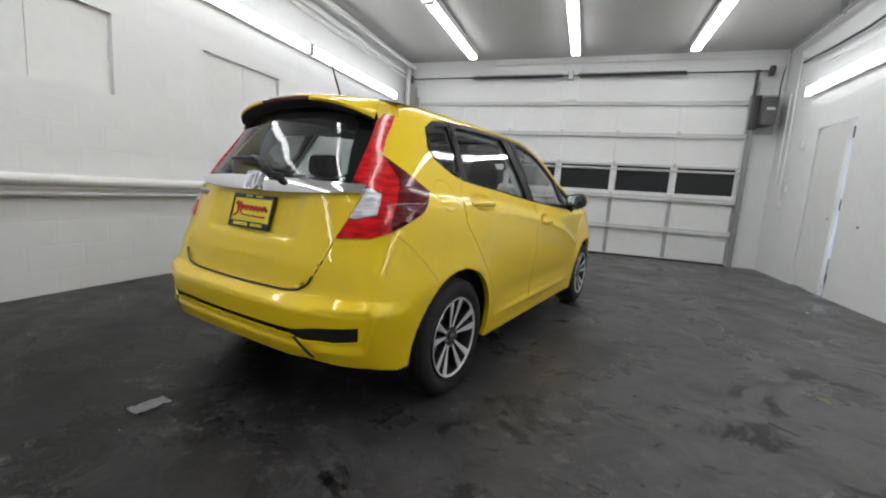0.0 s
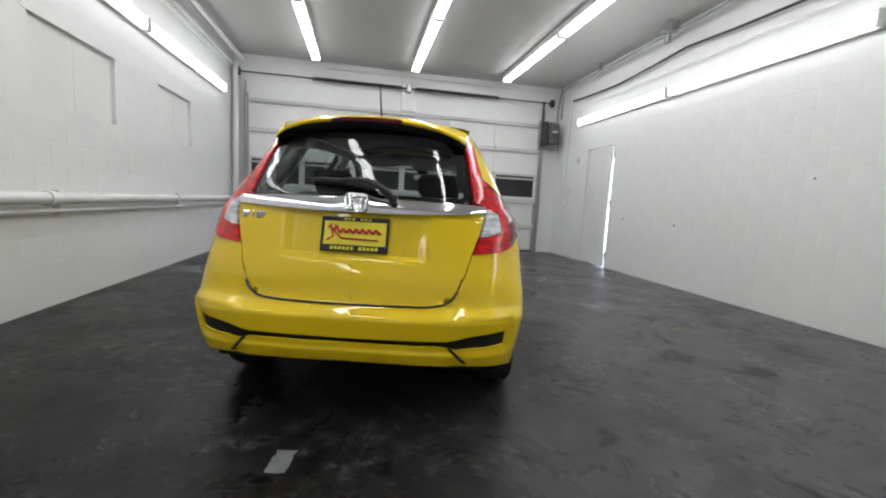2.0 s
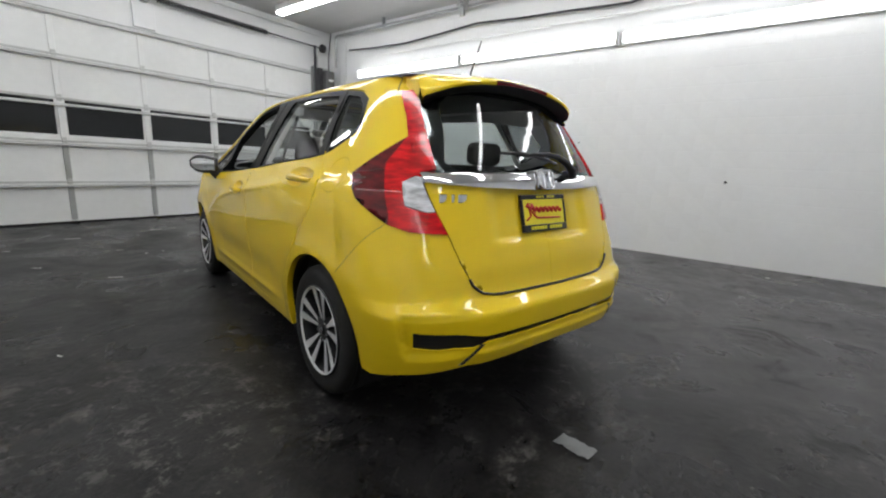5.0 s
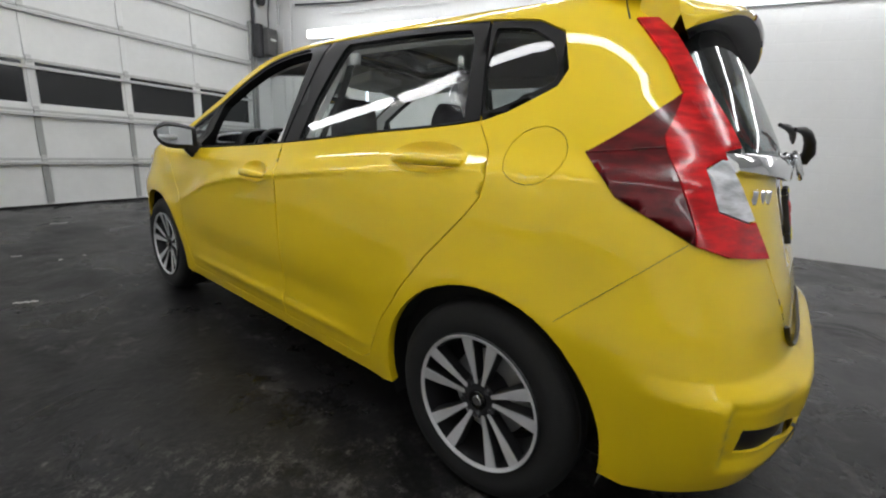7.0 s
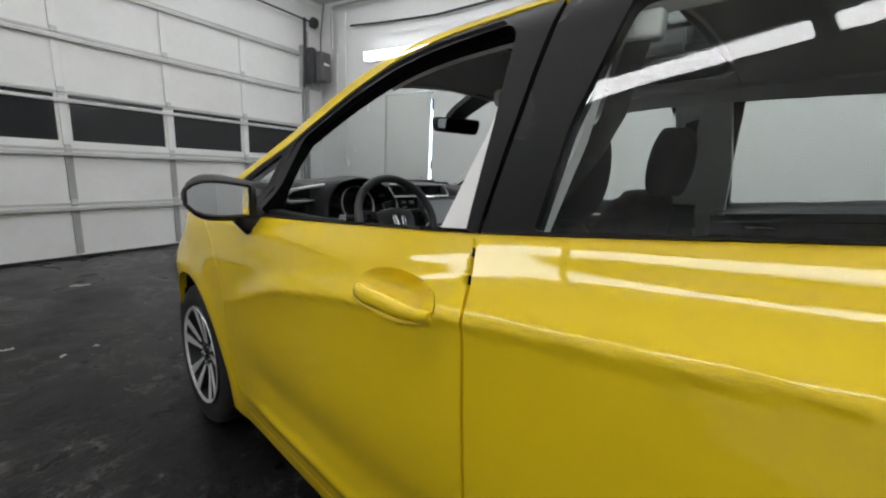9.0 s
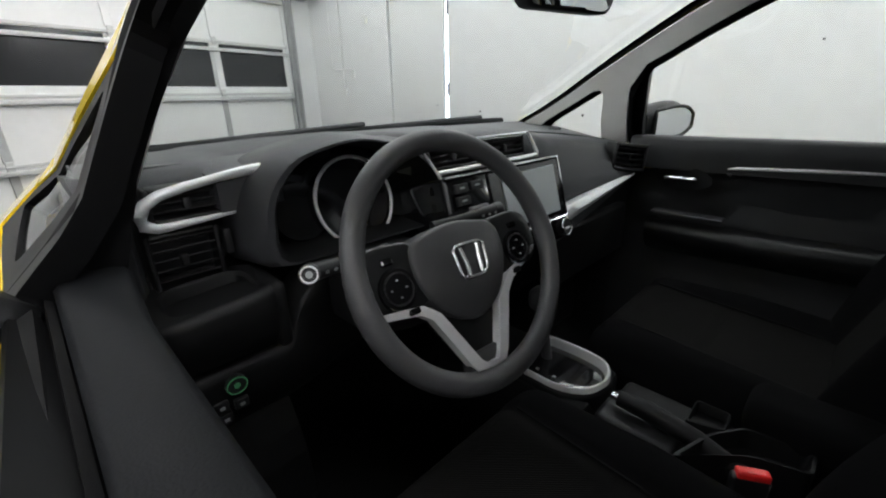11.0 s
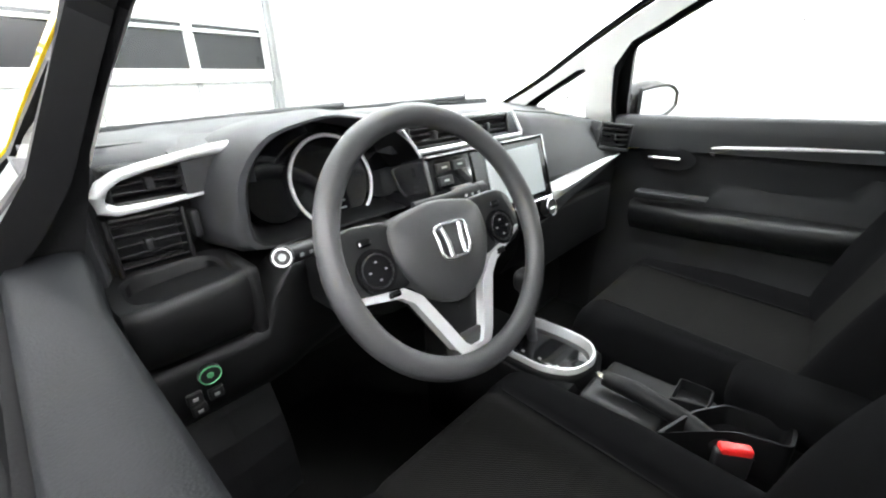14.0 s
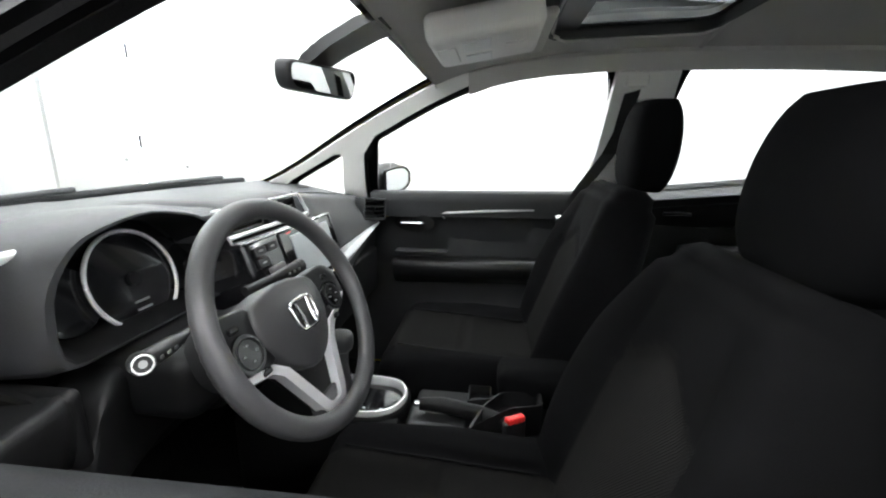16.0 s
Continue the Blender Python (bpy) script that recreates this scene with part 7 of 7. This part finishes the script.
def seat(cx, label, buckle_x=None, fwd=0.0, drop=0.0, broad=0.0):
    """A front seat with ribbed centre panels; its cushion's front edge lies at y 1.82."""
    st = part("front_seat", pad(cx - 0.22, cx + 0.22, 1.25, 1.75, 0.28, 0.42, 0.04), M_DASH2, car, label, smooth=50)

    across = [math.copysign(math.sin(math.pi / 2 * abs(t)) ** 0.9, t) for t in np.linspace(-1, 1, 41)]
    # cushion: rings across the car, swept from the front edge to the rear
    secs = []
    for i in range(46):
        u = i / 45
        y = 1.825 - 0.52 * u
        zc = 0.535 - 0.035 * u
        h = (0.078 if u > 0.06 else 0.05 + 0.028 * (u / 0.06) ** 0.5)
        w = 0.245 * (1 if u > 0.08 else 0.93 + 0.07 * (u / 0.08))
        ring = [(cx - w * 0.8, y, zc - h), (cx - w * 0.98, y, zc - h * 0.5)]
        for e in across:
            b = abs(e)
            z = h * (1 - b ** 6) ** 0.5
            z += 0.050 * max(0.0, (b - 0.54) / 0.46) ** 0.9 * (1 - max(0, (b - 0.84) / 0.16) ** 2) * min(1, 0.25 + 1.6 * u) - 0.007 * math.exp(-((b - 0.55) / 0.025) ** 2)
            z -= 0.009 * math.exp(-((u - 0.43) / 0.016) ** 2) * (b < 0.55)
            ring.append((cx + w * e, y, zc + z))
        secs.append(ring + [(cx + w * 0.98, y, zc - h * 0.5), (cx + w * 0.8, y, zc - h)])
    c = part("cushion", loft(secs), [M_CLOTH, M_RIBBED], st, smooth=60)
    for p in c.data.polygons:
        if abs(p.center.x - cx) < 0.135 and p.normal.z > 0.5:
            p.material_index = 1
    # backrest: rings swept up the lean
    secs = []
    for i in range(47):
        u = i / 46
        yc, z = 1.345 - (0.215 - fwd) * u, 0.50 + (0.575 - drop) * u
        w = 0.235 + 0.02 * math.sin(math.pi * min(1, u * 1.3)) + broad * min(1, u * 2) - (0.085 * max(0, (u - 0.62) / 0.38) ** 1.7)
        d = 0.075 - 0.018 * u
        if u > 0.93:
            w *= 0.96
            d *= 0.8 if u < 0.99 else 0.45
        ring = [(cx - w * 0.8, yc - d, z - d * 0.3), (cx - w * 0.98, yc - d * 0.5, z - d * 0.15)]
        for e in across:
            b = abs(e)
            y = d * (1 - b ** 6) ** 0.5
            y += 0.068 * max(0.0, (b - 0.5) / 0.5) ** 0.9 * (1 - max(0, (b - 0.80) / 0.20) ** 2) * math.sin(math.pi * (0.18 + 0.80 * u)) - 0.007 * math.exp(-((b - 0.52) / 0.025) ** 2) * (u < 0.86)
            y -= 0.008 * math.exp(-((u - 0.74 + 0.25 * b) / 0.016) ** 2) * (b < 0.5)
            ring.append((cx + w * e, yc + y, z + y * 0.3))
        secs.append(ring + [(cx + w * 0.98, yc - d * 0.5, z - d * 0.15), (cx + w * 0.8, yc - d, z - d * 0.3)])
    b = part("backrest", loft(secs), [M_CLOTH, M_RIBBED], st, smooth=60)
    for p in b.data.polygons:
        u = (p.center.z - 0.5) / 0.575
        if p.normal.y > 0.5 and u < 0.74 - 1.05 * abs(p.center.x - cx) and abs(p.center.x - cx) < 0.128:
            p.material_index = 1
    for e in (-1, 1):
        bm = bmesh.new()
        tube(bm, [(cx + e * 0.137, y, 0.612 - 0.035 * (1.82 - y) / 0.52) for y in np.linspace(1.79, 1.42, 14)], 0.0022, 6)
        part("seam", bm, M_SEAL, st, smooth=60)
    # head restraint on two posts
    secs = []
    for i in range(15):
        u = i / 14
        k = math.sin(math.pi * (0.05 + 0.90 * u)) ** 0.22
        w = 0.138 * k * (1 - 0.22 * u)
        d = 0.062 * k
        yc, z = 1.085 + fwd - 0.02 * u, 1.065 - drop + (0.235 - 0.4 * drop) * u
        secs.append([(cx + w * math.copysign(abs(math.cos(a)) ** 0.6, math.cos(a)), yc + d * math.copysign(abs(math.sin(a)) ** 0.7, math.sin(a)), z) for a in [2 * math.pi * j / 28 for j in range(28)]])
    part("headrest", loft(secs), M_CLOTH, st, smooth=60)
    for s in (-1, 1):
        bm = bmesh.new()
        cyl(bm, (cx + s * 0.06, 1.10 + fwd, 1.03), (cx + s * 0.06, 1.09 + fwd, 1.10), 0.006, 10)
        part("headrest_post", bm, M_CHROME, st)
    if buckle_x is None:
        return st
    bm = pad(-0.026, 0.026, -0.008, 0.008, -0.05, 0.0, 0.006, m=Matrix.Translation((buckle_x, 1.463, 0.606)) @ Matrix.Rotation(radians(-60), 4, "Z"))
    bk = part("buckle", bm, M_BLACK, st, smooth=50)
    part("buckle_button", pad(-0.022, 0.022, -0.007, 0.010, -0.004, 0.010, 0.004, m=Matrix.Translation((buckle_x, 1.461, 0.604)) @ Matrix.Rotation(radians(-60), 4, "Z")), M_REDPLASTIC, bk, "red buckle release button", smooth=50)
    return st


seats = [seat(-0.36, "black cloth driver's seat with ribbed centre panels", -0.100, 0.06, 0.048),
         seat(0.345, "black cloth passenger seat with ribbed centre panels", fwd=0.040, drop=0.006, broad=0.02)]
# rear bench
rb = part("rear_seat", pad(-0.60, 0.60, 0.35, 0.92, 0.40, 0.58, 0.06), M_CLOTH, car, "black cloth rear bench", smooth=60)
part("backrest", pad(-0.60, 0.60, -0.07, 0.07, 0, 0.60, 0.06, m=Matrix.Translation((0, 0.37, 0.52)) @ Matrix.Rotation(radians(20), 4, "X")), M_CLOTH, rb, smooth=60)
for x in (-0.33, 0.33):
    part("headrest", pad(x - 0.12, x + 0.12, 0.08, 0.19, 1.09, 1.23, 0.045), M_CLOTH, rb, smooth=60)

# belts
for s in (1, -1):
    pts = [(0.525, 1.11, 1.37), (0.568, 1.128, 1.22), (0.598, 1.150, 1.15), (0.604, 1.222, 1.043), (0.600, 1.288, 0.925), (0.622, 1.27, 0.80), (0.64, 1.20, 0.45)]
    if s < 0:
        pts = [(x, y - 0.16, z) for x, y, z in pts]
    rows = [[Vector((s * (x - 0.002), y - 0.022, z)), Vector((s * (x + 0.002), y + 0.022, z))] for x, y, z in pts]
    bm = grid_mesh(rows)
    r = bmesh.ops.solidify(bm, geom=bm.faces[:], thickness=0.002)
    blt = part("seat_belt", bm, M_BELT, car, "black seat belt with a bright tongue")
    part("belt_tongue", pad(*sorted((s * 0.580, s * 0.612)), *((1.268, 1.312) if s > 0 else (1.108, 1.152)), 0.908, 0.942, 0.008), M_CHROME, blt, smooth=40)
    part("belt_anchor", pad(*sorted((s * 0.502, s * 0.535)), *((1.075, 1.145) if s > 0 else (0.915, 0.985)), 1.35, 1.40, 0.01), M_PILLAR, blt, smooth=40)

# mirror, overhead console
MM = Matrix.Translation((0.075, 1.912, 1.312)) @ Matrix.Rotation(radians(-20), 4, "Z") @ Matrix.Rotation(radians(6), 4, "X")
mir = part("interior_mirror", plate_bm(fillet([(-0.115, 0.03), (0.115, 0.034), (0.105, -0.034), (-0.105, -0.03)], 0.025), 0.0, 0.035, MM), M_BLACK, car, "black framed interior mirror", smooth=50)
loop = fillet([(-0.104, 0.024), (0.104, 0.028), (0.095, -0.028), (-0.095, -0.024)], 0.02)
bm = bmesh.new()
bm.faces.new([bm.verts.new(MM @ Vector((x, -0.0025, z))) for x, z in loop])
part("mirror_glass", bm, M_MIRROR, mir, "silver mirror glass")
bm = bmesh.new()
tube(bm, [MM @ Vector((0, 0.03, 0.0)), MM @ Vector((0, 0.06, 0.03)), Vector((0.085, 1.93, 1.375))], [0.012, 0.012, 0.02], 10)
part("mirror_stem", bm, M_BLACK, mir, smooth=50)
secs = [[Vector((0.075 + dx * w, y + dy, z + dz)) for dx, dy, dz in ((-1, 0, 0), (1, 0, 0), (0.9, 0.02, 0.018), (-0.9, 0.02, 0.018))] for w, y, z in ((0.028, 1.955, 1.315), (0.045, 1.925, 1.342), (0.055, 1.875, 1.372), (0.060, 1.80, 1.408), (0.062, 1.76, 1.420))]
part("mirror_base_cover", loft(secs), M_BLACK, mir, "dark cover between mirror and roof", smooth=50)
OM = Matrix.Translation((0.13, 1.545, 1.405)) @ Matrix.Rotation(radians(-9), 4, "X")
oc = part("overhead_console", pad(-0.13, 0.13, -0.11, 0.13, -0.022, 0.04, 0.018, m=OM), M_PILLAR, liner, "grey overhead console with map lamps", smooth=50)
for x in (-0.06, 0.06):
    part("map_lamp", boxbm(x - 0.04, x + 0.04, 0.0, 0.06, -0.0255, -0.02, 0.003, m=OM), M_WHITE, oc)
part("sunroof_switch", boxbm(-0.035, 0.035, -0.075, -0.03, -0.0255, -0.02, 0.003, m=OM), M_PILLAR, oc)
part("console_pocket", boxbm(-0.07, 0.07, 0.075, 0.115, -0.0245, -0.02, 0.003, m=OM), M_PILLAR, oc)
# windscreen wipers at the foot of the screen
for x0, x1 in ((-0.55, 0.05), (-0.02, 0.55)):
    bm = bmesh.new()
    tube(bm, [screen_pt(x / 0.72, 0.02 + 0.10 * (x - x0)) + Vector((0, 0.012, 0.016)) for x in np.linspace(x0, x1, 8)], 0.008, 8)
    part("front_wiper", bm, M_BLACK, car, "black windscreen wiper", smooth=50)
part("cowl", loft([[(x, 2.52 + 0.12 * (1 - (x / 0.7) ** 2), 1.01), (x, 2.66 + 0.10 * (1 - (x / 0.7) ** 2), 0.985), (x, 2.66, 0.9), (x, 2.5, 0.9)] for x in np.linspace(-0.66, 0.66, 15)]), M_BLACK, car, smooth=40)

# ---- fixtures of the garage ----
def run(name, pts, r, material, label, category="pipe", n=12):
    """A pipe or cable along points of the room."""
    bm = bmesh.new()
    tube(bm, pts, r, n)
    ob = part(name, bm, material, None, label, ROOM, smooth=60)
    return tagged(ob, label, category)


def corner(*pts, r=0.06, n=5):
    """Points with rounded bends."""
    pts = [Vector(p) for p in pts]
    out = [pts[0]]
    for a, b, c in zip(pts, pts[1:], pts[2:]):
        u, v = (a - b).normalized(), (c - b).normalized()
        p, q = b + u * r, b + v * r
        out += [(1 - t) ** 2 * p + 2 * t * (1 - t) * b + t * t * q for t in [i / n for i in range(n + 1)]]
    return out + [pts[-1]]


# water pipes along the side wall with the boarded windows
big = run("water_pipe", corner((U0 + 0.10, V0, 0.93), (U0 + 0.10, 6.55, 0.93), (U0 + 0.10, 6.55, 3.7), r=0.1), 0.05, M_WALL2, "thick white painted pipe along the block wall")
for v in (-3.4, -1.0, 1.4, 3.8, 6.2):
    bm = bmesh.new()
    cyl(bm, (U0 + 0.10, v - 0.04, 0.93), (U0 + 0.10, v + 0.04, 0.93), 0.062, 18)
    part("coupling", bm, M_WALL2, big, smooth=40)
    part("bracket", boxbm(U0 + 0.002, U0 + 0.06, v + 0.18, v + 0.21, 0.78, 1.0, 0.004), M_WALL2, big)
thin = run("thin_pipe", [(U0 + 0.06, V0, 0.82), (U0 + 0.06, 6.3, 0.82)], 0.018, M_WALL2, "thin white painted pipe below the thick one")
bm = bmesh.new()
cyl(bm, (U0 + 0.06, -0.9, 0.82), (U0 + 0.16, -0.9, 0.78), 0.016, 10)
cyl(bm, (U0 + 0.06, -0.9, 0.76), (U0 + 0.06, -0.9, 0.86), 0.026, 12)
part("valve", bm, M_GREYMETAL, thin, smooth=40)

# pipes and conduits under the ceiling
run("sprinkler_pipe", [(U0 + 0.22, V0, ZC - 0.16), (U0 + 0.22, 6.6, ZC - 0.16)], 0.035, M_WALL2, "white painted pipe under the ceiling edge")
run("conduit", [(U0 + 0.05, V0, 3.42), (U0 + 0.05, 6.6, 3.42)], 0.014, M_WALL2, "thin white conduit high on the wall", "conduit")
ledge_w = rpart("trim", boxbm(U0, U0 + 0.09, V0, V1 - 0.2, 3.50, 3.56, 0.006), M_WALL2, label="white painted ledge high on the side wall", kind="structure")
a = run("conduit", corner((4.25, V0, 3.68), (4.25, 6.35, 3.68), (4.25, 6.35, 3.05), r=0.08), 0.02, M_GREYMETAL, "grey metal conduit under the ceiling", "conduit")
for v in (-1.2, 0.9, 2.97, 4.9):
    part("strap", boxbm(4.215, 4.285, v - 0.015, v + 0.015, 3.655, ZC, 0.003), M_GREYMETAL, a)
bm = boxbm(4.10, 4.16, 2.93, 3.01, 3.50, ZC, 0.006)
box(bm, 4.02, 4.24, 2.93, 3.01, 3.62, 3.66, 0.006)
tagged(part("hanger_bracket", bm, M_GREYMETAL, None, "grey steel bracket hanging from the ceiling", ROOM), "grey steel bracket hanging from the ceiling", "bracket")
run("cable", [(4.33, V0 + 0.8 * k, 3.36 + 0.05 * math.sin(k * 1.3) + 0.02 * math.sin(k * 2.9)) for k in range(16)], 0.017, M_DARKMETAL, "dark cable sagging along the wall top", "cable", 8)
run("conduit", [(4.33, -3.0, 3.18), (4.33, 5.2, 3.18)], 0.011, M_WALL2, "thin white conduit above the wall lamps", "conduit")
run("conduit", corner((4.36, 6.15, 3.60), (4.36, 6.15, 2.2), (4.36, 6.15, 1.25), r=0.05), 0.013, M_WALL2, "white conduit down to a switch box", "conduit")
run("conduit", corner((4.36, 6.35, 3.0), (4.36, 6.35, 1.5), (4.36, 6.0, 1.5), r=0.05), 0.011, M_WALL2, "white conduit with a bend", "conduit")
run("cable", corner((U1 - 0.02, 6.66, ZC), (U1 - 0.10, 6.66, 3.3), (U1 - 0.10, 6.66, 2.9), r=0.08), 0.01, M_DARKMETAL, "dark cable to the door opener", "cable", 8)
run("conduit", [(-0.9, 6.70, 3.70), (4.2, 6.70, 3.70)], 0.016, M_WALL2, "white conduit along the ceiling corner", "conduit")


def wall_box(v, z, w, h, d, material, label, category):
    ob = part("wall_box", boxbm(U1 - d, U1, v - w / 2, v + w / 2, z - h / 2, z + h / 2, 0.004), material, None, label, ROOM)
    part("cover", boxbm(U1 - d - 0.004, U1 - d - 0.0005, v - w * 0.42, v + w * 0.42, z - h * 0.42, z + h * 0.42, 0.0015), material, ob)
    for k in (-1, 1):
        bm = bmesh.new()
        cyl(bm, (U1 - d - 0.006, v, z + k * h * 0.3), (U1 - d - 0.002, v, z + k * h * 0.3), 0.004, 8)
        part("screw", bm, M_GREYMETAL, ob)
    return tagged(ob, label, category)


wall_box(5.70, 2.09, 0.07, 0.11, 0.04, M_WALL2, "small white junction box on the block wall", "box")
wall_box(6.15, 1.20, 0.08, 0.12, 0.05, M_WALL2, "white painted switch box beside the door", "switch")
wall_box(6.0, 1.44, 0.07, 0.11, 0.04, M_WALL2, "white outlet box on the wall", "outlet")
# dark knocks and plugs in the wall
for v, z, r in ((-1.0, 1.02, 0.014), (3.98, 0.94, 0.011), (2.75, 0.90, 0.012), (0.9, 1.5, 0.008)):
    bm = bmesh.new()
    cyl(bm, (U1 - 0.012, v, z), (U1 + 0.002, v, z), r, 12, r * 1.3)
    tagged(part("wall_plug", bm, M_DARKMETAL, None, "small dark plug in the white wall", ROOM, smooth=40), "small dark plug in the white wall", "plug", "wall plugs")

# ---- litter on the floor ----
M_FILM = mat("milky_plastic", (0.42, 0.43, 0.44), 0.3, vary=0.35, scale=14.0, fine=90.0, bump=0.3)
M_PAPER = mat("paper_scrap", (0.72, 0.71, 0.68), 0.7, vary=0.2, scale=20.0, fine=120.0)
M_LEAF = mat("dry_leaf", (0.30, 0.34, 0.12), 0.7, vary=0.4, scale=40.0, fine=200.0)
rng = random.Random(5)


def scrap(name, x, y, w, l, turn, material, label, category, curl=0.008, n=9, group=""):
    """A thin crumpled sheet lying on the floor."""
    m = Matrix.Translation((x, y, 0.002)) @ Matrix.Rotation(radians(turn), 4, "Z")
    f = [rng.uniform(0.8, 1.0) for _ in range(n)]
    h = [rng.uniform(0, curl) for _ in range(n)]
    rows = [[m @ Vector((w * (j / 3 - 0.5) * f[i], l * (i / (n - 1) - 0.5) + 0.02 * l * (f[i] - 0.9), h[i] * (0.3 + 0.7 * abs(j - 1.5) / 1.5))) for j in range(4)] for i in range(n)]
    bm = grid_mesh(rows)
    bmesh.ops.solidify(bm, geom=bm.faces[:], thickness=0.0015)
    return tagged(part(name, bm, material, None, label, smooth=50), label, category, group)


scrap("plastic_strip", -0.176, -0.985, 0.085, 0.15, 4, M_FILM, "crumpled strip of milky clear plastic on the floor", "plastic strip", 0.010)
scrap("leaf", 2.54, 1.28, 0.035, 0.07, 60, M_LEAF, "small green-brown dry leaf on the floor", "leaf", 0.012)
for x, y, w, l, a in ((-1.505, 2.74, 0.035, 0.11, 75), (-0.965, 5.38, 0.05, 0.14, 80), (-1.845, 5.0, 0.05, 0.15, 95), (-2.05, 3.42, 0.03, 0.07, 60), (-1.42, 4.0, 0.03, 0.06, 100), (-1.79, 1.09, 0.012, 0.04, 30),
                      (-1.2, 3.7, 0.02, 0.04, 130), (-1.05, 3.75, 0.02, 0.03, 60), (-2.35, 4.4, 0.03, 0.06, 80), (4.1, -0.65, 0.04, 0.07, 110), (2.9, 4.0, 0.03, 0.05, 15), (3.6, 1.6, 0.02, 0.03, 75)):
    scrap("paper_scrap", x, y, w, l, a, M_PAPER, "small white scrap of paper on the floor", "scrap", group="scraps on the floor")

# ---- the blocks of the side walls ----
BL, BH, BJ = 0.40, 0.20, 0.005


def block_mesh(w):
    """A painted wall block with worn front edges, facing +x."""
    a, b = w / 2 - BJ, BH / 2 - BJ / 2
    e = 0.010
    v = [(-0.004, s * a, t * b) for s, t in ((-1, -1), (1, -1), (1, 1), (-1, 1))] + [(0.0004, s * a, t * b) for s, t in ((-1, -1), (1, -1), (1, 1), (-1, 1))] + [(0.0012, s * (a - e), t * (b - e)) for s, t in ((-1, -1), (1, -1), (1, 1), (-1, 1))]
    f = [(8, 9, 10, 11)] + [(k + i, k + (i + 1) % 4, k + 4 + (i + 1) % 4, k + 4 + i) for k in (0, 4) for i in range(4)]
    me = bpy.data.meshes.new("block")
    me.from_pydata(v, [], f)
    me.materials.append(M_WALL)
    return me


def blocks(wall, u, facing, gaps, near):
    """Courses of blocks on a wall; those in the stretch near are objects of their own."""
    full = block_mesh(BL)
    turn = Matrix.Rotation(0 if facing > 0 else math.pi, 4, "Z")
    V, F = [], []
    base = [x.co.copy() for x in full.vertices]
    faces = [tuple(p.vertices) for p in full.polygons]
    count = 0
    for r in range(int(ZC / BH)):
        z = (r + 0.5) * BH
        v = V0 + 0.2 + (0.2 if r % 2 else 0.0)
        while v < V1 - 0.2:
            if not any(v + BL / 2 > a and v - BL / 2 < b and z + BH / 2 > c and z - BH / 2 < d for a, b, c, d in gaps):
                m = Matrix.Translation((u, v, z)) @ turn
                if near[0] < v < near[1] and near[2] < z < near[3] and count < 290:
                    ob = new("block", full)
                    ob.parent = wall
                    ob.matrix_basis = m
                    count += 1
                else:
                    k = len(V)
                    V += [m @ c for c in base]
                    F += [tuple(k + i for i in q) for q in faces]
            v += BL
    me = bpy.data.meshes.new("far_blocks")
    me.from_pydata([tuple(c) for c in V], [], F)
    me.materials.append(M_WALL)
    ob = new("far_blocks", me)
    ob.parent = wall
    ob["kind"] = "stuff"


blocks(wall_w, U0, 1, [(a - 0.06, b + 0.06, WZ0, WZ1 + 0.05) for a, b in WINS], (-2.0, 5.0, 0.4, 2.6))
blocks(wall_e, U1, -1, [(D0 - 0.02, D1 + 0.02, 0.0, DZ)], (-1.0, 6.0, 0.2, 2.4))
